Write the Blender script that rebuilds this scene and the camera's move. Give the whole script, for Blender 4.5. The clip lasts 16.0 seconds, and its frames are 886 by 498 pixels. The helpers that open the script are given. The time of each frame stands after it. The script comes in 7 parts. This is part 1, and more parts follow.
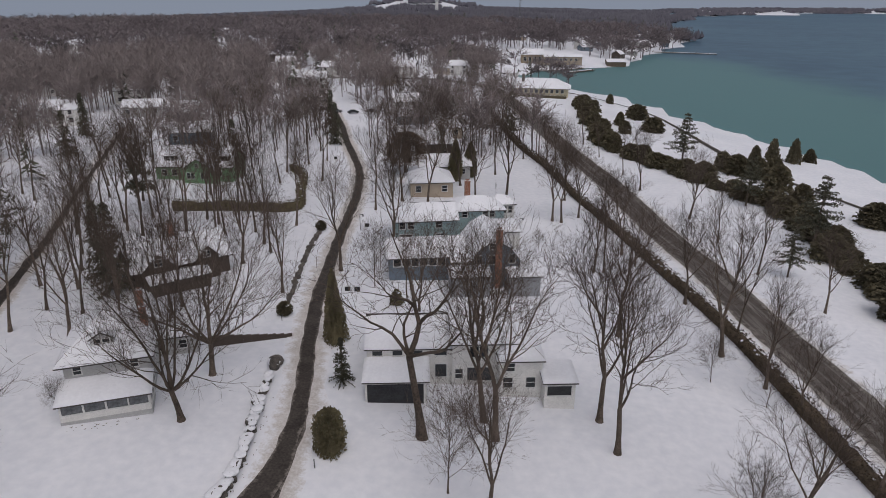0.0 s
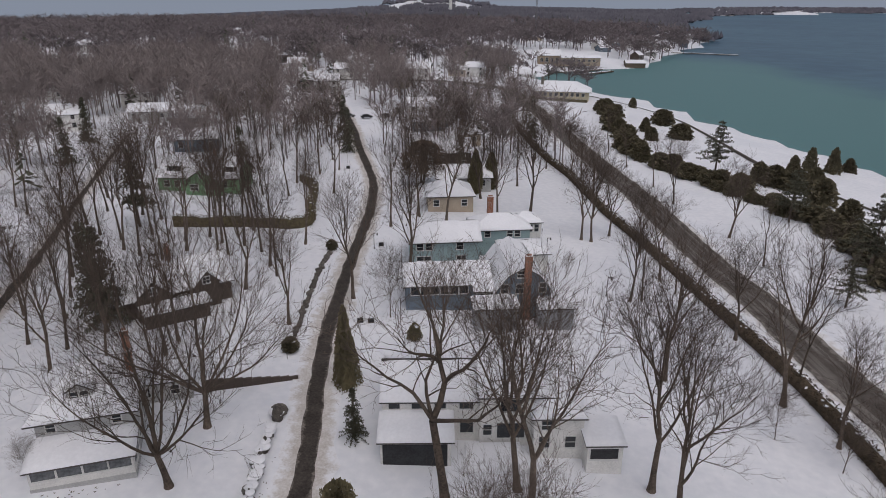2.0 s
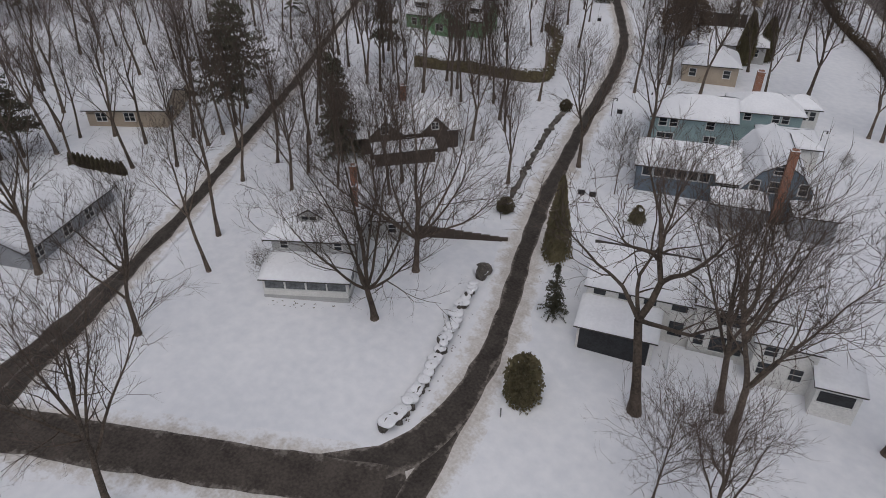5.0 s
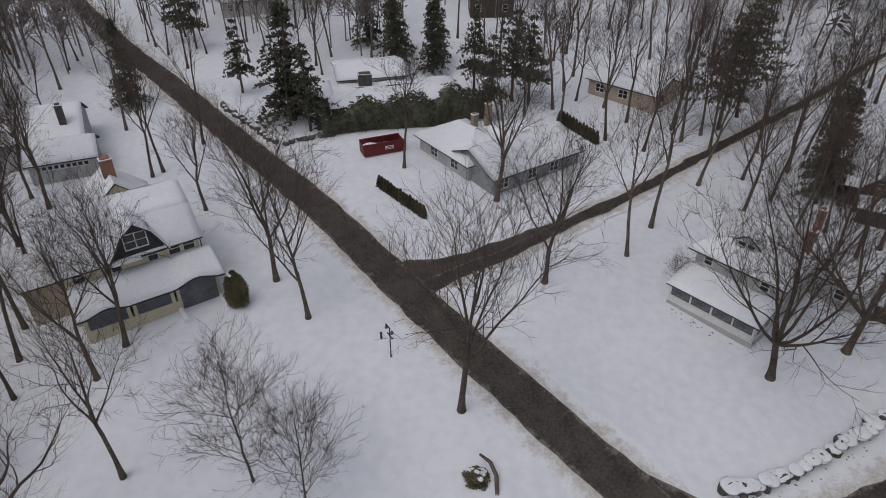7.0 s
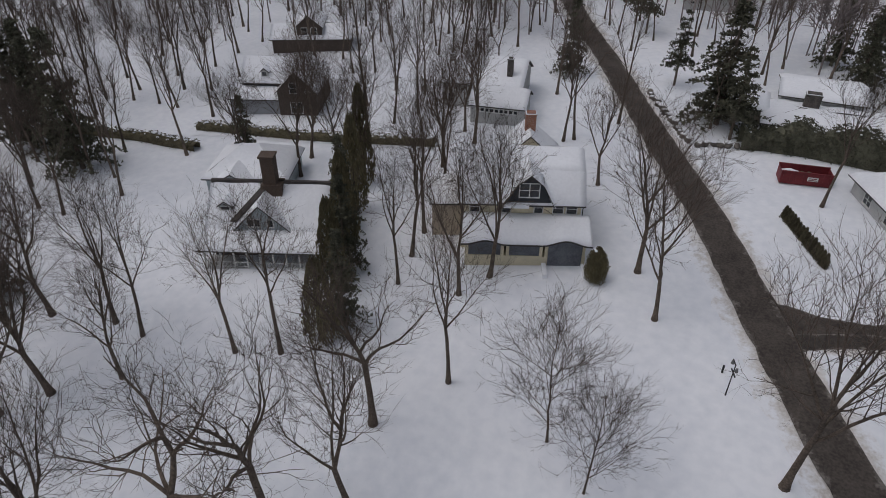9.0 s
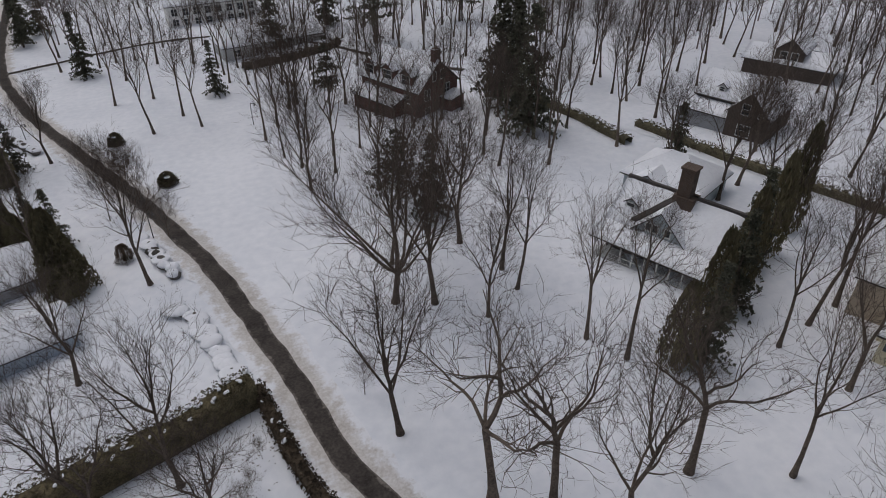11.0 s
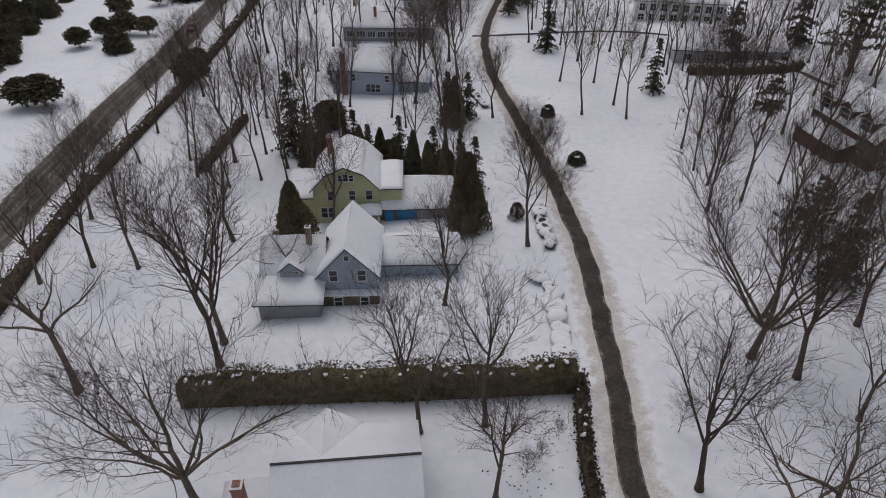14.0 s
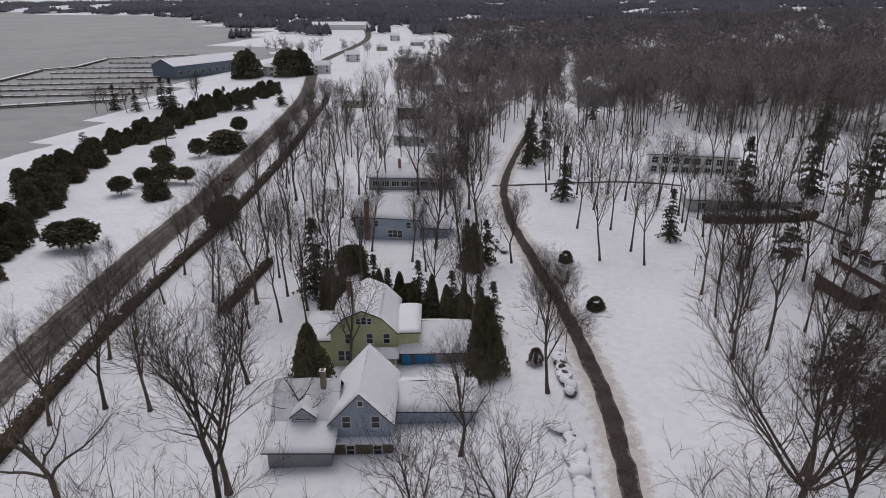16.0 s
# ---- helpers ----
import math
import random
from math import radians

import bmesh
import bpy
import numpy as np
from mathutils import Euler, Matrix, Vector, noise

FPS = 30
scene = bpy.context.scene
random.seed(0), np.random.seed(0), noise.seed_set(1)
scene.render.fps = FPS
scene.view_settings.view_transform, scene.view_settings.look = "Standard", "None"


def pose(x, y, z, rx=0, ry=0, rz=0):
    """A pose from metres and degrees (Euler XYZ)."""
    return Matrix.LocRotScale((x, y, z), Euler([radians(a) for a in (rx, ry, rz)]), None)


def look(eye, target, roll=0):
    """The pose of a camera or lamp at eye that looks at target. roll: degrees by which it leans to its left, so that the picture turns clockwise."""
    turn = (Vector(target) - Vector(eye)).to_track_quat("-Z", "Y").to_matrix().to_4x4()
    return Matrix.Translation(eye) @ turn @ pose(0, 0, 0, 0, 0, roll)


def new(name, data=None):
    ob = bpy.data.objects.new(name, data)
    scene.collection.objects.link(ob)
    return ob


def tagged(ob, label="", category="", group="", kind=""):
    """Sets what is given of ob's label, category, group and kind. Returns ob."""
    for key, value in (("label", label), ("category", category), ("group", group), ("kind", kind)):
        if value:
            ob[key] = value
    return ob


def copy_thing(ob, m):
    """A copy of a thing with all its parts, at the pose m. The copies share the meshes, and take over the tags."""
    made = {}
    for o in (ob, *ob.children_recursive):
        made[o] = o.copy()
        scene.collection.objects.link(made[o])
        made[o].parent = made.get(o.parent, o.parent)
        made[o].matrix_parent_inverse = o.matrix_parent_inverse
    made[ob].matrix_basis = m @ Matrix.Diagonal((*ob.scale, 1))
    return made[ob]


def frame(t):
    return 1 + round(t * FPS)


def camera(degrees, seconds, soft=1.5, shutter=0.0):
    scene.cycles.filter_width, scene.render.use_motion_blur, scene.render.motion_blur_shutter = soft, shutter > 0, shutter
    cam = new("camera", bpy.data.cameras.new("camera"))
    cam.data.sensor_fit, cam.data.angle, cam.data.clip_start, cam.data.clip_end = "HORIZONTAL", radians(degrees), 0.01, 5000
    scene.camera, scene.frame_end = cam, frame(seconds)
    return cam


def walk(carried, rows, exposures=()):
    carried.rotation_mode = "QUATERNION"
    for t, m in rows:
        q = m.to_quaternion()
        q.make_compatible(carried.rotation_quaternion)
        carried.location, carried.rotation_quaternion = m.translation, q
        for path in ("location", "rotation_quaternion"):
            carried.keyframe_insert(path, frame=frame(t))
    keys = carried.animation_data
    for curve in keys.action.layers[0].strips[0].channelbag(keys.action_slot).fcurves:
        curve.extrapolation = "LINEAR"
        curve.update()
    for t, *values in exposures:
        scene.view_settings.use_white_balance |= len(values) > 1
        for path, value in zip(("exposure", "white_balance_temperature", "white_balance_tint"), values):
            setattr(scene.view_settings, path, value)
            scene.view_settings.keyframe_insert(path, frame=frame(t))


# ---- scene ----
cam = camera(68.54, 16.0, soft=0.9)
PATH = [
    (0, (7.630, 0.535, 47.060), (5.709, 9.670, 43.472), 0.16),
    (0.5, (6.434, 3.710, 47.190), (4.591, 12.860, 43.603), 0.26),
    (1, (5.275, 6.870, 47.213), (3.349, 16.006, 43.631), 0.31),
    (1.5, (4.361, 9.312, 47.302), (2.316, 18.417, 43.708), 0.28),
    (2, (3.649, 11.021, 47.296), (1.556, 20.114, 43.700), 0.15),
    (2.5, (3.057, 12.419, 47.222), (1.004, 21.531, 43.649), 0.01),
    (3, (2.890, 13.428, 46.646), (0.905, 22.292, 42.465), -0.16),
    (3.2, (2.772, 13.957, 46.742), (0.841, 22.590, 42.079), -0.23),
    (3.6, (2.646, 14.299, 46.685), (0.636, 22.538, 41.386), -0.24),
    (4.2, (2.456, 14.813, 46.599), (-0.339, 22.659, 41.065), -0.24),
    (4.8, (2.267, 15.326, 46.512), (-1.969, 22.487, 40.964), -0.24),
    (5.3, (2.109, 15.754, 46.441), (-3.413, 21.992, 40.909), -0.24),
    (5.5, (2.163, 15.799, 46.480), (-3.849, 21.563, 40.946), -0.08),
    (6, (1.939, 15.908, 46.394), (-5.064, 20.377, 40.826), 0.09),
    (6.5, (2.114, 16.009, 46.364), (-5.576, 19.124, 40.780), 0.10),
    (7, (2.433, 16.179, 46.017), (-5.705, 17.884, 40.462), 0.01),
    (7.5, (2.512, 16.094, 45.785), (-5.781, 16.479, 40.211), 0.09),
    (8, (2.912, 16.092, 45.645), (-5.325, 15.145, 40.054), 0.09),
    (8.5, (3.062, 16.003, 45.381), (-4.962, 13.927, 39.786), 0.03),
    (9, (2.939, 15.700, 45.453), (-4.497, 12.122, 39.804), 0.17),
    (9.5, (2.894, 15.989, 44.970), (-3.710, 10.997, 39.360), 0.02),
    (10, (2.960, 15.914, 45.232), (-2.700, 9.900, 39.594), 0.02),
    (10.2, (3.006, 15.872, 45.128), (-2.251, 9.490, 39.503), 0.03),
    (12.3, (3.610, 16.025, 45.080), (3.563, 7.735, 39.489), 0.25),
    (12.5, (3.548, 16.078, 45.204), (4.051, 7.810, 39.602), 0.24),
    (13, (3.211, 16.147, 45.342), (4.557, 7.977, 39.735), 0.07),
    (13.5, (3.054, 16.239, 45.566), (4.639, 8.117, 39.953), -0.02),
    (14, (3.062, 16.285, 45.641), (5.032, 8.251, 40.022), -0.04),
    (14.5, (2.889, 16.077, 46.003), (5.029, 8.103, 40.360), -0.18),
    (15, (2.884, 15.960, 46.204), (5.261, 7.389, 41.635), -0.19),
    (15.5, (2.805, 16.069, 45.881), (5.301, 7.214, 41.962), -0.23),
    (16, (2.657, 15.919, 45.716), (5.197, 6.979, 42.025), -0.39),
]
walk(cam, [(t, look(eye, target, roll)) for t, eye, target, roll in PATH], exposures=[(0.0, 0.02, 6550, 15), (3.2, 0.05, 6550, 15), (5.5, -0.11, 6420, 12), (8.0, -0.12, 6380, 12), (10.2, -0.13, 6350, 12), (12.5, -0.02, 6450, 12), (14.5, 0.02, 6500, 14), (16.0, 0.07, 6550, 15)])

# ---- light ----
SUN_EL, SUN_AZ = 64.0, 150.0          # degrees; azimuth clockwise from +y
world = bpy.data.worlds.new("overcast_sky")
scene.world = world
world.use_nodes = True
wn, wl = world.node_tree.nodes, world.node_tree.links
wn.clear()
sky = wn.new("ShaderNodeTexSky")
sky.sky_type, sky.sun_disc = "NISHITA", False
sky.sun_elevation, sky.sun_rotation = radians(SUN_EL), radians(SUN_AZ)
sky.air_density, sky.dust_density, sky.ozone_density = 1.0, 3.0, 1.0
hsv = wn.new("ShaderNodeHueSaturation")
hsv.inputs["Saturation"].default_value = 0.42
bg = wn.new("ShaderNodeBackground")
bg.inputs["Strength"].default_value = 0.098
wo = wn.new("ShaderNodeOutputWorld")
wl.new(sky.outputs[0], hsv.inputs["Color"])
wl.new(hsv.outputs[0], bg.inputs["Color"])
wl.new(bg.outputs[0], wo.inputs["Surface"])
sun = new("sun", bpy.data.lights.new("sun", "SUN"))
sun.data.energy, sun.data.angle, sun.data.color = 0.45, radians(60), (1.0, 0.96, 0.90)
az, el = radians(SUN_AZ), radians(SUN_EL)
sun.matrix_world = look((math.sin(az) * math.cos(el) * 200, math.cos(az) * math.cos(el) * 200, math.sin(el) * 200), (0, 0, 0))


# ---- materials ----
def material(name, base, rough=0.8, other=None, scale=1.0, fine=None, bump=0.2, bump_scale=None, spec=0.3, metal=0.0, amount=0.6, vary=0.0, detail=4.0):
    """A surface with a broad and a fine variation between two colours, and a fine relief. vary: change of value from piece to piece."""
    m = bpy.data.materials.new(name)
    m.use_nodes = True
    n, l = m.node_tree.nodes, m.node_tree.links
    b = n["Principled BSDF"]
    b.inputs["Roughness"].default_value = rough
    b.inputs["Specular IOR Level"].default_value = spec
    b.inputs["Metallic"].default_value = metal
    tc = n.new("ShaderNodeTexCoord")
    big = n.new("ShaderNodeTexNoise")
    big.inputs["Scale"].default_value, big.inputs["Detail"].default_value = scale, detail
    l.new(tc.outputs["Object"], big.inputs["Vector"])
    small = n.new("ShaderNodeTexNoise")
    small.inputs["Scale"].default_value, small.inputs["Detail"].default_value = fine or scale * 9, 3
    l.new(tc.outputs["Object"], small.inputs["Vector"])
    add = n.new("ShaderNodeMath")
    add.operation = "MULTIPLY_ADD"
    add.inputs[1].default_value = 0.5
    l.new(small.outputs[0], add.inputs[0])
    half = n.new("ShaderNodeMath")
    half.operation = "MULTIPLY"
    half.inputs[1].default_value = 0.5
    l.new(big.outputs[0], half.inputs[0])
    l.new(half.outputs[0], add.inputs[2])
    ramp = n.new("ShaderNodeValToRGB")
    ramp.color_ramp.elements[0].position, ramp.color_ramp.elements[1].position = 0.5 - 0.2 * amount, 0.5 + 0.2 * amount
    ramp.color_ramp.elements[0].color = (*(other or [c * 0.75 for c in base]), 1)
    ramp.color_ramp.elements[1].color = (*base, 1)
    l.new(add.outputs[0], ramp.inputs[0])
    last = ramp.outputs[0]
    if vary:
        info, hs, mr = n.new("ShaderNodeObjectInfo"), n.new("ShaderNodeHueSaturation"), n.new("ShaderNodeMapRange")
        mr.inputs["To Min"].default_value, mr.inputs["To Max"].default_value = 1 - vary, 1 + vary
        l.new(info.outputs["Random"], mr.inputs["Value"])
        l.new(mr.outputs[0], hs.inputs["Value"])
        l.new(last, hs.inputs["Color"])
        last = hs.outputs[0]
    l.new(last, b.inputs["Base Color"])
    if bump:
        bp = n.new("ShaderNodeBump")
        bp.inputs["Strength"].default_value = bump
        bp.inputs["Distance"].default_value = 0.05
        src = small
        if bump_scale:
            src = n.new("ShaderNodeTexNoise")
            src.inputs["Scale"].default_value = bump_scale
            l.new(tc.outputs["Object"], src.inputs["Vector"])
        l.new(src.outputs[0], bp.inputs["Height"])
        l.new(bp.outputs[0], b.inputs["Normal"])
    return m


def siding(name, base, pitch=0.16, upright=False):
    """Painted boards: fine shadow lines every pitch metres, with weathering."""
    m = material(name, base, 0.75, [c * 0.8 for c in base], 0.6, 6.0, 0)
    n, l = m.node_tree.nodes, m.node_tree.links
    b = n["Principled BSDF"]
    tc = n.new("ShaderNodeTexCoord")
    w = n.new("ShaderNodeTexWave")
    w.wave_profile, w.bands_direction = "SAW", "X" if upright else "Z"
    w.inputs["Scale"].default_value = 0.314 / pitch
    l.new(tc.outputs["Object"], w.inputs["Vector"])
    bp = n.new("ShaderNodeBump")
    bp.inputs["Strength"].default_value, bp.inputs["Distance"].default_value = 0.7, 0.02
    l.new(w.outputs[0], bp.inputs["Height"])
    l.new(bp.outputs[0], b.inputs["Normal"])
    return m


def brickwork(name, base, mortar=(0.4, 0.36, 0.33)):
    m = bpy.data.materials.new(name)
    m.use_nodes = True
    n, l = m.node_tree.nodes, m.node_tree.links
    b = n["Principled BSDF"]
    b.inputs["Roughness"].default_value = 0.9
    tc, mp, br = n.new("ShaderNodeTexCoord"), n.new("ShaderNodeMapping"), n.new("ShaderNodeTexBrick")
    mp.inputs["Rotation"].default_value = (radians(90), 0, radians(30))
    br.inputs["Color1"].default_value = (*base, 1)
    br.inputs["Color2"].default_value = (*[c * 0.6 for c in base], 1)
    br.inputs["Mortar"].default_value = (*mortar, 1)
    br.inputs["Scale"].default_value = 4.2
    br.inputs["Mortar Size"].default_value = 0.012
    l.new(tc.outputs["Object"], mp.inputs["Vector"])
    l.new(mp.outputs[0], br.inputs["Vector"])
    l.new(br.outputs["Color"], b.inputs["Base Color"])
    return m


SNOW = material("snow", (0.84, 0.85, 0.88), 0.75, (0.74, 0.76, 0.80), 0.07, 0.9, 0.5, 1.6, 0.25)
ROOF_SNOW = material("roof_snow", (0.86, 0.87, 0.90), 0.75, (0.79, 0.80, 0.83), 0.35, 3.0, 0.4, 2.5, 0.25)


def worn_road(name, core, edge, start, soft, rough=0.9, scale=0.5, tracks=0.0):
    """A road surface: core and edge are pairs of colours; the edge takes over raggedly from the share start of the half width on."""
    m = material(name, core[0], rough, core[1], scale, 4.0, 0.4, 7.0, 0.12, amount=0.9)
    n, l = m.node_tree.nodes, m.node_tree.links
    b = n["Principled BSDF"]
    inner = b.inputs["Base Color"].links[0].from_socket
    uv, sep = n.new("ShaderNodeUVMap"), n.new("ShaderNodeSeparateXYZ")
    l.new(uv.outputs[0], sep.inputs[0])
    tc, nz, nf = n.new("ShaderNodeTexCoord"), n.new("ShaderNodeTexNoise"), n.new("ShaderNodeTexNoise")
    nz.inputs["Scale"].default_value, nz.inputs["Detail"].default_value = 0.9, 6
    nf.inputs["Scale"].default_value, nf.inputs["Detail"].default_value = 3.5, 4
    l.new(tc.outputs["Object"], nz.inputs["Vector"])
    l.new(tc.outputs["Object"], nf.inputs["Vector"])

    def calc(op, a, c, d=None):
        k = n.new("ShaderNodeMath")
        k.operation = op
        for s, v in zip(k.inputs, (a, c, d)):
            if isinstance(v, (int, float)):
                s.default_value = v
            elif v is not None:
                l.new(v, s)
        return k.outputs[0]

    off = calc("ABSOLUTE", calc("MULTIPLY_ADD", sep.outputs["X"], 2.0, -1.0), 0.0)
    ragged = calc("MULTIPLY_ADD", calc("SUBTRACT", nz.outputs[0], 0.5), 1.1, off)
    ragged = calc("MULTIPLY_ADD", calc("SUBTRACT", nf.outputs[0], 0.5), 0.5, ragged)
    mr = n.new("ShaderNodeMapRange")
    mr.interpolation_type = "SMOOTHSTEP"
    mr.inputs["From Min"].default_value, mr.inputs["From Max"].default_value = start, start + soft
    l.new(ragged, mr.inputs["Value"])
    mix, out = n.new("ShaderNodeMixRGB"), n.new("ShaderNodeMixRGB")
    mix.inputs["Color1"].default_value, mix.inputs["Color2"].default_value = (*edge[1], 1), (*edge[0], 1)
    l.new(nf.outputs[0], mix.inputs["Fac"])
    l.new(mr.outputs[0], out.inputs["Fac"])
    l.new(inner, out.inputs["Color1"])
    l.new(mix.outputs[0], out.inputs["Color2"])
    last = out.outputs[0]
    if tracks:
        # pale salt and slush streaks drawn out along the road
        mp, st, pale, top = n.new("ShaderNodeMapping"), n.new("ShaderNodeTexNoise"), n.new("ShaderNodeMapRange"), n.new("ShaderNodeMixRGB")
        mp.inputs["Scale"].default_value = (9.0, 0.05, 1.0)
        st.inputs["Scale"].default_value, st.inputs["Detail"].default_value = 1.0, 5
        l.new(uv.outputs[0], mp.inputs["Vector"])
        l.new(mp.outputs[0], st.inputs["Vector"])
        pale.inputs["From Min"].default_value, pale.inputs["From Max"].default_value, pale.inputs["To Max"].default_value = 0.48, 0.68, tracks
        l.new(st.outputs[0], pale.inputs["Value"])
        top.inputs["Color2"].default_value = (0.27, 0.25, 0.23, 1)
        l.new(pale.outputs[0], top.inputs["Fac"])
        l.new(last, top.inputs["Color1"])
        last = top.outputs[0]
    l.new(last, b.inputs["Base Color"])
    return m


SNOW_PAIR = ((0.84, 0.85, 0.88), (0.78, 0.79, 0.82))
ASPHALT = worn_road("wet_asphalt", ((0.092, 0.080, 0.071), (0.036, 0.031, 0.028)), ((0.30, 0.27, 0.24), (0.10, 0.085, 0.075)), 0.72, 0.35)
DRY_ASPHALT = worn_road("salted_asphalt", ((0.110, 0.094, 0.082), (0.045, 0.038, 0.034)), ((0.26, 0.235, 0.21), (0.09, 0.08, 0.07)), 0.80, 0.3)
STREAKED_ASPHALT = worn_road("streaked_asphalt", ((0.125, 0.110, 0.098), (0.060, 0.052, 0.046)), ((0.34, 0.31, 0.28), (0.10, 0.09, 0.08)), 0.74, 0.35, tracks=0.6)
DIRTY_SNOW = worn_road("dirty_snow", ((0.71, 0.69, 0.67), (0.47, 0.43, 0.39)), SNOW_PAIR, 0.52, 0.5, 0.85)

WATER = material("lake_water", (0.070, 0.150, 0.205), 0.45, (0.040, 0.092, 0.145), 0.004, 0.05, 0.3, 0.35, 0.18)


def shallows(m, tint, line, start, end):
    """Paler water over the sandy shelf, which follows the shore: line is a point and the way offshore."""
    n, l = m.node_tree.nodes, m.node_tree.links
    b = n["Principled BSDF"]
    deep = b.inputs["Base Color"].links[0].from_socket
    tc, dot, nz = n.new("ShaderNodeTexCoord"), n.new("ShaderNodeVectorMath"), n.new("ShaderNodeTexNoise")
    dot.operation = "DOT_PRODUCT"
    dot.inputs[1].default_value = (line[2], line[3], 0)
    nz.inputs["Scale"].default_value, nz.inputs["Detail"].default_value = 0.012, 4
    l.new(tc.outputs["Object"], dot.inputs[0])
    l.new(tc.outputs["Object"], nz.inputs["Vector"])
    add, mr, mix = n.new("ShaderNodeMath"), n.new("ShaderNodeMapRange"), n.new("ShaderNodeMix")
    add.operation, mix.data_type, mr.interpolation_type = "MULTIPLY_ADD", "RGBA", "SMOOTHSTEP"
    add.inputs[1].default_value = 160
    l.new(nz.outputs[0], add.inputs[0])
    l.new(dot.outputs["Value"], add.inputs[2])
    base = line[0] * line[2] + line[1] * line[3] + 80
    mr.inputs["From Min"].default_value, mr.inputs["From Max"].default_value = base + start, base + end
    l.new(add.outputs[0], mr.inputs["Value"])
    l.new(mr.outputs[0], mix.inputs["Factor"])
    mix.inputs["A"].default_value = (*tint, 1)
    l.new(deep, mix.inputs["B"])
    l.new(mix.outputs["Result"], b.inputs["Base Color"])


shallows(WATER, (0.085, 0.195, 0.200), (104, 226, 0.95, 0.31), 95, 190)
ICE = material("lake_ice", (0.30, 0.30, 0.30), 0.5, (0.22, 0.225, 0.23), 0.01, 0.08, 0.15, 0.6, 0.4)
BARK = material("bark", (0.180, 0.142, 0.112), 0.95, (0.072, 0.058, 0.048), 1.2, 11.0, 0.6, 14.0, 0.15, vary=0.25)
TWIG = material("twig", (0.125, 0.098, 0.082), 0.95, (0.070, 0.056, 0.048), 1.0, 5.0, 0, None, 0.1, vary=0.25)
NEEDLE = material("spruce_needles", (0.140, 0.136, 0.096), 0.9, (0.070, 0.070, 0.052), 1.1, 7.0, 0, None, 0.15, vary=0.2)
CEDAR = material("cedar_foliage", (0.225, 0.195, 0.115), 0.95, (0.125, 0.110, 0.068), 1.3, 7.0, 0, None, 0.1, vary=0.2)
YEW = material("yew_foliage", (0.175, 0.152, 0.098), 0.95, (0.085, 0.076, 0.052), 0.9, 6.0, 0, None, 0.1, vary=0.2)
BROWN_HEDGE = material("hedge_foliage", (0.185, 0.155, 0.092), 0.95, (0.066, 0.056, 0.036), 1.4, 7.0, 0, None, 0.1)
BARE_HEDGE = material("leafless_hedge", (0.130, 0.100, 0.070), 0.95, (0.052, 0.042, 0.032), 1.2, 6.0, 0, None, 0.1)
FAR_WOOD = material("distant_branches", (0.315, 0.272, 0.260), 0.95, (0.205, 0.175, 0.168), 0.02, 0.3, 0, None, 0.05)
# bluer with distance: haze is put into the next two base colours
HAZY_WOOD = material("hazy_far_branches", (0.240, 0.208, 0.208), 0.95, (0.150, 0.130, 0.134), 0.012, 0.3, 0, None, 0.05)
HAZY_HILL_WOOD = material("hazy_wooded_hills", (0.150, 0.146, 0.168), 0.95, (0.092, 0.092, 0.112), 0.004, 0.05, 0, None, 0.05)
FAR_PINE = material("distant_pines", (0.110, 0.118, 0.085), 0.95, (0.070, 0.076, 0.058), 0.05, 0.4, 0, None, 0.05)
# the backdrop's sky brightness is put in as emission
HAZE_GLOW = material("glowing_haze", (0.0, 0.0, 0.0), 1.0, (0.0, 0.0, 0.0), 0.0004, 0.002, 0, None, 0.0)
HAZE_GLOW.node_tree.nodes["Principled BSDF"].inputs["Emission Color"].default_value = (0.215, 0.255, 0.315, 1)
HAZE_GLOW.node_tree.nodes["Principled BSDF"].inputs["Emission Strength"].default_value = 1.0
SHINGLE = material("dark_shingles", (0.095, 0.085, 0.080), 0.95, (0.05, 0.045, 0.042), 0.8, 9.0, 0.3, 20.0)
TRIM = material("white_trim", (0.72, 0.72, 0.70), 0.6, (0.58, 0.58, 0.56), 1.5, 12.0, 0.05)
WHITE = siding("white_boards", (0.80, 0.79, 0.76))
CREAM = siding("cream_boards", (0.68, 0.61, 0.44))
GREY = siding("grey_boards", (0.33, 0.34, 0.355))
PALE_GREY = siding("pale_grey_boards", (0.50, 0.50, 0.49))
SLATE_BLUE = siding("slate_blue_boards", (0.17, 0.215, 0.26))
PALE_BLUE = siding("pale_blue_boards", (0.42, 0.49, 0.57))
TEAL = siding("pale_teal_boards", (0.34, 0.46, 0.47))
YELLOW = siding("yellow_boards", (0.62, 0.61, 0.35))
GREEN = siding("green_boards", (0.20, 0.36, 0.20))
BROWN = siding("brown_shingles", (0.095, 0.075, 0.062))
DARK = siding("charcoal_shingles", (0.050, 0.055, 0.062))
TAN = siding("tan_boards", (0.48, 0.40, 0.31))
TAUPE = siding("taupe_boards", (0.28, 0.25, 0.20))
BRICK = brickwork("red_brick", (0.150, 0.066, 0.052), (0.24, 0.20, 0.18))
CHIMNEY_BRICK = brickwork("chimney_brick", (0.33, 0.135, 0.078))
TAN_BRICK = brickwork("tan_brick", (0.34, 0.26, 0.17))
STONE = material("field_stone", (0.19, 0.17, 0.15), 0.9, (0.075, 0.068, 0.062), 1.5, 8.0, 0.6, 6.0, vary=0.3)
TARP = material("blue_tarp", (0.03, 0.22, 0.42), 0.5, (0.02, 0.15, 0.32), 0.8, 6.0, 0.3, 4.0)
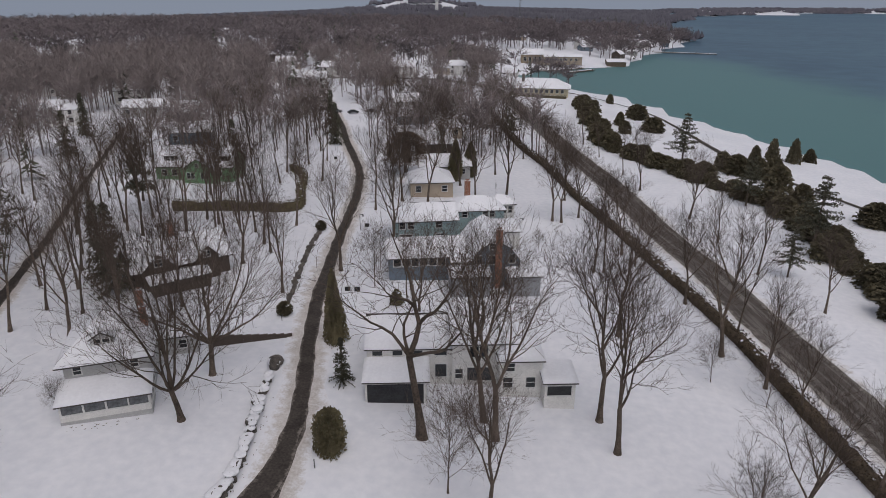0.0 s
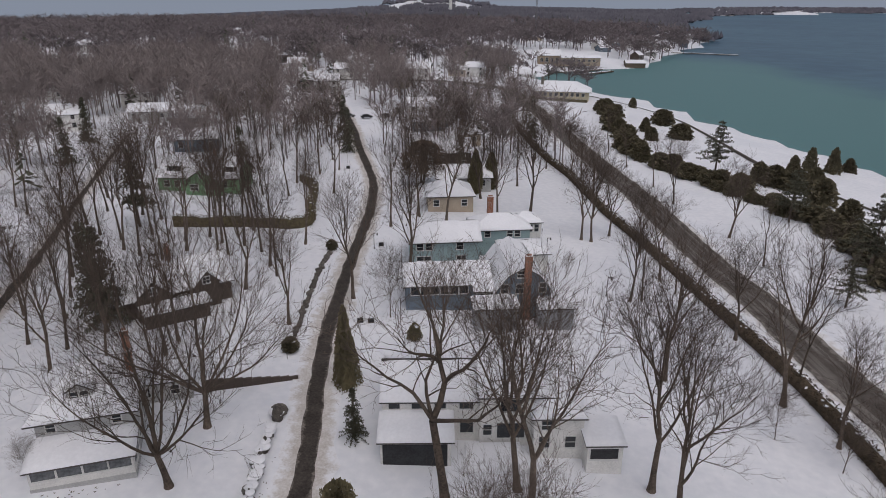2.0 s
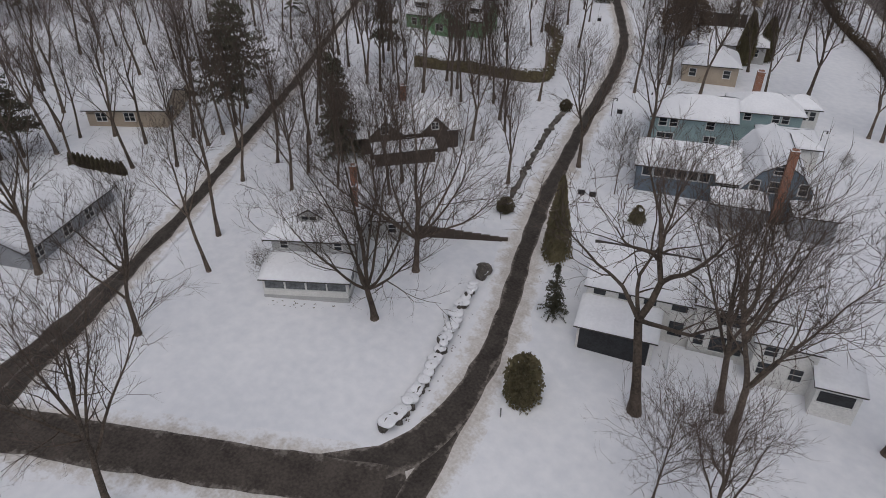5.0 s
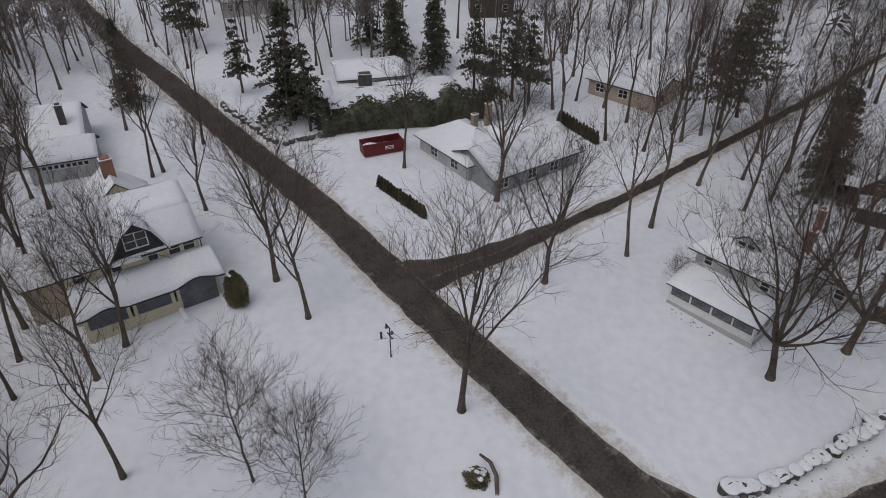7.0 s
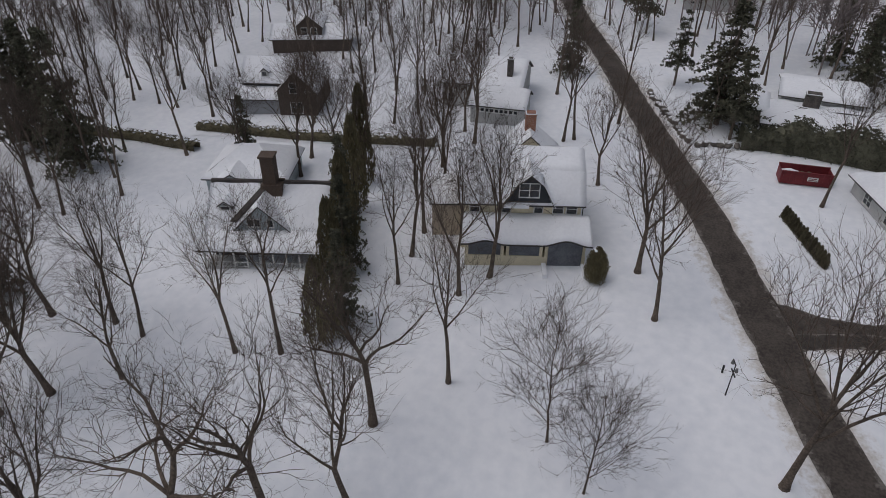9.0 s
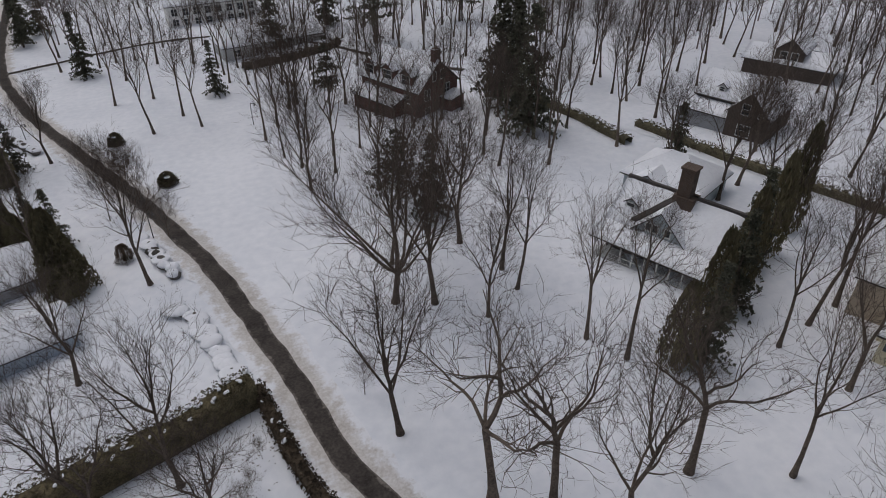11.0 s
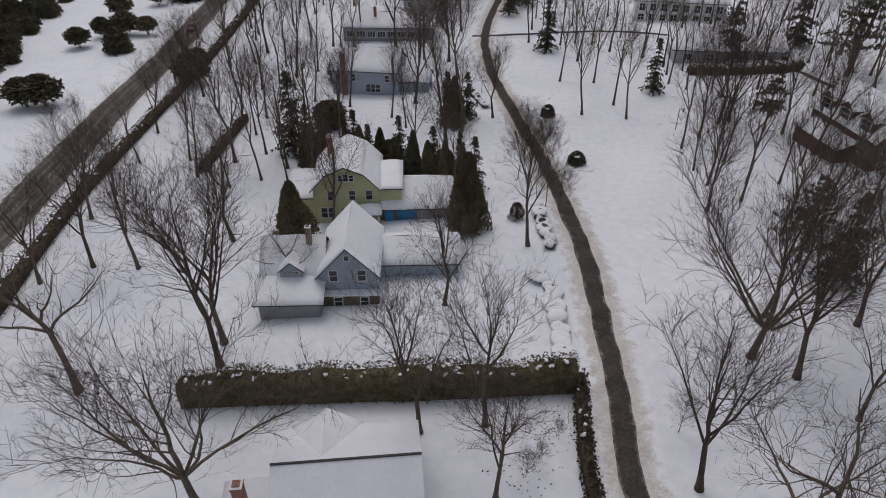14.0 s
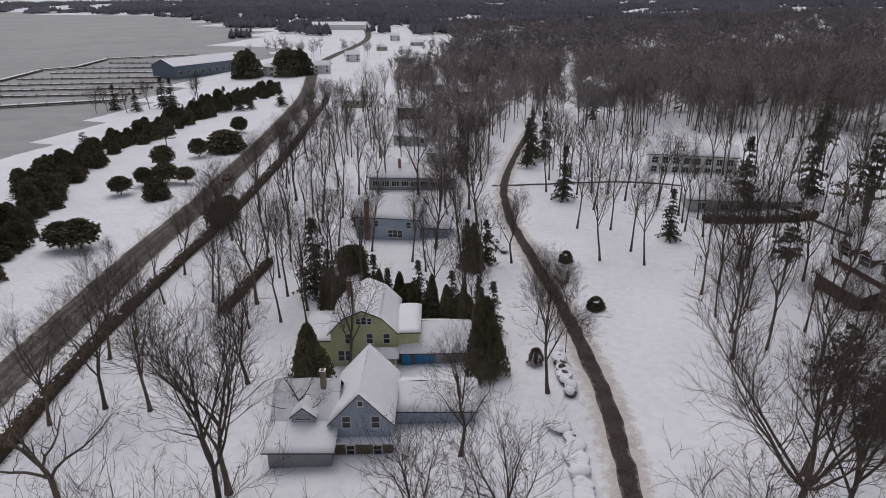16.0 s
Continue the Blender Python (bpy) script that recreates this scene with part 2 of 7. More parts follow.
METAL = material("grey_metal", (0.17, 0.17, 0.17), 0.5, (0.10, 0.10, 0.10), 2.0, 12.0, 0.1, None, 0.5, 0.4)
BLACK_METAL = material("black_metal", (0.025, 0.025, 0.027), 0.5, (0.015, 0.015, 0.016), 3.0, 20.0, 0.1)
SOOTY_BRICK = brickwork("sooty_brick", (0.105, 0.070, 0.050), (0.12, 0.10, 0.09))
RED_STEEL = material("red_steel", (0.20, 0.030, 0.034), 0.6, (0.12, 0.020, 0.023), 0.9, 7.0, 0.2)
WOOD = material("weathered_wood", (0.19, 0.15, 0.11), 0.9, (0.10, 0.08, 0.06), 1.5, 10.0, 0.4)
# near-black: shade inside garage and veranda is put into this colour
DARK_OPENING = material("dark_opening", (0.040, 0.042, 0.045), 0.5, (0.02, 0.02, 0.022), 0.8, 5.0, 0.1)
# grey of the reflected sky is put into this pane's base colour
REFLECTING_PANE = material("grey_reflecting_glazing", (0.17, 0.18, 0.19), 0.15, (0.07, 0.075, 0.08), 0.5, 2.5, 0, None, 0.5)
DRAPE = material("grey_canvas", (0.16, 0.17, 0.185), 0.85, (0.10, 0.105, 0.12), 0.8, 6.0, 0.2)
GLASS = material("window_glass", (0.030, 0.035, 0.040), 0.08, (0.015, 0.017, 0.02), 0.4, 2.0, 0, None, 0.6)
RUBBER = material("tyre_rubber", (0.02, 0.02, 0.02), 0.8)
CAR_RED = material("dark_red_paint", (0.10, 0.02, 0.018), 0.3, (0.07, 0.014, 0.013), 1.0, 5.0, 0, None, 0.5)


# ---- mesh helpers ----
def mesh_of(bm, mat, name="mesh", smooth=False):
    me = bpy.data.meshes.new(name)
    bm.normal_update()
    bm.to_mesh(me)
    bm.free()
    if mat:
        me.materials.append(mat)
    if smooth:
        me.polygons.foreach_set("use_smooth", [True] * len(me.polygons))
    return me


def part(name, bm, mat, parent, label="", smooth=False):
    ob = new(name, mesh_of(bm, mat, name, smooth))
    ob.parent = parent
    if label:
        tagged(ob, label)
    return ob


def from_arrays(name, verts, faces, mat, smooth=False):
    """A mesh from an array of corners and an array of equal-sided faces."""
    me = bpy.data.meshes.new(name)
    verts, faces = np.asarray(verts, np.float32), np.asarray(faces, np.int32)
    k = faces.shape[1]
    me.vertices.add(len(verts))
    me.vertices.foreach_set("co", verts.ravel())
    me.loops.add(faces.size)
    me.loops.foreach_set("vertex_index", faces.ravel())
    me.polygons.add(len(faces))
    me.polygons.foreach_set("loop_start", np.arange(0, faces.size, k, dtype=np.int32))
    if smooth:
        me.polygons.foreach_set("use_smooth", np.ones(len(faces), bool))
    me.update(calc_edges=True)
    me.materials.append(mat)
    return me


def box(bm, x0, y0, z0, x1, y1, z1):
    v = [bm.verts.new(p) for p in ((x0, y0, z0), (x1, y0, z0), (x1, y1, z0), (x0, y1, z0), (x0, y0, z1), (x1, y0, z1), (x1, y1, z1), (x0, y1, z1))]
    for f in ((3, 2, 1, 0), (4, 5, 6, 7), (0, 1, 5, 4), (1, 2, 6, 5), (2, 3, 7, 6), (3, 0, 4, 7)):
        bm.faces.new([v[i] for i in f])


def empty(name, m, label, category, group="", kind=""):
    ob = new(name)
    ob.empty_display_size = 0.3
    ob.matrix_world = m
    return tagged(ob, label, category, group, kind)


def ground_z(x, y):
    """The lie of the land: it falls towards the lake and flattens far off."""
    p = -0.0474 * x + 0.0173 * 140 * math.tanh(y / 140)
    return 10 * math.tanh(p / 10) if p > 0 else 6 * math.tanh(p / 6)


LAKE = -6.5


# ---- land and lake ----
def smooth_line(points, step=2.5):
    """A curve through points, as evenly spaced points."""
    pts = [Vector(p) for p in points]
    pts = [pts[0] * 2 - pts[1], *pts, pts[-1] * 2 - pts[-2]]
    out = []
    for a, b, c, d in zip(pts, pts[1:], pts[2:], pts[3:]):
        n = max(2, int((c - b).length / step))
        for i in range(n):
            t = i / n
            out.append(0.5 * (2 * b + (c - a) * t + (2 * a - 5 * b + 4 * c - d) * t * t + (3 * b - a - 3 * c + d) * t ** 3))
    return out + [pts[-2]]


SHORE = smooth_line([(3000, 3300), (1231, 3233), (527, 2684), (199, 1734), (136, 1099), (151, 973), (71, 714), (43, 600), (19, 574), (-8, 566), (-40, 530), (-70, 512), (-74, 500), (-40, 478),
                     (-4, 438), (36, 386), (65, 323), (88, 273), (104, 226), (122, 150), (138, 80), (158, 0), (182, -80), (202, -130), (214, -158), (227, -207), (242, -231), (253, -258),
                     (268, -306), (301, -384), (342, -532), (462, -626), (505, -801), (642, -958), (1289, -1450), (3000, -1600)], 20)


def inside_lake(x, y):
    odd = False
    px, py = SHORE[-1]
    for q in SHORE:
        qx, qy = q
        if (qy > y) != (py > y) and x < (px - qx) * (y - qy) / (py - qy) + qx:
            odd = not odd
        px, py = qx, qy
    return odd


def axis_steps(limit, near, fine):
    """Steps that are fine near the middle and grow outwards."""
    out, v, s = [0.0], 0.0, fine
    while v < limit:
        if v > near:
            s *= 1.16
        v += s
        out.append(min(v, limit))
    return [-v for v in out[:0:-1]] + out


gx, gy = axis_steps(4200, 150, 4.0), axis_steps(4200, 150, 4.0)
shore_np = np.array([tuple(p) for p in SHORE])
verts, faces = [], []
for y in gy:
    for x in gx:
        far = math.hypot(x, y)
        d = float(np.min(np.hypot(shore_np[:, 0] - x, shore_np[:, 1] - y))) if x > -150 else 200.0
        z = ground_z(x, y) + (0.10 * noise.noise((x * 0.11, y * 0.11, 3)) if far < 200 else 0)
        if inside_lake(x, y):
            z = LAKE - min(6.0, 0.25 * d + 0.4)
        else:
            k = min(1, d / 45.0)
            z = (LAKE + 0.15) * (1 - k) + max(z, LAKE + 0.4) * k
            # far hills
            hill = max(0.0, far - 700) / 1500
            z += 9 * min(1.2, hill) * (0.55 + 0.6 * noise.noise((x * 0.0011 + 5, y * 0.0011, 0.3)))
            # towards the north-west the land falls away
            turn = math.degrees(math.atan2(-x, y))
            if -12 < turn < 95:
                z -= (0.0075 * min(1, (turn + 12) / 12) + 0.020 * min(1, max(0, turn - 16) / 22)) * max(0, far - 900)
            z += 44 * math.exp(-((x + 560) ** 2 / 160 ** 2 + (y - 2300) ** 2 / 300 ** 2))
        verts.append((x, y, z))
nx = len(gx)
faces = [(j * nx + i, j * nx + i + 1, j * nx + nx + i + 1, j * nx + nx + i) for j in range(len(gy) - 1) for i in range(nx - 1)]
ground = new("ground", from_arrays("ground", verts, faces, SNOW, True))
tagged(ground, "rolling snow-covered ground between houses, trees and lake", "ground", kind="structure")


def land_z(x, y):
    """The height of the ground sheet itself."""
    i = min(max(int(np.searchsorted(gx, x)) - 1, 0), nx - 2)
    j = min(max(int(np.searchsorted(gy, y)) - 1, 0), len(gy) - 2)
    u, v = (x - gx[i]) / (gx[i + 1] - gx[i]), (y - gy[j]) / (gy[j + 1] - gy[j])
    a, b, c, d = (verts[k][2] for k in (j * nx + i, j * nx + i + 1, j * nx + nx + i, j * nx + nx + i + 1))
    return (a * (1 - u) + b * u) * (1 - v) + (c * (1 - u) + d * u) * v


bm = bmesh.new()
q = [bm.verts.new(p) for p in ((-120, 20, LAKE), (4200, 20, LAKE), (4200, 4200, LAKE), (-120, 4200, LAKE))]
bm.faces.new(q)
water = new("water", mesh_of(bm, WATER, "water"))
tagged(water, "cold blue-green lake water with darker wind streaks", "lake", kind="structure")
bm = bmesh.new()
q = [bm.verts.new(p) for p in ((100, -4200, LAKE + 0.004), (4200, -4200, LAKE + 0.004), (4200, 20, LAKE + 0.004), (100, 20, LAKE + 0.004))]
bm.faces.new(q)
ice = new("lake_ice", mesh_of(bm, ICE, "lake_ice"))
tagged(ice, "grey ice sheet on the bay by the marina", "ice", kind="structure")


def ribbon(name, points, width, mat, lift, label, wobble=0.3, seed=0, step=1.5, crown=0.0, kind="structure", swell=None):
    """A road surface that follows the ground, with uneven edges. swell: a factor on the width at each share of its length."""
    line = smooth_line(points, step)
    vs, fs = [], []
    cols = 5
    for i, p in enumerate(line):
        a, b = line[max(0, i - 1)], line[min(len(line) - 1, i + 1)]
        d = (b - a).normalized()
        n = Vector((-d.y, d.x))
        for k in range(cols):
            s = (k / (cols - 1) - 0.5) * 2
            w = width * 0.5 * s * (swell(i / (len(line) - 1)) if swell else 1.0)
            if k in (0, cols - 1):
                w += s * wobble * (noise.noise((p.x * 0.35, p.y * 0.35, seed + s)) + 0.5 * noise.noise((p.x * 1.3, p.y * 1.3, seed - s)))
            q = p + n * w
            vs.append((q.x, q.y, land_z(q.x, q.y) + lift + crown * (1 - s * s)))
    fs = [(i * cols + k + 1, i * cols + k, i * cols + cols + k, i * cols + cols + k + 1) for i in range(len(line) - 1) for k in range(cols - 1)]
    me = from_arrays(name, vs, fs, mat, True)
    across = me.uv_layers.new(name="across")
    at = np.array([((k % cols) / (cols - 1), (k // cols) * step) for f in fs for k in f], np.float32)
    across.data.foreach_set("uv", at.ravel())
    ob = new(name, me)
    return tagged(ob, label, name.split("_")[0] if "_" in name else name, kind=kind)


LANE = [(-132, 330), (-104, 277), (-77, 223), (-66, 198), (-55.6, 176), (-48.5, 160), (-43, 142), (-39.7, 127), (-37.2, 115), (-34, 101), (-31.2, 88.8), (-27.2, 75.5), (-23.4, 64.5), (-20.8, 55),
        (-19.2, 46), (-17.5, 36), (-14.5, 20), (-10.5, 3), (-6.5, -12), (-4.0, -20), (-3.1, -27.3), (-2.0, -34), (-0.5, -42), (1.3, -51), (3.2, -58.5), (6.3, -68.4), (11.4, -83.4), (17.8, -100), (27, -126), (34, -160), (38, -230)]
CROSS = [(-20.5, 39.6), (-26.4, 36.7), (-32.7, 33.6), (-39.8, 30.2), (-47.4, 26.7), (-53.7, 23.8), (-60.8, 20.6), (-71.5, 15.9), (-83.5, 9.9), (-97, 3.0), (-122.4, -9.7), (-143.8, -20.9), (-175, -35.3), (-230, -60)]
SIDE = [(-52.5, 24.5), (-55.3, 30), (-57.6, 36.6), (-61.8, 45.1), (-65.9, 54.5), (-71.9, 65.8), (-79.3, 79.8), (-85.1, 91.4), (-91.9, 104), (-99, 116), (-118, 150), (-140, 190)]
MAIN = [(-160, 330), (-110, 352), (-72, 362), (-46, 352), (-34, 332), (-18, 283), (1.5, 218), (16.7, 172), (26.4, 137), (33.2, 117.5), (38.2, 99), (43, 84), (52, 52), (62, 20), (72, -10), (83, -45), (89, -63), (97, -88),
        (105, -117), (119.5, -162), (137, -215), (168, -301), (238, -469), (301, -719), (420, -1000)]
DRIVE = [(-55, -101), (-43.5, -118), (-35, -134), (-22, -150), (0, -158), (36, -150)]
BACK = [(-58.5, -82), (-64.5, -70), (-69, -57.5), (-72.5, -42.5), (-79, -18), (-84, -2)]
for n, (pts, w) in enumerate(((LANE, 6.0), (CROSS, 8.0), (SIDE, 4.6), (MAIN, 10.4), (BACK, 4.6), (DRIVE, 3.4))):
    ribbon("shoulder", pts, w, DIRTY_SNOW if n < 4 else SNOW, 0.10, "ploughed dirty snow along the road edge", 0.7, n * 3)
ribbon("road_lane", LANE, 2.1, ASPHALT, 0.16, "narrow wet asphalt lane with slushy edges", 0.32, 21)
ribbon("road_crossing", CROSS, 4.4, DRY_ASPHALT, 0.17, "cleared brown-grey asphalt road with snowy banks", 0.3, 31)
ribbon("road_corner", [(-21.4, 57), (-20.3, 50), (-20.6, 45), (-23.2, 40.2), (-28.5, 35.6), (-34, 33.2)], 3.6, ASPHALT, 0.165, "curved wet asphalt where lane and road join", 0.35, 81, swell=lambda k: 0.5 + 0.5 * min(1, k * 2.4))
ribbon("road_junction", [(-54.6, 23.6), (-56.0, 27), (-57.6, 31.5), (-59.6, 38), (-62, 45)], 2.1, DRY_ASPHALT, 0.150, "brown slushy asphalt flare where two roads meet", 0.4, 91, step=0.8, swell=lambda k: 1 + 3.4 * max(0, 1 - k * 2.6) ** 1.7)
ribbon("road_apron", [(-24.0, 41.6), (-21.0, 39.4), (-18.6, 37.0), (-16.6, 33.0)], 5.2, ASPHALT, 0.155, "wet asphalt apron inside the road corner", 0.4, 95, step=0.8, swell=lambda k: 1 - 0.5 * k)
ribbon("road_side", SIDE, 2.0, ASPHALT, 0.16, "narrow wet side road between snow banks", 0.4, 41, swell=lambda k: 1 - 0.6 * k)
ribbon("road_shore", MAIN, 7.2, STREAKED_ASPHALT, 0.18, "two-lane shore road, wet asphalt with salt streaks", 0.4, 51)
ribbon("road_drive", DRIVE, 1.6, ASPHALT, 0.15, "narrow tracked driveway behind the brick house", 0.4, 61)
ribbon("path_shore", [(-30, 352), (0, 346), (25.9, 331.6), (39, 305.6), (49.2, 249.7), (57, 215.5), (66.2, 196.7), (73.9, 185), (86, 168)], 2.4, ASPHALT, 0.14, "cleared walking path along the shore", 0.2, 71)


# ---- trees ----
def tube(vs, fs, path, radii, sides):
    """Adds a tapered tube along a path to the lists of corners and faces."""
    base = len(vs)
    n = len(path)
    for i, (p, r) in enumerate(zip(path, radii)):
        d = (path[min(i + 1, n - 1)] - path[max(i - 1, 0)])
        d = d.normalized() if d.length > 1e-6 else Vector((0, 0, 1))
        side = d.cross(Vector((0.31, 0.95, 0.05)))
        side.normalize()
        up = side.cross(d)
        for k in range(sides):
            a = 2 * math.pi * k / sides
            q = p + (side * math.cos(a) + up * math.sin(a)) * r
            vs.append((q.x, q.y, q.z))
    for i in range(n - 1):
        for k in range(sides):
            k2 = (k + 1) % sides
            fs.append((base + i * sides + k, base + i * sides + k2, base + (i + 1) * sides + k2, base + (i + 1) * sides + k))


def bough(rng, start, way, length, parts, lift, crook):
    """A crooked path that bends upwards by lift."""
    path, p, d = [start.copy()], start.copy(), way.normalized()
    for i in range(parts):
        d = (d + Vector((rng.gauss(0, crook), rng.gauss(0, crook), rng.gauss(0, crook * 0.6) + lift))).normalized()
        p = p + d * (length / parts)
        path.append(p.copy())
    return path


def around(rng, d, angle):
    """A direction that leaves d by an angle, to a random side."""
    side = d.cross(Vector((rng.uniform(-1, 1), rng.uniform(-1, 1), rng.uniform(-1, 1))))
    side.normalize()
    return (d * math.cos(angle) + side * math.sin(angle)).normalized()


def sprig(vs, fs, path, width, rng):
    """A hair-thin twig: a flat tapering strip along a path, as triangles."""
    d = path[-1] - path[0]
    side = around(rng, d.normalized(), 1.57) * width
    c = len(vs)
    for i, p in enumerate(path[:-1]):
        w = side * (1 - 0.55 * i / len(path))
        vs += [tuple(p - w), tuple(p + w)]
    vs.append(tuple(path[-1]))
    n = len(path) - 1
    for i in range(n - 1):
        a = c + 2 * i
        fs += [(a, a + 1, a + 3), (a, a + 3, a + 2)]
    fs.append((c + 2 * n - 2, c + 2 * n - 1, c + 2 * n))


STYLE = {  # fork height, spread, limbs, thickness, crookedness, boughs a limb, branchlets a bough, twigs a branchlet, sprigs a twig
    "m": (0.28, 0.50, 6, 0.155, 0.09, 8, 4, 3, 4), "t": (0.42, 0.42, 5, 0.120, 0.08, 6, 4, 3, 3), "w": (0.20, 0.84, 8, 0.175, 0.10, 9, 5, 4, 3),
    "k": (0.40, 0.98, 6, 0.175, 0.20, 6, 3, 3, 3), "y": (0.16, 0.66, 13, 0.085, 0.08, 5, 4, 3, 3), "f": (0.40, 0.44, 4, 0.120, 0.09, 5, 3, 3, 2)}


def offshoot(rng, path, k, low, high):
    """A place at the share k of a path, and a way that leaves it there, bent upwards."""
    f = k * (len(path) - 1)
    i = min(len(path) - 2, int(f))
    w = around(rng, (path[i + 1] - path[i]).normalized(), rng.uniform(low, high))
    w.z += 0.14
    return path[i].lerp(path[i + 1], f - i), w, i


def bare_tree(seed, style):
    """Meshes of the trunk with its limbs, and of the twigs, of a leafless tree that is 10 m high."""
    rng = random.Random(seed)
    tr, tw = ([], []), ([], [])
    fork, spread, limbs, thick, crook, many, branchlets, twigs, sprigs = STYLE[style]
    far = style == "f"
    trunk = bough(rng, Vector((0, 0, -0.25)), Vector((rng.gauss(0, 0.05), rng.gauss(0, 0.05), 1)), fork * 10 + 0.25, 5, 0.02, 0.03)
    radii = [thick * (1.75 if i == 0 else 1.15 if i == 1 else 1.0 - 0.05 * i) for i in range(len(trunk))]
    tube(*tr, trunk, radii, 5 if far else 9)
    top = trunk[-1]
    turn = rng.uniform(0, 6.28)
    mains = []
    for i in range(limbs):
        a = turn + i * 2.4 + rng.gauss(0, 0.3)
        if i == 0:
            tilt, length, start = rng.uniform(0.02, 0.14), (1 - fork) * 9.4, top
        else:
            tilt, length, start = spread * rng.uniform(0.6, 1.25), (1 - fork) * 10 * rng.uniform(0.7, 1.0), top
            if i >= 3 and style != "w":
                k = rng.uniform(0.08, 0.5)
                line = mains[0][0]
                start, length = line[min(len(line) - 1, int(k * len(line)))], length * (1 - k * 0.75)
            if style == "y":
                # one straight leader with side limbs that shorten towards the top
                k = (i - 0.5) / limbs * 0.85
                start, length = mains[0][0][int(k * 8)], 5.2 * (1 - 0.72 * k) * rng.uniform(0.8, 1.1)
        d = Vector((math.cos(a) * math.sin(tilt), math.sin(a) * math.sin(tilt), math.cos(tilt)))
        path = bough(rng, start, d, length, 8, 0.06 if style != "k" else 0.03, crook)
        r0 = thick * (0.82 if i == 0 and style == "y" else 0.72 if i == 0 else 0.30 if style == "y" else 0.48)
        rad = [max(0.012, r0 * (1 - j / 8.6) ** 0.9) for j in range(9)]
        tube(*tr, path, rad, 4 if far else 5)
        mains.append((path, rad))
    seconds = []
    for path, rad in mains:
        for j in range(many):
            k = (j + rng.uniform(0.2, 0.8)) / many * 0.8 + 0.18
            p, w, i = offshoot(rng, path, k, 0.45, 1.0)
            length = (1 - k * 0.5) * (1 - fork) * rng.uniform(2.4, 4.8) * (1.2 if style in "wk" else 1.0)
            q = bough(rng, p, w, length, 5, 0.07, crook * 1.3)
            r0 = max(0.015, rad[i] * 0.5)
            tube(*tr, q, [max(0.010, r0 * (1 - n / 6.2)) for n in range(6)], 3)
            seconds.append(q)
        seconds.append(path[4:])
    for q in seconds:
        for j in range(branchlets):
            p, w, _ = offshoot(rng, q, (j + rng.uniform(0.2, 0.9)) / branchlets, 0.4, 0.95)
            third = bough(rng, p, w, rng.uniform(0.9, 1.9), 4, 0.06, crook * 1.6)
            sprig(*tw, third, 0.0108, rng)
            for _ in range(twigs):
                p, w, _ = offshoot(rng, third, rng.uniform(0.25, 1.0), 0.35, 0.9)
                t = bough(rng, p, w, rng.uniform(0.5, 1.2), 3, 0.05, crook * 1.6)
                sprig(*tw, t, 0.0078, rng)
                for _ in range(sprigs):
                    p, w, _ = offshoot(rng, t, rng.uniform(0.3, 1.0), 0.35, 0.9)
                    sprig(*tw, [p, p + w.normalized() * rng.uniform(0.3, 0.75)], 0.0062, rng)
    return from_arrays("trunk", *tr, BARK, True), from_arrays("crown", *tw, TWIG)


TREE_LABEL = {"m": "tall bare maple with upright branches in snow", "t": "slender bare woodland tree with high crown", "w": "broad bare shade tree with wide dense twigs",
              "k": "old bare tree with crooked spreading limbs", "y": "young bare tree with fine bushy twigs", "f": "bare hardwood tree in the winter wood"}
TREE_NAME = {"m": "maple_tree", "t": "woodland_tree", "w": "shade_tree", "k": "oak_tree", "y": "young_tree", "f": "hardwood_tree"}
tree_kinds = {}
for style, count in (("m", 5), ("t", 4), ("w", 2), ("k", 2), ("y", 2), ("f", 6)):
    tree_kinds[style] = [bare_tree(100 + 17 * n + ord(style), style) for n in range(count)]
tree_rng = random.Random(7)


def plant(x, y, h, style, turn=None, which=None):
    """One bare tree on the ground."""
    kinds = tree_kinds[style]
    meshes = kinds[tree_rng.randrange(len(kinds)) if which is None else which]
    turn = tree_rng.uniform(0, 360) if turn is None else turn
    t = empty(TREE_NAME[style], pose(x, y, land_z(x, y), 0, 0, turn), TREE_LABEL[style], "tree", "bare trees")
    t.scale = (h / 10 * tree_rng.uniform(0.95, 1.08), h / 10 * tree_rng.uniform(0.95, 1.08), h / 10)
    for n, me in zip(("trunk", "crown"), meshes):
        new(n, me).parent = t
    return t


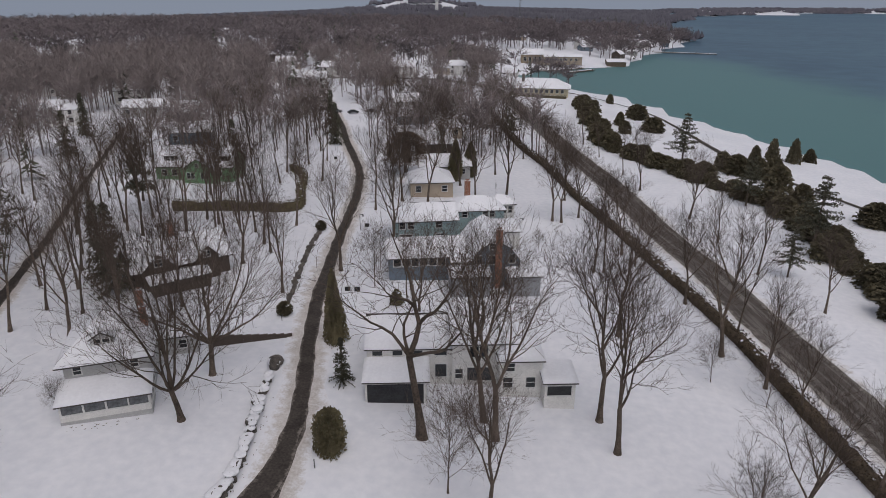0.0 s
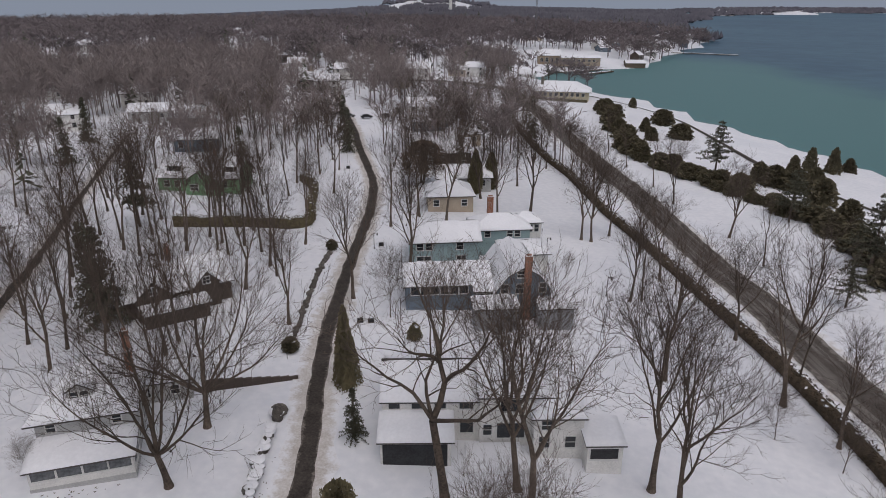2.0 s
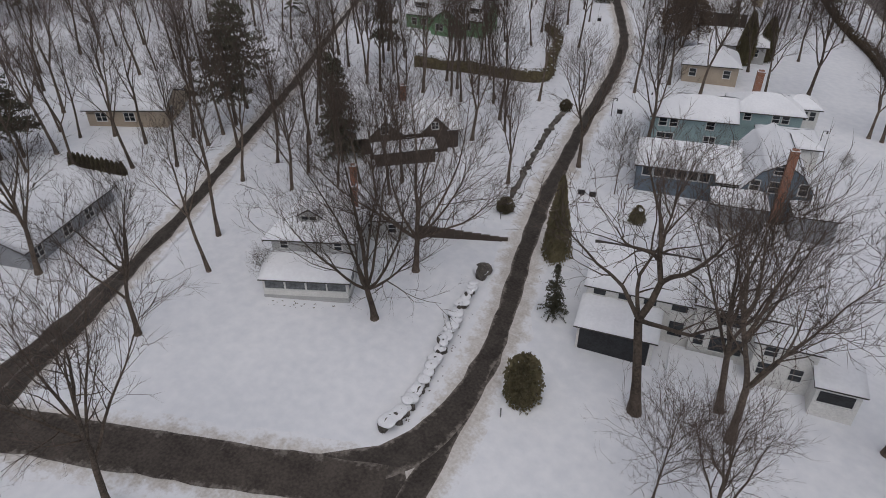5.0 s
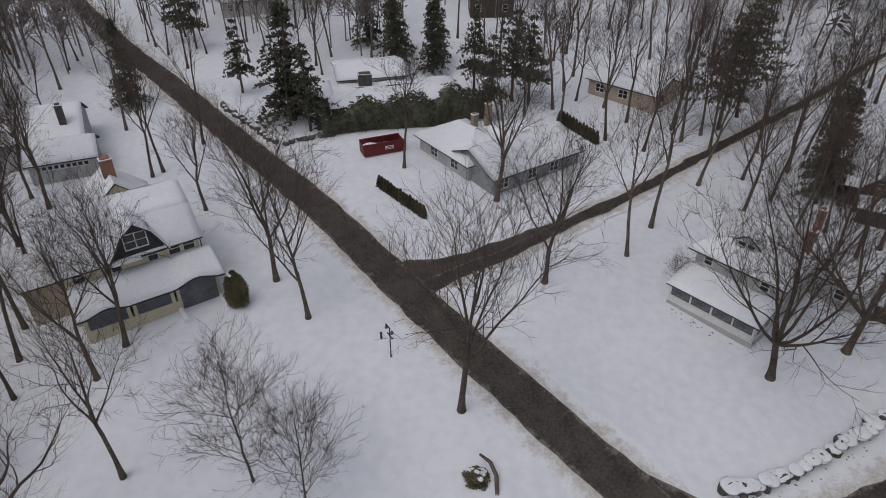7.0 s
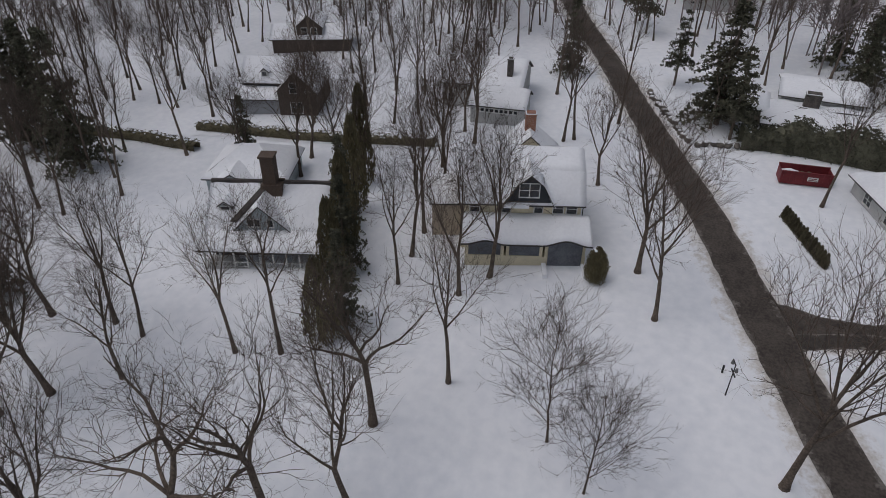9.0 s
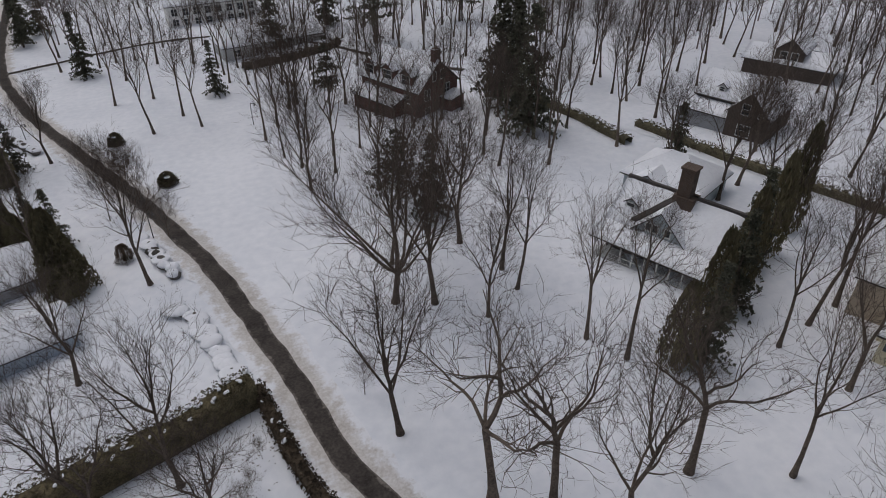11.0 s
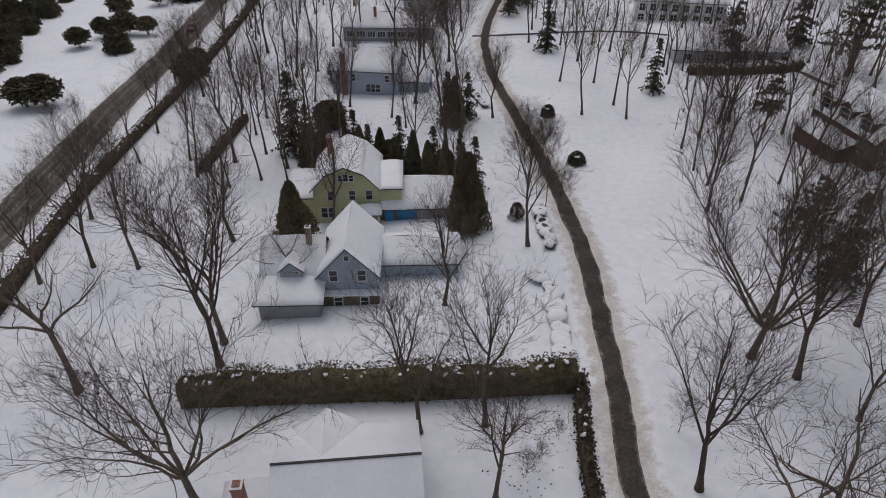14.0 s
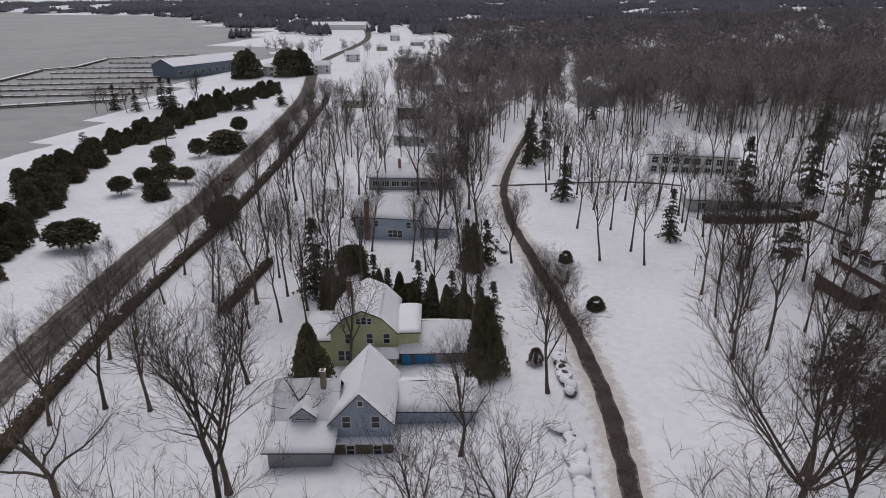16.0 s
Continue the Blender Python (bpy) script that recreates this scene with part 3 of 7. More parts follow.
CORNER = [(-36.4, 26.0, 19, "m"), (-51.8, 39.0, 16, "m"), (-54.4, 50.0, 16, "t"), (-59.3, 55.4, 18, "t"), (-58.9, 67.4, 15, "m"), (-34.0, 54.9, 19, "w"), (-35.5, 64.1, 20, "w"), (-51.4, 13.2, 15, "m"),
          (-58.4, 10.0, 17, "m"), (-80.7, 27.9, 14, "t"), (-69.3, 38.4, 18, "m"), (-75.1, 1.1, 13, "m"), (-86.7, -5.6, 15, "t"), (-85.7, -7.0, 15, "t"), (-79.8, -18.9, 16, "m")]
NORTH = [(-7.0, 59.1, 24, "k"), (-0.7, 63.8, 20, "m"), (1.0, 60.9, 22, "m"), (12.5, 67.5, 20, "m"), (14.4, 62.1, 19, "m"), (29.7, 87.6, 19, "m"), (3.2, 138.0, 15, "m"), (5.2, 137.6, 15, "m"), (-8.6, 151.1, 19, "m"),
         (-25.2, 110.5, 18, "m"), (-23.7, 94.7, 10, "y"), (-31.1, 98.8, 17, "m"), (-37.1, 88.2, 14, "m"), (-48.6, 96.7, 16, "m"), (11.9, 112.1, 13, "m"), (13.8, 112.5, 12, "t"), (15.5, 89.2, 17, "m"), (26.8, 103.6, 14, "m"),
         (-12.6, 81.3, 15, "m"), (-51.4, 130.8, 13, "t"), (-54.8, 149.6, 16, "t"), (-31.5, 140.5, 17, "m"), (-25.0, 138.5, 17, "m"), (-15.2, 146.0, 15, "m"), (-21, 158, 15, "m"), (-28, 176, 15, "m"), (-33, 196, 15, "m"), (-44, 216, 14, "m"), (-14, 172, 14, "m")]
WEST = [(-77.3, 92.6, 17, "t"), (-67.4, 73.0, 14, "t"), (-67.9, 80.3, 16, "t"), (-60.0, 79.0, 15, "t"), (-53.8, 75.7, 13, "t"), (-49.3, 79.5, 15, "t"), (-81.1, 74.5, 16, "t"), (-86.0, 83.8, 16, "t"), (-94.0, 64.0, 17, "t"),
        (-102.2, 59.9, 13, "t"), (-97.8, 60.5, 13, "t"), (-79.9, 70.6, 16, "t"), (-75.6, 72.8, 16, "t")]
SOUTHWEST = [(-28.5, -6.1, 16, "k"), (-35.5, -2.2, 15, "t"), (-30.5, -22.9, 14, "t"), (-32.2, -18.7, 15, "t"), (-51.2, -14.4, 16, "t"), (-51.2, -4.7, 16, "m"), (-47.1, -6.5, 14, "m"), (-46.2, -13.4, 14, "t"),
             (-15.5, -37.5, 20, "w"), (-19.3, -35.2, 18, "m"), (-26.9, -44.7, 16, "m"), (-23.2, -56.1, 15, "m"), (-9.3, -20.2, 16, "m"), (-13.4, -10.9, 18, "k"), (-16.9, -7.9, 18, "k"), (-21.0, -3.8, 15, "m"),
             (-28.7, -37.3, 15, "t"), (-28.4, -33.2, 14, "t"), (-56.1, -15.2, 17, "t"), (-32.9, 8.1, 13, "y"), (-29.5, 12.2, 11, "y")]
SOUTHWOOD = [(-47.6, -57.2, 15, "t"), (-50.4, -66.2, 16, "t"), (-72.1, -81.1, 13, "t"), (-41.1, -60.7, 14, "t"), (-132.5, -28.8, 10, "m"), (-18.6, -99.7, 16, "m"), (-60.0, -57.2, 15, "t"), (-85.9, -31.6, 16, "t"),
             (-72.8, -71.4, 14, "t"), (-80.9, -71.1, 14, "t"), (-88.2, -70.8, 13, "t")]
SOUTH = [(48.0, -48.2, 14, "m"), (16.7, -40.1, 13, "m"), (14.5, -21.4, 15, "m"), (8.8, -23.4, 15, "m"), (6.6, -15.8, 12, "m"), (56.8, -39.8, 15, "m"), (38.5, -29.0, 19, "m"), (37.1, -25.7, 20, "m"), (49.2, -19.4, 17.5, "k"), (56.5, -12.0, 12, "m"),
         (30.3, -10.3, 17, "w"), (62.9, -39.0, 15, "m"), (9.0, -54.2, 15, "m"), (21.2, -96.8, 12, "m"), (5.1, -100.8, 15, "t"), (-2.9, -99.8, 14, "t"), (10.9, -118.9, 14, "t"), (3.9, -118.8, 14, "t"), (36.1, -54.4, 14, "m"),
         (34.7, -38.7, 9, "k")]
SOUTHEAST = [(83.0, -128.6, 18, "m"), (68.3, -113.1, 18, "t"), (60.2, -70.9, 17, "m"), (56.4, -74.7, 14, "t"), (50.4, -70.3, 15, "t"), (77.7, -143.3, 18, "t"), (68.9, -136.5, 18, "t"), (63.4, -142.9, 18, "t"), (53.3, -139.1, 18, "m"),
             (37.8, -102.0, 17, "m"), (8.3, -133.1, 16, "t"), (1.4, -141.0, 16, "t"), (-0.4, -106.5, 15, "t"), (-20.4, -101.3, 15, "w"), (-48.1, -143.2, 17, "m"), (37.3, -129.3, 18, "m"), (32.5, -117.3, 17, "m"), (-17.7, -44.4, 14, "m"), (-23.4, -30.5, 12, "m")]
for row in (CORNER, NORTH, WEST, SOUTHWEST, SOUTHWOOD, SOUTH, SOUTHEAST):
    for x, y, h, style in row:
        plant(x, y, h * 1.08, style)


# ---- evergreens ----
def leaf_cards(rng, places, size, squash=0.6):
    """Small ragged leaf clumps at places, each a bent pair of triangles."""
    vs, fs = [], []
    for p, out in places:
        out = out.normalized()
        a = around(rng, out, rng.uniform(0.5, 1.5))
        b = out.cross(a)
        b.normalize()
        s = size * rng.uniform(0.6, 1.4)
        c = len(vs)
        tip = p + a * s
        for q in (p - b * s * squash * 0.5, p + b * s * squash * 0.5, tip + b * s * 0.25 * rng.uniform(-1, 1), p + a * s * 0.4 + out * s * 0.45):
            vs.append((q.x, q.y, q.z))
        fs += [(c, c + 3, c + 2), (c + 1, c + 3, c + 2)]
    return vs, fs


def spruce_meshes(seed, width=0.24, whorls=26, droop=0.25, gap=0.0, low=0.06):
    """A spruce or pine 10 m high: trunk and drooping whorls of needle fans."""
    rng = random.Random(seed)
    tr = ([], [])
    tube(*tr, [Vector((0, 0, -0.3)), Vector((0.03, 0, 4)), Vector((0, 0.03, 9.8))], [0.17, 0.10, 0.015], 7)
    vs, fs = [], []
    places = []
    for i in range(whorls):
        k = (i + rng.uniform(-0.3, 0.3)) / whorls
        z = 10 * (low + (0.985 - low) * k)
        reach = 10 * width * (1 - k) ** 0.8 * rng.uniform(0.75, 1.12) + 0.12
        if rng.random() < gap:
            continue
        for j in range(rng.randint(6, 9)):
            a = rng.uniform(0, 6.283)
            r = reach * rng.uniform(0.6, 1.1)
            for s in range(max(3, int(r * 5))):
                f = (s + 0.6) / max(3, int(r * 5))
                d = Vector((math.cos(a), math.sin(a), 0))
                p = Vector((0, 0, z)) + d * r * f + Vector((rng.gauss(0, 0.07), rng.gauss(0, 0.07), -droop * r * f * f + rng.gauss(0, 0.05)))
                for _ in range(5):
                    places.append((p, d + Vector((rng.gauss(0, 0.5), rng.gauss(0, 0.5), rng.uniform(-0.2, 0.6)))))
    vs, fs = leaf_cards(rng, places, 0.26)
    return from_arrays("trunk", *tr, BARK, True), from_arrays("foliage", vs, fs, NEEDLE)


def clump_meshes(seed, shape, mat, count=2600, size=0.12, core=0.66):
    """Foliage of a clipped or natural shrub inside a unit box (1 wide, 1 high), as leaf clumps over a dark ragged core. shape(u, a) is the radius at height u."""
    rng = random.Random(seed)
    places = []
    for _ in range(count):
        u, a = rng.uniform(0.0, 1.0) ** 0.9, rng.uniform(0, 6.283)
        r = shape(u, a) * rng.uniform(0.66, 1.06) * (1 + 0.20 * noise.noise((math.cos(a) * 2.2, math.sin(a) * 2.2, u * 6 + seed)))
        places.append((Vector((r * math.cos(a), r * math.sin(a), u)), Vector((math.cos(a), math.sin(a), 0.5))))
    for _ in range(count // 5):
        a, q = rng.uniform(0, 6.283), math.sqrt(rng.random())
        r = shape(0.93, a) * q
        places.append((Vector((r * math.cos(a), r * math.sin(a), 0.93 + 0.06 * (1 - q))), Vector((math.cos(a) * q, math.sin(a) * q, 1))))
    vs, fs = leaf_cards(rng, places, size)
    c = len(vs)
    rings, sides = 9, 14
    for i in range(rings):
        u = i / (rings - 1) * 0.97
        for k in range(sides):
            a = 6.283 * k / sides
            r = shape(u, a) * (core + 0.22 * noise.noise((math.cos(a) * 2, math.sin(a) * 2, u * 4 + seed)))
            vs.append((r * math.cos(a), r * math.sin(a), u))
    for i in range(rings - 1):
        for k in range(sides):
            k2 = (k + 1) % sides
            A, B, C, D = c + i * sides + k, c + i * sides + k2, c + (i + 1) * sides + k2, c + (i + 1) * sides + k
            fs += [(A, B, C), (A, C, D)]
    vs.append((0, 0, 0.98))
    fs += [(c + (rings - 1) * sides + k, c + (rings - 1) * sides + (k + 1) % sides, len(vs) - 1) for k in range(sides)]
    return from_arrays("foliage", vs, fs, mat)


SHAPES = {
    "cone": lambda u, a: 0.5 * (1 - u) ** 0.75 * (1 + 0.12 * math.sin(3 * a + 5 * u)) + 0.02,
    "column": lambda u, a: 0.5 * (min(1, u * 6 + 0.55)) * (1 - u ** 3.2) ** 0.8 * (1 + 0.10 * math.sin(2 * a + 7 * u)) + 0.02,
    "dome": lambda u, a: 0.5 * math.sqrt(max(0.0, 1 - u ** 2.6)) * (0.93 + 0.07 * math.cos(4 * a)) + 0.02,
    "box": lambda u, a: 0.5 * (1 - u ** 9) ** 0.5 * (0.94 + 0.06 * math.cos(4 * a)) + 0.02,
    "wild": lambda u, a: 0.5 * math.sqrt(max(0.0, 1 - (u * 1.02 - 0.15) ** 2 * 1.3)) * (0.8 + 0.25 * math.sin(3 * a + 4 * u) * math.cos(2 * a - u * 6)) + 0.02,
    "ball": lambda u, a: 0.5 * math.sqrt(max(0.0, 1 - (2 * u - 1) ** 2)) * (0.95 + 0.08 * math.sin(5 * a)) + 0.02,
}
spruce_kinds = [spruce_meshes(5, 0.20), spruce_meshes(6, 0.23, 24, 0.3, 0.12), spruce_meshes(8, 0.26, 20, 0.15, 0.2, 0.25), spruce_meshes(9, 0.36, 11, -0.06, 0.12, 0.28)]
shrub_kinds = {}
for n, key in enumerate(("cone", "column", "dome", "box", "wild", "ball")):
    shrub_kinds[key] = clump_meshes(40 + n, SHAPES[key], CEDAR if key in ("cone", "column", "box") else YEW, 5200 if key in ("cone", "column") else 2600, 0.060 if key in ("cone", "column") else 0.10)


BROWN_LEAF = material("withered_leaves", (0.190, 0.142, 0.105), 0.95, (0.090, 0.068, 0.052), 1.0, 6.0, 0, None, 0.1)
shrub_kinds["withered"] = clump_meshes(73, SHAPES["wild"], BROWN_LEAF, 5200, 0.045, 0.2)
shrub_kinds["brown_column"] = clump_meshes(71, SHAPES["column"], CEDAR, 2000, 0.085, 0.25)
for n, key in enumerate(("cone", "dome", "wild", "ball")):
    shrub_kinds["far_" + key] = clump_meshes(60 + n, SHAPES[key], YEW, 700, 0.19)


def evergreen(x, y, h, which=0, turn=0, label="dark green spruce with drooping branches", wide=1.0):
    t = empty("spruce_tree" if which < 2 else "pine_tree", pose(x, y, land_z(x, y), 0, 0, turn), label, "tree", "evergreens")
    t.scale = (h / 10 * wide, h / 10 * wide, h / 10)
    for n, me in zip(("trunk", "foliage"), spruce_kinds[which]):
        new(n, me).parent = t
    return t


def shrub(x, y, w, h, key, label, name="shrub", turn=0, lift=0.0):
    t = empty(name, pose(x, y, land_z(x, y) - 0.06, 0, 0, turn), label, "tree" if h > 5 else "shrub", "evergreen shrubs")
    f = new("foliage", shrub_kinds["far_" + key if math.hypot(x, y) > 105 and "far_" + key in shrub_kinds else key])
    f.parent = t
    f.scale, f.location = (w, w, h - lift), (0, 0, lift)
    if name in ("bush", "yew"):
        sb, sr = bmesh.new(), random.Random(int(x * 10))
        for _ in range(5):
            a, q = sr.uniform(0, 6.28), sr.uniform(0, 0.3)
            bmesh.ops.create_icosphere(sb, subdivisions=2, radius=1, matrix=pose(q * w * math.cos(a), q * w * math.sin(a), h * (0.97 - 0.5 * q * (name == "bush")), 0, 0, sr.uniform(0, 90)) @ Matrix.Diagonal((*(k * (w if name == "bush" else 1.2) for k in (sr.uniform(0.12, 0.24), sr.uniform(0.1, 0.18))), 0.13, 1)))
        part("snow_cap", sb, SNOW, t, "clumps of snow on the bush", True)
    if h > 4 and not lift and math.hypot(x, y) < 105:
        vs, fs = [], []
        tube(vs, fs, [Vector((0, 0, -0.3)), Vector((0.05, 0, h * 0.5)), Vector((0, 0, h * 0.8))], [0.03 * h, 0.02 * h, 0.02], 7)
        new("trunk", from_arrays("trunk", vs, fs, BARK, True)).parent = t
    if lift:
        vs, fs = [], []
        for k in range(3):
            a = k * 2.1 + turn
            tube(vs, fs, [Vector((0.12 * math.cos(a), 0.12 * math.sin(a), -0.1)), Vector((0.1 * w * math.cos(a), 0.1 * w * math.sin(a), lift + 0.3 * (h - lift)))], [0.12, 0.07], 6)
        new("stem", from_arrays("stem", vs, fs, BARK, True)).parent = t
    return t


for x, y, h, k in ((-100.3, 12.9, 19, 1), (-95.6, 15.4, 14, 2), (-52.7, -81.9, 22, 0), (-19.2, 66.9, 6.5, 1), (51.8, -76.5, 14.5, 1), (-50.9, -68.6, 21, 1), (-54.0, -78.8, 20, 0), (38.7, 205.5, 16.0, 3), (49.0, 166.0, 13, 3), (56.5, 139.0, 16.0, 3), (47.0, 121.0, 10, 3), (-120.8, 32.6, 15, 0), (-121.5, 41.1, 14, 0),
                   (-61.5, 81.0, 15, 1), (-66, 84, 14, 0), (172.5, -154.2, 10, 3), (-26.5, -52.5, 12, 1), (-104, 44, 15, 2), (-98, 52, 15, 2), (-63, -48, 10, 1), (29, -93, 10, 0), (26, -96, 9, 1), (160, -178, 11, 3), (-128, 33.7, 17, 1), (-115.7, 38.9, 15, 0), (-113.6, 4.3, 13, 2), (-99.8, 49.6, 16, 3), (-82.3, 78.1, 18, 3), (-91.5, 87.9, 19, 3), (-134, 28.7, 16, 0), (-23.2, -56.2, 12, 3), (-45.8, -128.5, 20, 3), (-70, -134, 18, 3)):
    evergreen(x, y, h, k, 40 * h, wide=1.5 if x == -100.3 else 1.1)


# ---- houses ----
def prism(bm, poly, drop):
    """A slab under a polygon."""
    top = [bm.verts.new(p) for p in poly]
    low = [bm.verts.new((p[0], p[1], p[2] - drop)) for p in poly]
    n = len(poly)
    bm.faces.new(top)
    bm.faces.new(low[::-1])
    for i in range(n):
        bm.faces.new((top[i], low[i], low[(i + 1) % n], top[(i + 1) % n]))


def snow_sheet(bm, a, b, c, d, thick, rakes, seed):
    """Uneven snow on a roof plane: a, b along the eave, c, d along the ridge. rakes: whether the sides are free edges."""
    a, b, c, d = map(Vector, (a, b, c, d))
    nu, nv = max(3, int((b - a).length / 0.8)), max(3, int((d - a).length / 0.8))
    grid = []
    for j in range(nv + 1):
        v = j / nv
        row = []
        for i in range(nu + 1):
            u = i / nu
            p = a.lerp(b, u).lerp(d.lerp(c, u), v)
            edge = min(1.0, j / 1.0)
            if rakes:
                edge = min(edge, i / 1.0, (nu - i) / 1.0)
            z = thick * (0.28 + 0.72 * edge) * (0.8 + 0.5 * noise.noise((p.x * 0.5 + seed, p.y * 0.5, 1.7)))
            row.append(bm.verts.new((p.x, p.y, p.z + z)))
        grid.append(row)
    for j in range(nv):
        for i in range(nu):
            q = (grid[j][i], grid[j][i + 1], grid[j + 1][i + 1], grid[j + 1][i])
            bm.faces.new(q)
    # a skirt down to the roof
    src = [a.lerp(b, i / nu) for i in range(nu + 1)]
    lows = [bm.verts.new((p.x, p.y, p.z + 0.005)) for p in src]
    for i in range(nu):
        bm.faces.new((lows[i], lows[i + 1], grid[0][i + 1], grid[0][i]))
    if rakes:
        for side in (0, nu):
            ls = []
            for j in range(nv + 1):
                p = a.lerp(b, side / nu).lerp(d.lerp(c, side / nu), j / nv)
                ls.append(bm.verts.new((p.x, p.y, p.z + 0.005)))
            for j in range(nv):
                bm.faces.new((ls[j], ls[j + 1], grid[j + 1][side], grid[j][side]))


def roof_planes(kind, axis, x0, y0, x1, y1, h, rise, over, low=None):
    """The planes of a roof as (a, b, c, d, rakes), and the wall tops of its gable ends."""
    X0, Y0, X1, Y1 = x0 - over, y0 - over, x1 + over, y1 + over
    planes, gables = [], []
    if kind == "shed":          # rises from the front (y0) to the back
        planes.append(((X0, Y0, h), (X1, Y0, h), (X1, y1, h + rise), (X0, y1, h + rise), True))
        for x in (x0, x1):
            gables.append([(x, y0, h - 0.02), (x, y1, h + rise - 0.05), (x, y1, h - 0.02)])
        return planes, gables
    if axis == "y":
        planes, gables = roof_planes(kind, "x", y0, -x1, y1, -x0, h, rise, over)
        sw = lambda p: (-p[1], p[0], p[2])
        return [tuple(sw(p) for p in pl[:4]) + (pl[4],) for pl in planes], [[sw(p) for p in g] for g in gables]
    ym = (y0 + y1) / 2
    k = rise / (ym - y0)
    drop = over * k * 0.6
    if kind == "hip":
        s = min((x1 - x0) / 2 - 0.05, (ym - y0) * 0.95)
        r0, r1 = (x0 + s, ym, h + rise), (x1 - s, ym, h + rise)
        a, b, c, d = (X0, Y0, h - drop), (X1, Y0, h - drop), (X1, Y1, h - drop), (X0, Y1, h - drop)
        planes = [(a, b, r1, r0, False), (c, d, r0, r1, False), (b, c, r1, r1, False), (d, a, r0, r0, False)]
    elif kind == "gambrel":
        yk, zk = y0 + (ym - y0) * 0.42, h + rise * 0.66
        yl = y1 - (ym - y0) * 0.42
        planes = [((X0, Y0, h - drop), (X1, Y0, h - drop), (X1, yk, zk), (X0, yk, zk), True), ((X0, yk, zk), (X1, yk, zk), (X1, ym, h + rise), (X0, ym, h + rise), True),
                  ((X1, Y1, h - drop), (X0, Y1, h - drop), (X0, yl, zk), (X1, yl, zk), True), ((X1, yl, zk), (X0, yl, zk), (X0, ym, h + rise), (X1, ym, h + rise), True)]
        for x in (x0, x1):
            gables.append([(x, y0, h - 0.02), (x, yk, zk - 0.1), (x, ym, h + rise - 0.1), (x, yl, zk - 0.1), (x, y1, h - 0.02)])
    else:
        planes = [((X0, Y0, h - drop), (X1, Y0, h - drop), (X1, ym, h + rise), (X0, ym, h + rise), True), ((X1, Y1, h - drop), (X0, Y1, h - drop), (X0, ym, h + rise), (X1, ym, h + rise), True)]
        for x in (x0, x1):
            gables.append([(x, y0, h - 0.02), (x, ym, h + rise - 0.08), (x, y1, h - 0.02)])
    return planes, gables


def on_side(side, x0, y0, x1, y1, u, z, out=0.0):
    """A point on a wall: side f, b, l or r; u metres from its left end as seen from outside."""
    return {"f": (x0 + u, y0 - out, z), "b": (x1 - u, y1 + out, z), "l": (x0 - out, y1 - u, z), "r": (x1 + out, y0 + u, z)}[side]


def window(parent, side, rect, u, z, w, h, sashes=1, bars=True, trim=TRIM, pane_mat=None, name="window"):
    """A framed window, its pane set behind the frame, on a wall. u, z: its left and lower edge."""
    x0, y0, x1, y1 = rect
    at = on_side(side, x0, y0, x1, y1, u, z)
    turn = {"f": 0, "r": 90, "b": 180, "l": 270}[side]
    fr = bmesh.new()
    t = 0.11
    box(fr, -t, -0.07, -t, 0, 0.02, h + t)
    box(fr, w, -0.07, -t, w + t, 0.02, h + t)
    box(fr, 0, -0.07, h, w, 0.02, h + t)
    box(fr, -t, -0.11, -t - 0.02, w + t, 0.02, 0)
    for i in range(1, sashes):
        box(fr, w * i / sashes - 0.05, -0.06, 0, w * i / sashes + 0.05, 0.02, h)
    if bars:
        box(fr, 0, -0.05, h * 0.5 - 0.035, w, 0.02, h * 0.5 + 0.035)
    f = part(name, fr, trim, parent)
    f.location, f.rotation_euler = at, (0, 0, radians(turn))
    bp = bmesh.new()
    box(bp, 0, -0.025, 0, w, 0.015, h)
    part("pane", bp, pane_mat or GLASS, f)
    return f


def wing(house, x0, y0, x1, y1, h, roof, rise, mat, axis="x", over=0.4, z0=-1.2, wins=(), snow=0.28, eave=SHINGLE, gable_mat=None, base=None, bare=False):
    """One volume of a house: walls with gable ends, a roof slab, the snow on it and windows."""
    bm = bmesh.new()
    box(bm, x0, y0, z0, x1, y1, h)
    planes, gables = roof_planes(roof, axis, x0, y0, x1, y1, h, rise, over)
    for g in gables:
        gm = bm if gable_mat is None else bmesh.new()
        c = Vector(((x0 + x1) / 2, (y0 + y1) / 2, 0))
        vs = [gm.verts.new(p) for p in g]
        gm.faces.new(vs)
        if gable_mat is not None:
            # a thin proud panel over the wall end
            off = Vector(g[0]) - c
            n = Vector((math.copysign(0.03, off.x), 0, 0)) if axis == "x" else Vector((0, math.copysign(0.03, off.y), 0))
            for v in vs:
                v.co += n
            part("gable", gm, gable_mat, house)
    bmesh.ops.recalc_face_normals(bm, faces=bm.faces)
    part("wall", bm, mat, house)
    if base:
        bb = bmesh.new()
        box(bb, x0 - 0.04, y0 - 0.04, z0, x1 + 0.04, y1 + 0.04, base[0])
        part("base", bb, base[1], house)
    rb = bmesh.new()
    for a, b, c, d, rakes in planes:
        prism(rb, [a, b, c, d] if (Vector(c) - Vector(d)).length > 0.01 else [a, b, c], 0.16)
    r = part("roof", rb, eave, house)
    for i, (a, b, c, d, rakes) in enumerate(() if bare else planes):
        sb = bmesh.new()
        snow_sheet(sb, a, b, c, d, snow, rakes, i * 7.3 + x0)
        part("roof_snow", sb, ROOF_SNOW, r, "blanket of snow on the roof", True)
    for spec in wins:
        window(house, spec[0], (x0, y0, x1, y1), *spec[1:])


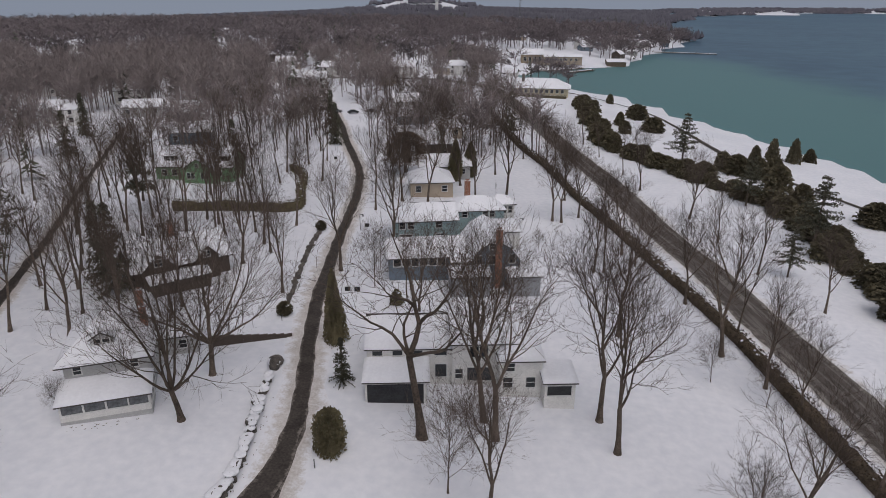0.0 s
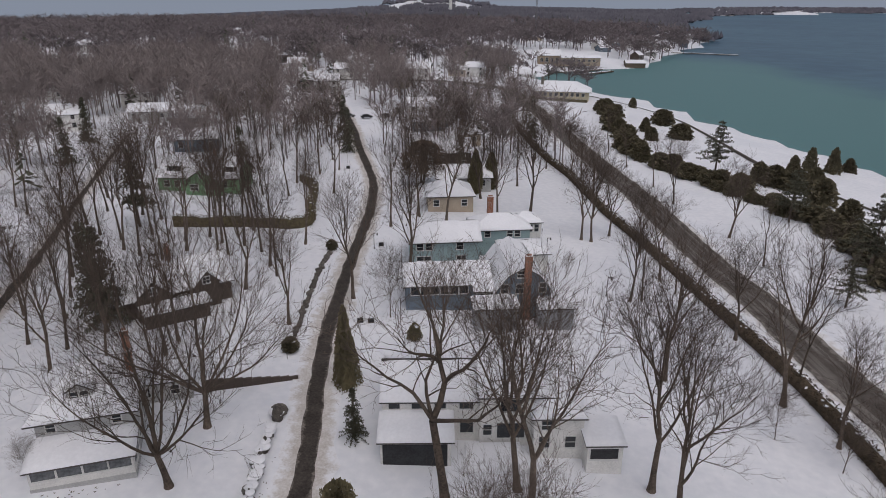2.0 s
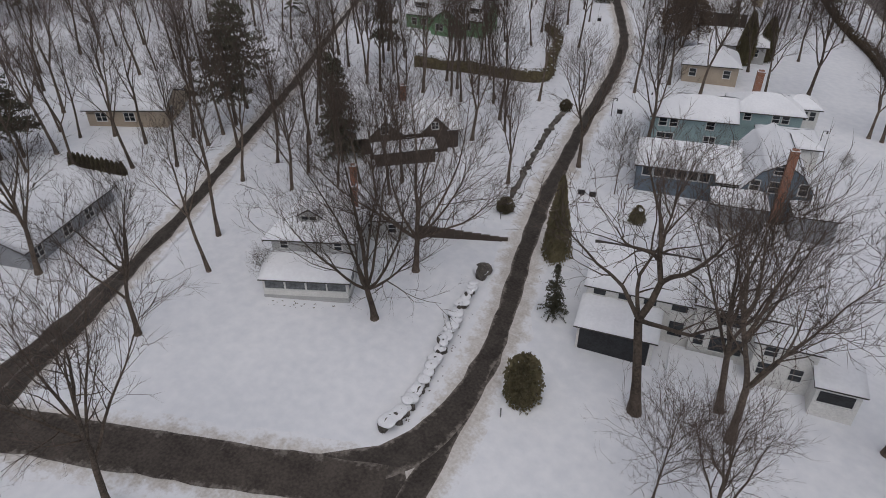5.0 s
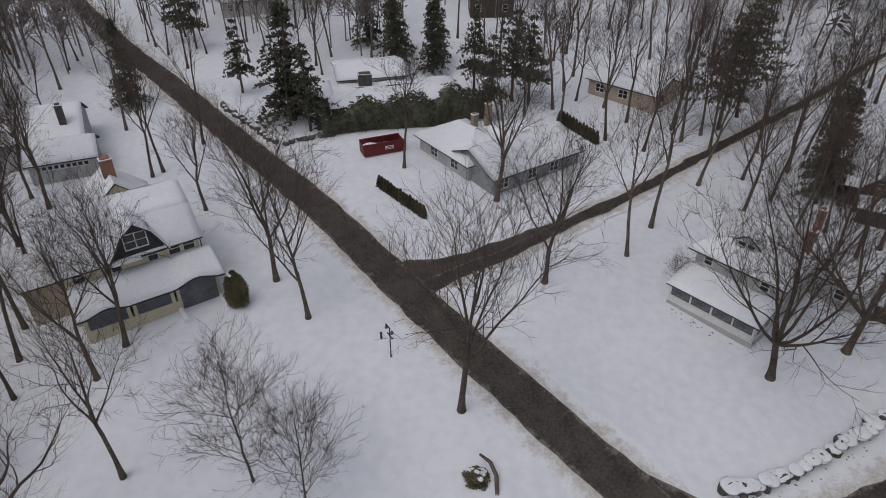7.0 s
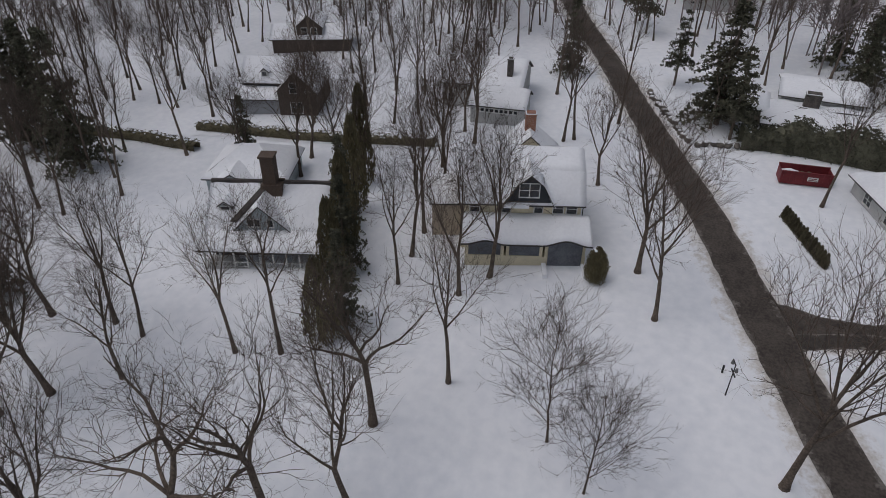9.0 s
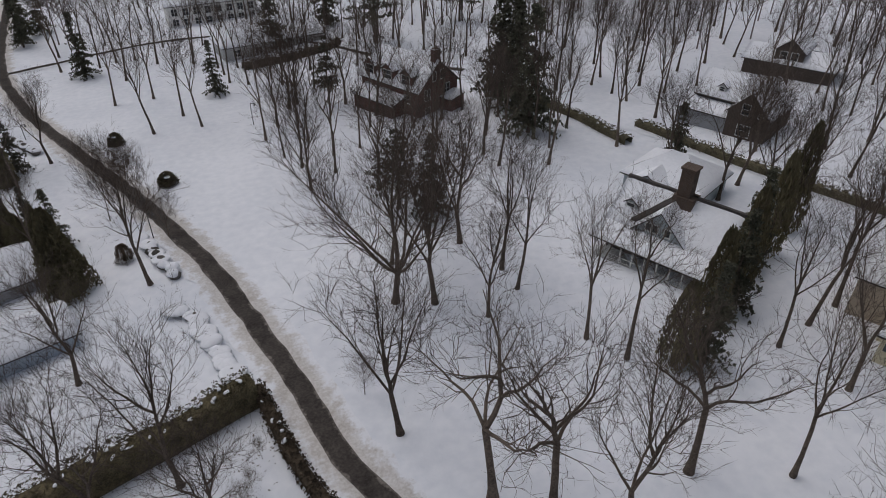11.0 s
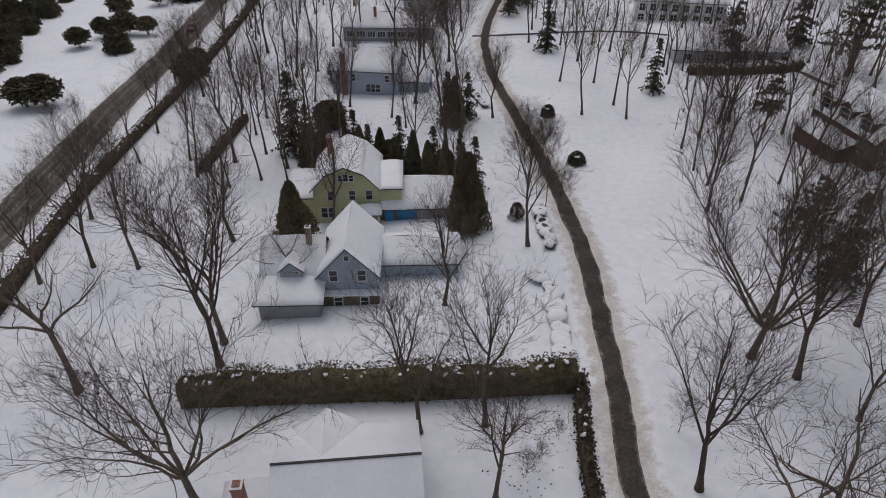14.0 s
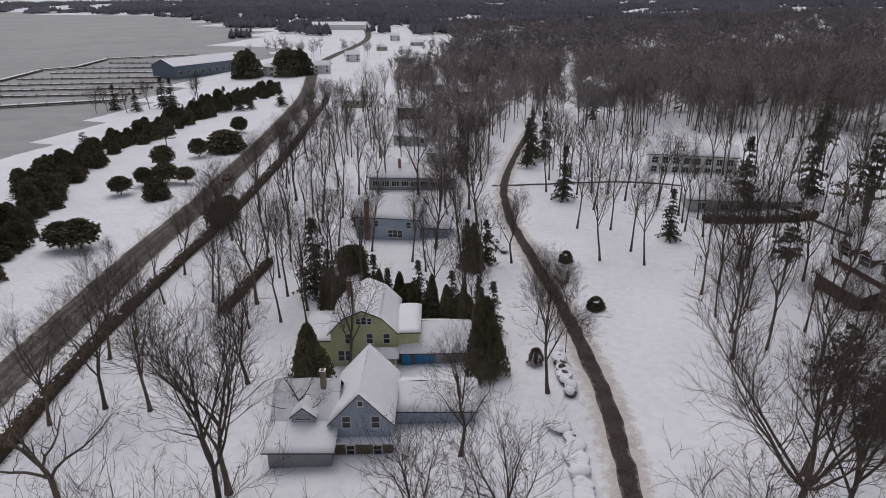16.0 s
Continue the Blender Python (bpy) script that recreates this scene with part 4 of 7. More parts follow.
def chimney(house, x, y, z0, z1, w=0.7, d=0.6, mat=None, cap=True):
    bm = bmesh.new()
    box(bm, x - w / 2, y - d / 2, z0, x + w / 2, y + d / 2, z1)
    box(bm, x - w / 2 - 0.06, y - d / 2 - 0.06, z1, x + w / 2 + 0.06, y + d / 2 + 0.06, z1 + 0.14)
    box(bm, x - w / 2 + 0.12, y - d / 2 + 0.12, z1 + 0.14, x + w / 2 - 0.12, y + d / 2 - 0.12, z1 + 0.34)
    c = part("chimney", bm, mat or CHIMNEY_BRICK, house)
    if cap:
        sb = bmesh.new()
        box(sb, x - w / 2 - 0.04, y - d / 2 - 0.04, z1 + 0.144, x + w / 2 + 0.04, y + d / 2 + 0.04, z1 + 0.22)
        part("cap_snow", sb, ROOF_SNOW, c)
    return c


def dormer(house, x, y, z, w, d, h, mat, side="f", rise=0.7, roof="gable", n=2):
    """A dormer whose face stands at y (front) and whose roof runs back d metres."""
    axis = "y"
    wing(house, x - w / 2, y, x + w / 2, y + d, z + h, roof, rise, mat, axis, 0.22, z - 0.6, [("f", w * 0.14 + i * (w * 0.76 / n), z + 0.22, w * 0.76 / n - 0.18, h - 0.4) for i in range(n)], 0.2)


def posts(house, xs, y, z0, z1, w=0.14, mat=None):
    for x in xs:
        bm = bmesh.new()
        box(bm, x - w / 2, y - w / 2, z0, x + w / 2, y + w / 2, z1)
        part("post", bm, mat or TRIM, house)


def slab(house, name, x0, y0, z0, x1, y1, z1, mat, label=""):
    bm = bmesh.new()
    box(bm, x0, y0, z0, x1, y1, z1)
    bmesh.ops.bevel(bm, geom=bm.edges[:], offset=0.015, segments=1, affect="EDGES")
    return part(name, bm, mat, house, label)


def house_at(name, x, y, turn, label, lift=0.0, category="house", group=""):
    """A house whose front left corner stands at x, y; turn: the way of its front, in degrees."""
    return empty(name, pose(x, y, land_z(x, y) + lift, 0, 0, turn), label, category, group)


# the house with the glazed front porch
H = house_at("porch_house", -45.9, 50.6, 29.6, "grey shingled house with glazed white front porch under snow")
wing(H, 0.3, 3.6, 9.2, 12.6, 5.9, "hip", 3.6, PALE_GREY, "x", 0.75, -1.2, [("f", 1.0, 4.15, 0.8, 0.9), ("f", 7.0, 4.15, 0.8, 0.9), ("r", 1.2, 1.0, 0.9, 1.3), ("r", 4.5, 1.0, 0.9, 1.3)])
wing(H, 0, 0, 9.3, 3.6, 2.55, "shed", 0.95, WHITE, "x", 0.35, -1.2, [("f", 0.25, 1.25, 2.1, 1.0, 1, False, TRIM, REFLECTING_PANE), ("f", 2.55, 1.25, 2.1, 1.0, 1, False, TRIM, REFLECTING_PANE), ("f", 4.85, 1.25, 2.1, 1.0, 1, False, TRIM, REFLECTING_PANE), ("f", 7.1, 1.25, 2.0, 1.0, 1, False, TRIM, REFLECTING_PANE), ("r", 0.4, 1.1, 1.2, 1.1, 1, False, TRIM, REFLECTING_PANE), ("r", 1.9, 1.1, 1.2, 1.1, 1, False, TRIM, REFLECTING_PANE)], base=(0.35, PALE_GREY))
dormer(H, 4.6, 4.6, 6.5, 2.4, 3.0, 1.35, PALE_GREY, n=2, rise=0.8)
chimney(H, 8.6, 9.2, 4.5, 9.0)
chimney(H, 8.0, 12.2, 4.5, 10.0)
wing(H, 7.5, 12.6, 14.0, 17.5, 2.9, "gable", 1.6, PALE_GREY, "x", 0.35, -1.2, [("f", 1.0, 1.0, 0.9, 1.1), ("f", 4.2, 1.0, 0.9, 1.1)])

# the long white house with the garage
H = house_at("white_house", -15.1, 63.6, 14, "rambling white two-storey house with near-black panel as the shaded garage opening")
wing(H, 0, 0, 7.4, 4.2, 2.9, "shed", 0.7, WHITE, "x", 0.35)
# a flat dark panel stands for the shade in the open garage
slab(H, "garage_door", 0.25, -0.05, -0.9, 7.0, 0.02, 2.45, DARK_OPENING, "near-black panel as the shaded garage opening")
wing(H, 0, 4.2, 10.6, 13.5, 5.0, "gable", 2.1, WHITE, "x", 0.3, -1.2, [("f", 0.7, 3.95, 1.2, 0.65, 1, False), ("f", 3.2, 3.95, 1.2, 0.65, 1, False), ("f", 5.7, 3.95, 1.2, 0.65, 1, False), ("f", 8.4, 3.9, 1.5, 0.7, 1, False), ("f", 8.5, 0.8, 1.4, 1.8, 1, False)])
wing(H, 10.6, 3.6, 19.0, 13.5, 5.9, "gable", 2.2, WHITE, "x", 0.35, -1.2, [("f", 2.2, 3.9, 2.2, 1.5, 2, False), ("f", 0.4, 0.9, 0.9, 1.3), ("f", 1.9, 0.5, 3.0, 1.9, 2, False), ("f", 5.8, 0.9, 1.0, 1.4), ("f", 6.4, 4.1, 1.1, 1.2)])
wing(H, 16.2, 1.6, 21.5, 9.0, 4.6, "hip", 1.9, WHITE, "x", 0.35, -1.2, [("f", 0.8, 3.0, 1.1, 1.1), ("f", 0.6, 0.7, 1.1, 1.4), ("f", 3.4, 0.7, 1.1, 1.4)])
wing(H, 21.5, -0.6, 25.2, 3.6, 2.7, "shed", 0.5, WHITE, "x", 0.3, -1.2, [("f", 0.3, 0.9, 2.9, 1.3, 1, False, TRIM, DARK_OPENING)])
slab(H, "ridge", -0.3, 8.75, 7.0, 10.4, 8.95, 7.42, SHINGLE, "dark ridge showing through the snow")
slab(H, "gable_edge", 10.25, 3.3, 5.9, 10.4, 8.5, 6.15, SHINGLE)
slab(H, "patio", 9.0, -1.5, -0.9, 15.0, 3.2, 0.2, ROOF_SNOW, "snowed-over terrace")

# the slate-blue house with the tall brick chimney
H = house_at("slate_blue_house", -23.0, 100.5, 18, "slate blue shingled house with tall red brick chimney")
wing(H, 0, -3.0, 13.0, 5.5, 4.0, "gable", 1.9, SLATE_BLUE, "x", 0.4, -1.2, [("f", 0.8 + 1.5 * i, 2.4, 1.2, 1.2, 1, False) for i in range(6)])
wing(H, 13.4, -5.6, 21.8, 7.5, 3.6, "gambrel", 4.0, SLATE_BLUE, "y", 0.35, -1.2, [("f", 0.8, 3.4, 1.1, 1.4), ("f", 3.1, 3.3, 1.1, 1.5), ("f", 6.6, 3.4, 1.0, 1.5), ("f", 3.2, 5.9, 1.0, 1.0), ("f", 0.8, 0.7, 1.2, 1.4)], gable_mat=None)
wing(H, 9.8, -9.5, 16.2, -5.7, 2.8, "shed", 0.3, GREY, "x", 0.3)
slab(H, "garage_door", 10.2, -9.56, -0.8, 15.8, -9.48, 2.5, GREY, "grey garage door")
wing(H, 10.4, -5.0, 13.6, -3.0, 3.6, "shed", 0.5, SLATE_BLUE, "x", 0.3, -1.2, [("f", 0.3, 2.0, 2.4, 1.2, 2, False)])
chimney(H, 18.1, -6.0, -0.8, 9.4, 1.0, 0.75)
wing(H, 19.5, -9.5, 24.5, -6.2, 2.5, "shed", 0.3, GREY, "x", 0.3)

# the pale teal house and its white garage
H = house_at("teal_house", -25.5, 113.0, 19, "pale teal house with wide snowy roofs and brick chimney")
wing(H, 0, 0, 12.0, 9.0, 5.0, "gable", 2.0, TEAL, "x", 0.5, -1.2, [("f", 1.0, 3.4, 1.1, 1.2), ("f", 2.6, 3.4, 1.1, 1.2), ("f", 1.0, 0.6, 2.4, 1.6, 2), ("f", 8.0, 3.4, 1.1, 1.2), ("f", 8.0, 0.6, 1.6, 1.6, 2)])
wing(H, 12.0, 6.0, 22.5, 13.0, 4.8, "hip", 1.8, TEAL, "x", 0.5, -1.2, [("f", 2.0, 3.3, 1.0, 1.1), ("f", 6.2, 3.2, 1.0, 1.2), ("f", 7.6, 3.2, 1.0, 1.2)])
wing(H, 20.0, 9.5, 25.5, 14.0, 4.8, "hip", 1.2, WHITE, "x", 0.4, -1.2, [("f", 3.0, 2.8, 0.8, 1.4), ("f", 4.2, 2.8, 0.8, 1.4)])
wing(H, 16.2, -2.0, 24.0, 4.8, 2.9, "hip", 1.1, WHITE, "x", 0.5)
chimney(H, 16.0, 12.5, 5.0, 9.0, 1.1, 0.9)

# the pale blue house beyond the tall hedge
H = house_at("pale_blue_house", 36.4, -33.4, 195.5, "pale blue house with steep snow-covered gables")
wing(H, 0, 3.4, 6.8, 10.5, 3.3, "gable", 3.4, PALE_BLUE, "x", 0.4, -1.2)
wing(H, 0, 0, 6.8, 3.4, 2.4, "shed", 1.0, GREY, "x", 0.5, -1.2)
wing(H, 6.6, 2.7, 13.1, 12.5, 4.2, "gable", 3.7, PALE_BLUE, "y", 0.45, -1.2, [("f", 1.2, 3.3, 0.85, 1.4), ("f", 4.4, 3.3, 0.85, 1.4), ("f", 3.0, 6.1, 0.5, 0.6, 1, False)])
slab(H, "porch", 6.9, 1.9, -1.0, 13.3, 2.72, 1.75, WOOD, "weathered wooden porch wall")
slab(H, "porch_roof", 6.8, 1.6, 1.85, 13.5, 2.72, 2.05, ROOF_SNOW)
for u in (8.2, 11.2):
    window(H, "f", (6.9, 1.9, 13.3, 2.7), u - 6.9, 0.35, 0.85, 1.15)
dormer(H, 3.4, 3.3, 3.7, 2.6, 2.6, 0.7, PALE_BLUE, rise=1.2, n=1)
chimney(H, 5.3, 6.3, 5.5, 8.2, 0.6, 0.6, TAN_BRICK)
wing(H, 13.1, 7.2, 22.6, 13.5, 2.5, "gable", 1.6, PALE_BLUE, "x", 0.4)

# the yellow house with the blue-tarped wing
H = house_at("yellow_house", 38.7, -54.7, 196.6, "yellow clapboard house with small porch and blue-tarped wing")
wing(H, 0, 0, 8.9, 10.0, 5.3, "gambrel", 3.4, YELLOW, "y", 0.4, -1.2, [("f", 0.9, 0.9, 0.8, 1.5), ("f", 1.9, 0.9, 0.8, 1.5), ("f", 3.7, 0.9, 0.8, 1.4), ("f", 2.0, 3.6, 0.8, 1.4), ("f", 4.9, 3.6, 0.8, 1.4), ("f", 7.2, 3.6, 0.8, 1.4), ("f", 3.6, 6.5, 0.5, 0.8), ("f", 4.3, 6.5, 0.6, 1.0), ("f", 5.1, 6.5, 0.5, 0.8)])
wing(H, 5.6, -2.4, 9.0, 0.0, 2.7, "hip", 0.7, WHITE, "x", 0.3, 2.35)
posts(H, (5.75, 7.1, 8.85), -2.25, -1.0, 2.4, 0.2)
slab(H, "deck", 5.5, -2.5, -1.0, 9.1, 0.0, 0.25, TRIM, "white porch deck")
wing(H, 8.9, 0.5, 12.0, 8.0, 5.0, "shed", 0.4, YELLOW, "x", 0.3)
wing(H, 9.4, -0.4, 19.0, 8.5, 2.4, "gable", 2.2, WOOD, "x", 0.4, -1.2)
slab(H, "tarp", 9.6, -0.48, -0.2, 10.9, -0.42, 2.2, TARP, "bright blue tarpaulin wall")
slab(H, "tarp", 11.4, -0.48, 0.5, 14.0, -0.42, 2.2, TARP, "bright blue tarpaulin wall")
slab(H, "cladding", 14.1, -0.47, -0.4, 18.9, -0.42, 2.25, GREY, "grey boarded wall")
wing(H, -4.0, 2.0, 0.0, 9.0, 3.0, "shed", 0.8, YELLOW, "x", 0.3)
chimney(H, 2.2, 6.0, 6.5, 10.2, 0.7, 0.6)

# the gambrel house by the crossing
def eyebrow_roof(house, x0, x1, y0, y1, z0, rise, bumps, snow=0.3):
    """A porch roof that rises to the wall and swells into low arches over its bays. bumps: centre, half width and height of each."""
    def lift(x):
        return sum(h * 0.5 * (1 + math.cos(math.pi * (x - c) / w)) for c, w, h in bumps if abs(x - c) < w)
    n, m = 48, 6
    for name, up, mat, label in (("porch_roof", 0.0, SHINGLE, "dark porch roof with arched eave"), ("roof_snow", 1.0, ROOF_SNOW, "smooth snow over the arched porch roof")):
        bm = bmesh.new()
        sheets = []
        for low in (0, 1):
            rows = []
            for j in range(m + 1):
                v = j / m
                rows.append([])
                for i in range(n + 1):
                    x = x0 + (x1 - x0) * i / n
                    y = y0 + (y1 - y0) * v
                    z = z0 + rise * v + lift(x) * (1 - v)
                    if up:
                        edge = min(1.0, 0.35 + j, 0.35 + i * 0.5, 0.35 + (n - i) * 0.5)
                        z += 0.004 if low else snow * edge * (0.85 + 0.3 * noise.noise((x * 0.6, y * 0.6, 2.0)))
                    else:
                        z -= 0.2 if low else 0.0
                    rows[-1].append(bm.verts.new((x, y, z)))
            sheets.append(rows)
        for j in range(m):
            for i in range(n):
                for k, rows in enumerate(sheets):
                    q = (rows[j][i], rows[j][i + 1], rows[j + 1][i + 1], rows[j + 1][i])
                    bm.faces.new(q[::-1] if k else q)
        rim = [(0, i) for i in range(n + 1)] + [(j, n) for j in range(1, m + 1)] + [(m, i) for i in range(n - 1, -1, -1)] + [(j, 0) for j in range(m - 1, 0, -1)]
        for (j, i), (j2, i2) in zip(rim, rim[1:] + rim[:1]):
            bm.faces.new((sheets[0][j2][i2], sheets[0][j][i], sheets[1][j][i], sheets[1][j2][i2]))
        bmesh.ops.recalc_face_normals(bm, faces=bm.faces)
        part(name, bm, mat, house, label, up > 0)


H = house_at("gambrel_house", -52.2, -7.7, 113, "cream house with dark gambrel gable and canvas-closed porch")
wing(H, -0.9, 3.4, 12.5, 14.2, 6.5, "gambrel", 4.0, CREAM, "x", 0.45, -1.2, [("f", 1.0, 5.1, 1.0, 1.2), ("f", 4.6, 5.1, 0.9, 1.3), ("f", 8.2, 5.1, 0.9, 1.3), ("f", 10.3, 5.1, 1.1, 1.2), ("f", 11.8, 5.1, 1.1, 1.2)])
wing(H, 4.0, 3.1, 9.2, 10.0, 6.3, "gambrel", 3.8, DARK, "y", 0.4, 6.0, [("f", 1.5, 7.3, 2.1, 1.6, 2, True)])
slab(H, "window_hood", 3.8, 2.5, 6.1, 6.6, 3.15, 6.5, ROOF_SNOW, "snow pillow under the dark gable")
wall = bmesh.new()
box(wall, -0.4, 0, -1.2, 13.0, 3.4, 1.45)
part("porch_wall", wall, CREAM, H)
for u in (-0.35, 3.6, 4.2, 7.9, 8.5, 12.6):
    slab(H, "pier", u, 0.02, 1.4, u + 0.35, 0.4, 3.3, CREAM)
slab(H, "canvas", 0.0, 0.1, 1.45, 3.6, 0.18, 3.25, DRAPE, "grey canvas closing the porch")
slab(H, "canvas", 4.55, 0.1, 1.45, 7.9, 0.18, 3.15, DRAPE, "grey canvas closing the porch")
slab(H, "canvas", 8.85, -0.08, 0.3, 12.6, -0.02, 3.45, DRAPE, "grey canvas over the porch entrance")
slab(H, "canvas", -0.36, 0.6, 1.45, -0.28, 3.2, 3.2, DRAPE, "grey canvas closing the porch end")
eyebrow_roof(H, -0.9, 13.6, -0.55, 3.35, 3.3, 1.5, ((1.9, 2.2, 0.5), (10.7, 2.6, 0.65)))
slab(H, "stoop", 8.2, -2.4, -1.0, 8.7, -0.1, 0.7, ROOF_SNOW)
slab(H, "stoop", 12.6, -2.4, -1.0, 13.1, -0.1, 0.7, ROOF_SNOW)
slab(H, "downpipe", 12.62, 3.2, 3.0, 12.72, 3.3, 6.4, BLACK_METAL)
wing(H, 3.5, 14.2, 11.0, 19.5, 6.2, "gable", 3.4, CREAM, "y", 0.4)
wing(H, -4.4, 6.0, -0.9, 11.0, 4.6, "shed", 0.9, TAN, "x", 0.35)
chimney(H, 7.3, 16.6, 7.5, 11.4, 1.3, 1.1)

# the veranda house behind the tall cedars
H = house_at("veranda_house", -39.9, -34.8, 113, "grey house with dark open veranda and small dormers")
SKY_GREY = siding("sky_grey_boards", (0.40, 0.45, 0.47))
wing(H, -0.2, 3.0, 13.2, 11.0, 3.9, "gable", 3.6, SKY_GREY, "x", 0.5, -1.2)
wing(H, 3.2, 2.6, 9.0, 8.0, 4.1, "gable", 3.0, SKY_GREY, "y", 0.4, 2.8, [("f", 1.3, 4.25, 0.6, 0.9, 1, False), ("f", 2.1, 4.25, 0.6, 0.9, 1, False), ("f", 3.6, 4.25, 0.6, 0.9, 1, False)], snow=0.22)
wing(H, -0.4, 0, 13.0, 2.9, 2.75, "shed", 0.9, SKY_GREY, "x", 0.5, 2.5)
# the veranda's inner shade is painted as one dark panel
slab(H, "veranda_back", 0, 2.5, -1.0, 12.5, 2.9, 2.5, DARK_OPENING, "near-black panel as the shaded veranda interior")
slab(H, "deck", -0.3, -0.1, -1.0, 12.8, 2.5, 0.2, PALE_GREY, "veranda deck")
slab(H, "railing", -0.3, -0.09, 1.0, 12.7, -0.01, 1.1, TRIM, "white veranda rail")
slab(H, "railing", -0.3, -0.09, 0.4, 12.7, -0.01, 0.48, TRIM, "white veranda rail")
for u in range(32):
    slab(H, "baluster", -0.2 + 0.4 * u, -0.07, 0.48, -0.14 + 0.4 * u, -0.03, 1.0, TRIM)
posts(H, (-0.2, 1.7, 3.2, 4.7, 6.2, 7.7, 9.2, 10.7, 12.6), 0.05, 0.2, 2.55, 0.17)
slab(H, "steps", 5.0, -2.0, -1.0, 7.6, -0.12, 0.1, ROOF_SNOW, "steps buried under snow")
dormer(H, 1.6, 4.2, 4.7, 1.5, 2.6, 1.3, SKY_GREY, n=1, rise=0.6)
slab(H, "ridge", -0.6, 6.8, 7.35, 13.6, 7.2, 7.9, SHINGLE, "bare dark ridge shingles free of snow")
bm = bmesh.new()
box(bm, 5.6, 5.6, 5.2, 8.0, 7.6, 7.9)
box(bm, 5.9, 5.9, 7.9, 7.4, 7.3, 11.2)
box(bm, 5.75, 5.75, 11.2, 7.55, 7.45, 11.45)
part("chimney", bm, SOOTY_BRICK, H, "massive brown chimney with wide foot")
bm = bmesh.new()
prism(bm, [(2.4, 2.9, 4.75), (3.1, 2.9, 4.75), (6.3, 5.8, 7.6), (5.6, 6.0, 7.6)], 0.25)
bmesh.ops.recalc_face_normals(bm, faces=bm.faces)
part("valley", bm, SHINGLE, H, "bare dark roof valley beside the gable")
wing(H, -5.0, 15.0, 5.5, 24.0, 3.8, "hip", 2.6, SKY_GREY, "x", 0.5, -1.2, [("f", 1.0, 1.4, 1.3, 1.3), ("f", 2.8, 1.4, 1.0, 1.3)])
wing(H, -3.4, 13.4, 1.6, 17.0, 3.6, "gable", 1.6, SKY_GREY, "y", 0.4, -1.2, [("f", 1.0, 1.4, 1.6, 1.3, 2)])

# the dark gabled house on the back road
H = house_at("dark_gabled_house", -74.1, -60.5, 112, "dark brown gabled house with grey lean-to wing")
wing(H, 0, 0, 8.5, 4.0, 2.8, "shed", 0.6, GREY, "x", 0.3)
wing(H, 1.2, 4.0, 9.5, 10.5, 4.4, "gable", 3.0, DARK, "x", 0.4)
wing(H, 8.3, -0.4, 14.6, 9.5, 4.4, "gable", 3.4, BROWN, "y", 0.4, -1.2, [("f", 2.1, 4.2, 1.1, 1.6), ("f", 2.0, 0.8, 1.9, 1.7, 2), ("f", 4.6, 4.2, 0.7, 0.6)])
dormer(H, 5.0, 4.4, 5.0, 1.2, 2.0, 1.0, PALE_GREY, n=1, rise=0.6)

# the brick house
H = house_at("brick_house", -31.9, -96.5, 113, "red brick house with steep snow-dusted roof and dormers")
wing(H, 0, 0, 14.5, 10.0, 5.2, "gable", 4.4, BRICK, "x", 0.4, -1.5, [("r", 1.5, 3.2, 1.3, 1.8, 2), ("r", 6.4, 3.2, 1.5, 1.8, 2), ("r", 3.6, 6.2, 0.8, 1.5), ("r", 5.6, 6.2, 0.8, 1.5), ("r", 1.6, 0.4, 1.2, 1.4), ("r", 6.4, 0.4, 1.6, 1.3, 2), ("f", 1.0, 2.6, 1.4, 1.3), ("f", 6.0, 2.6, 1.4, 1.3), ("f", 11.0, 2.6, 1.4, 1.3)], snow=0.18)
for u in (2.0, 6.6, 11.2):
    dormer(H, u, 0.3, 5.5, 2.7, 3.6, 1.9, BRICK, n=1, rise=1.1)
wing(H, 1.0, -3.0, 11.0, 0.0, 2.6, "shed", 1.0, BRICK, "x", 0.3, -1.5)
chimney(H, 13.8, 5.0, 8.0, 11.2, 1.0, 1.3, BRICK)
wing(H, 14.5, 5.5, 17.0, 9.0, 3.0, "shed", 0.6, BRICK, "x", 0.3, -1.5)

# houses round the tan ranch and the green house
H = house_at("ranch_house", -69.6, 38.7, 113, "long low grey house with hipped snow roof")
wing(H, 0, 1.0, 15.5, 11.0, 2.8, "gable", 2.2, GREY, "x", 0.6, -1.2, [("f", 1.0, 0.8, 1.4, 1.3, 2), ("f", 6.0, 0.8, 1.4, 1.3, 2), ("f", 10.0, 0.8, 1.4, 1.3, 2)])
wing(H, -0.5, 6.0, 8.0, 18.0, 3.0, "hip", 2.4, PALE_GREY, "y", 0.7, -1.2, [("f", 1.0, 0.9, 1.2, 1.3, 2), ("l", 3.0, 0.9, 1.6, 1.3, 2), ("l", 8.0, 0.9, 1.6, 1.3, 2)])
wing(H, 6.5, 4.0, 15.0, 14.0, 3.0, "hip", 2.0, PALE_GREY, "x", 0.6)
chimney(H, 5.0, 12.0, 3.0, 6.6, 0.9, 0.7, TAN_BRICK)
chimney(H, 9.5, 14.5, 3.0, 6.4, 0.9, 0.7, TAN_BRICK)
H = house_at("tan_house", -100.5, 63.8, 34, "low tan house with shallow snowy roof among trees")
wing(H, 0, 0, 12.5, 8.5, 2.9, "gable", 1.8, TAN, "x", 0.5, -1.2, [("f", 1.5, 0.9, 1.6, 1.3, 2), ("f", 6.0, 0.9, 1.6, 1.3, 2), ("r", 2.0, 0.9, 1.4, 1.3)])
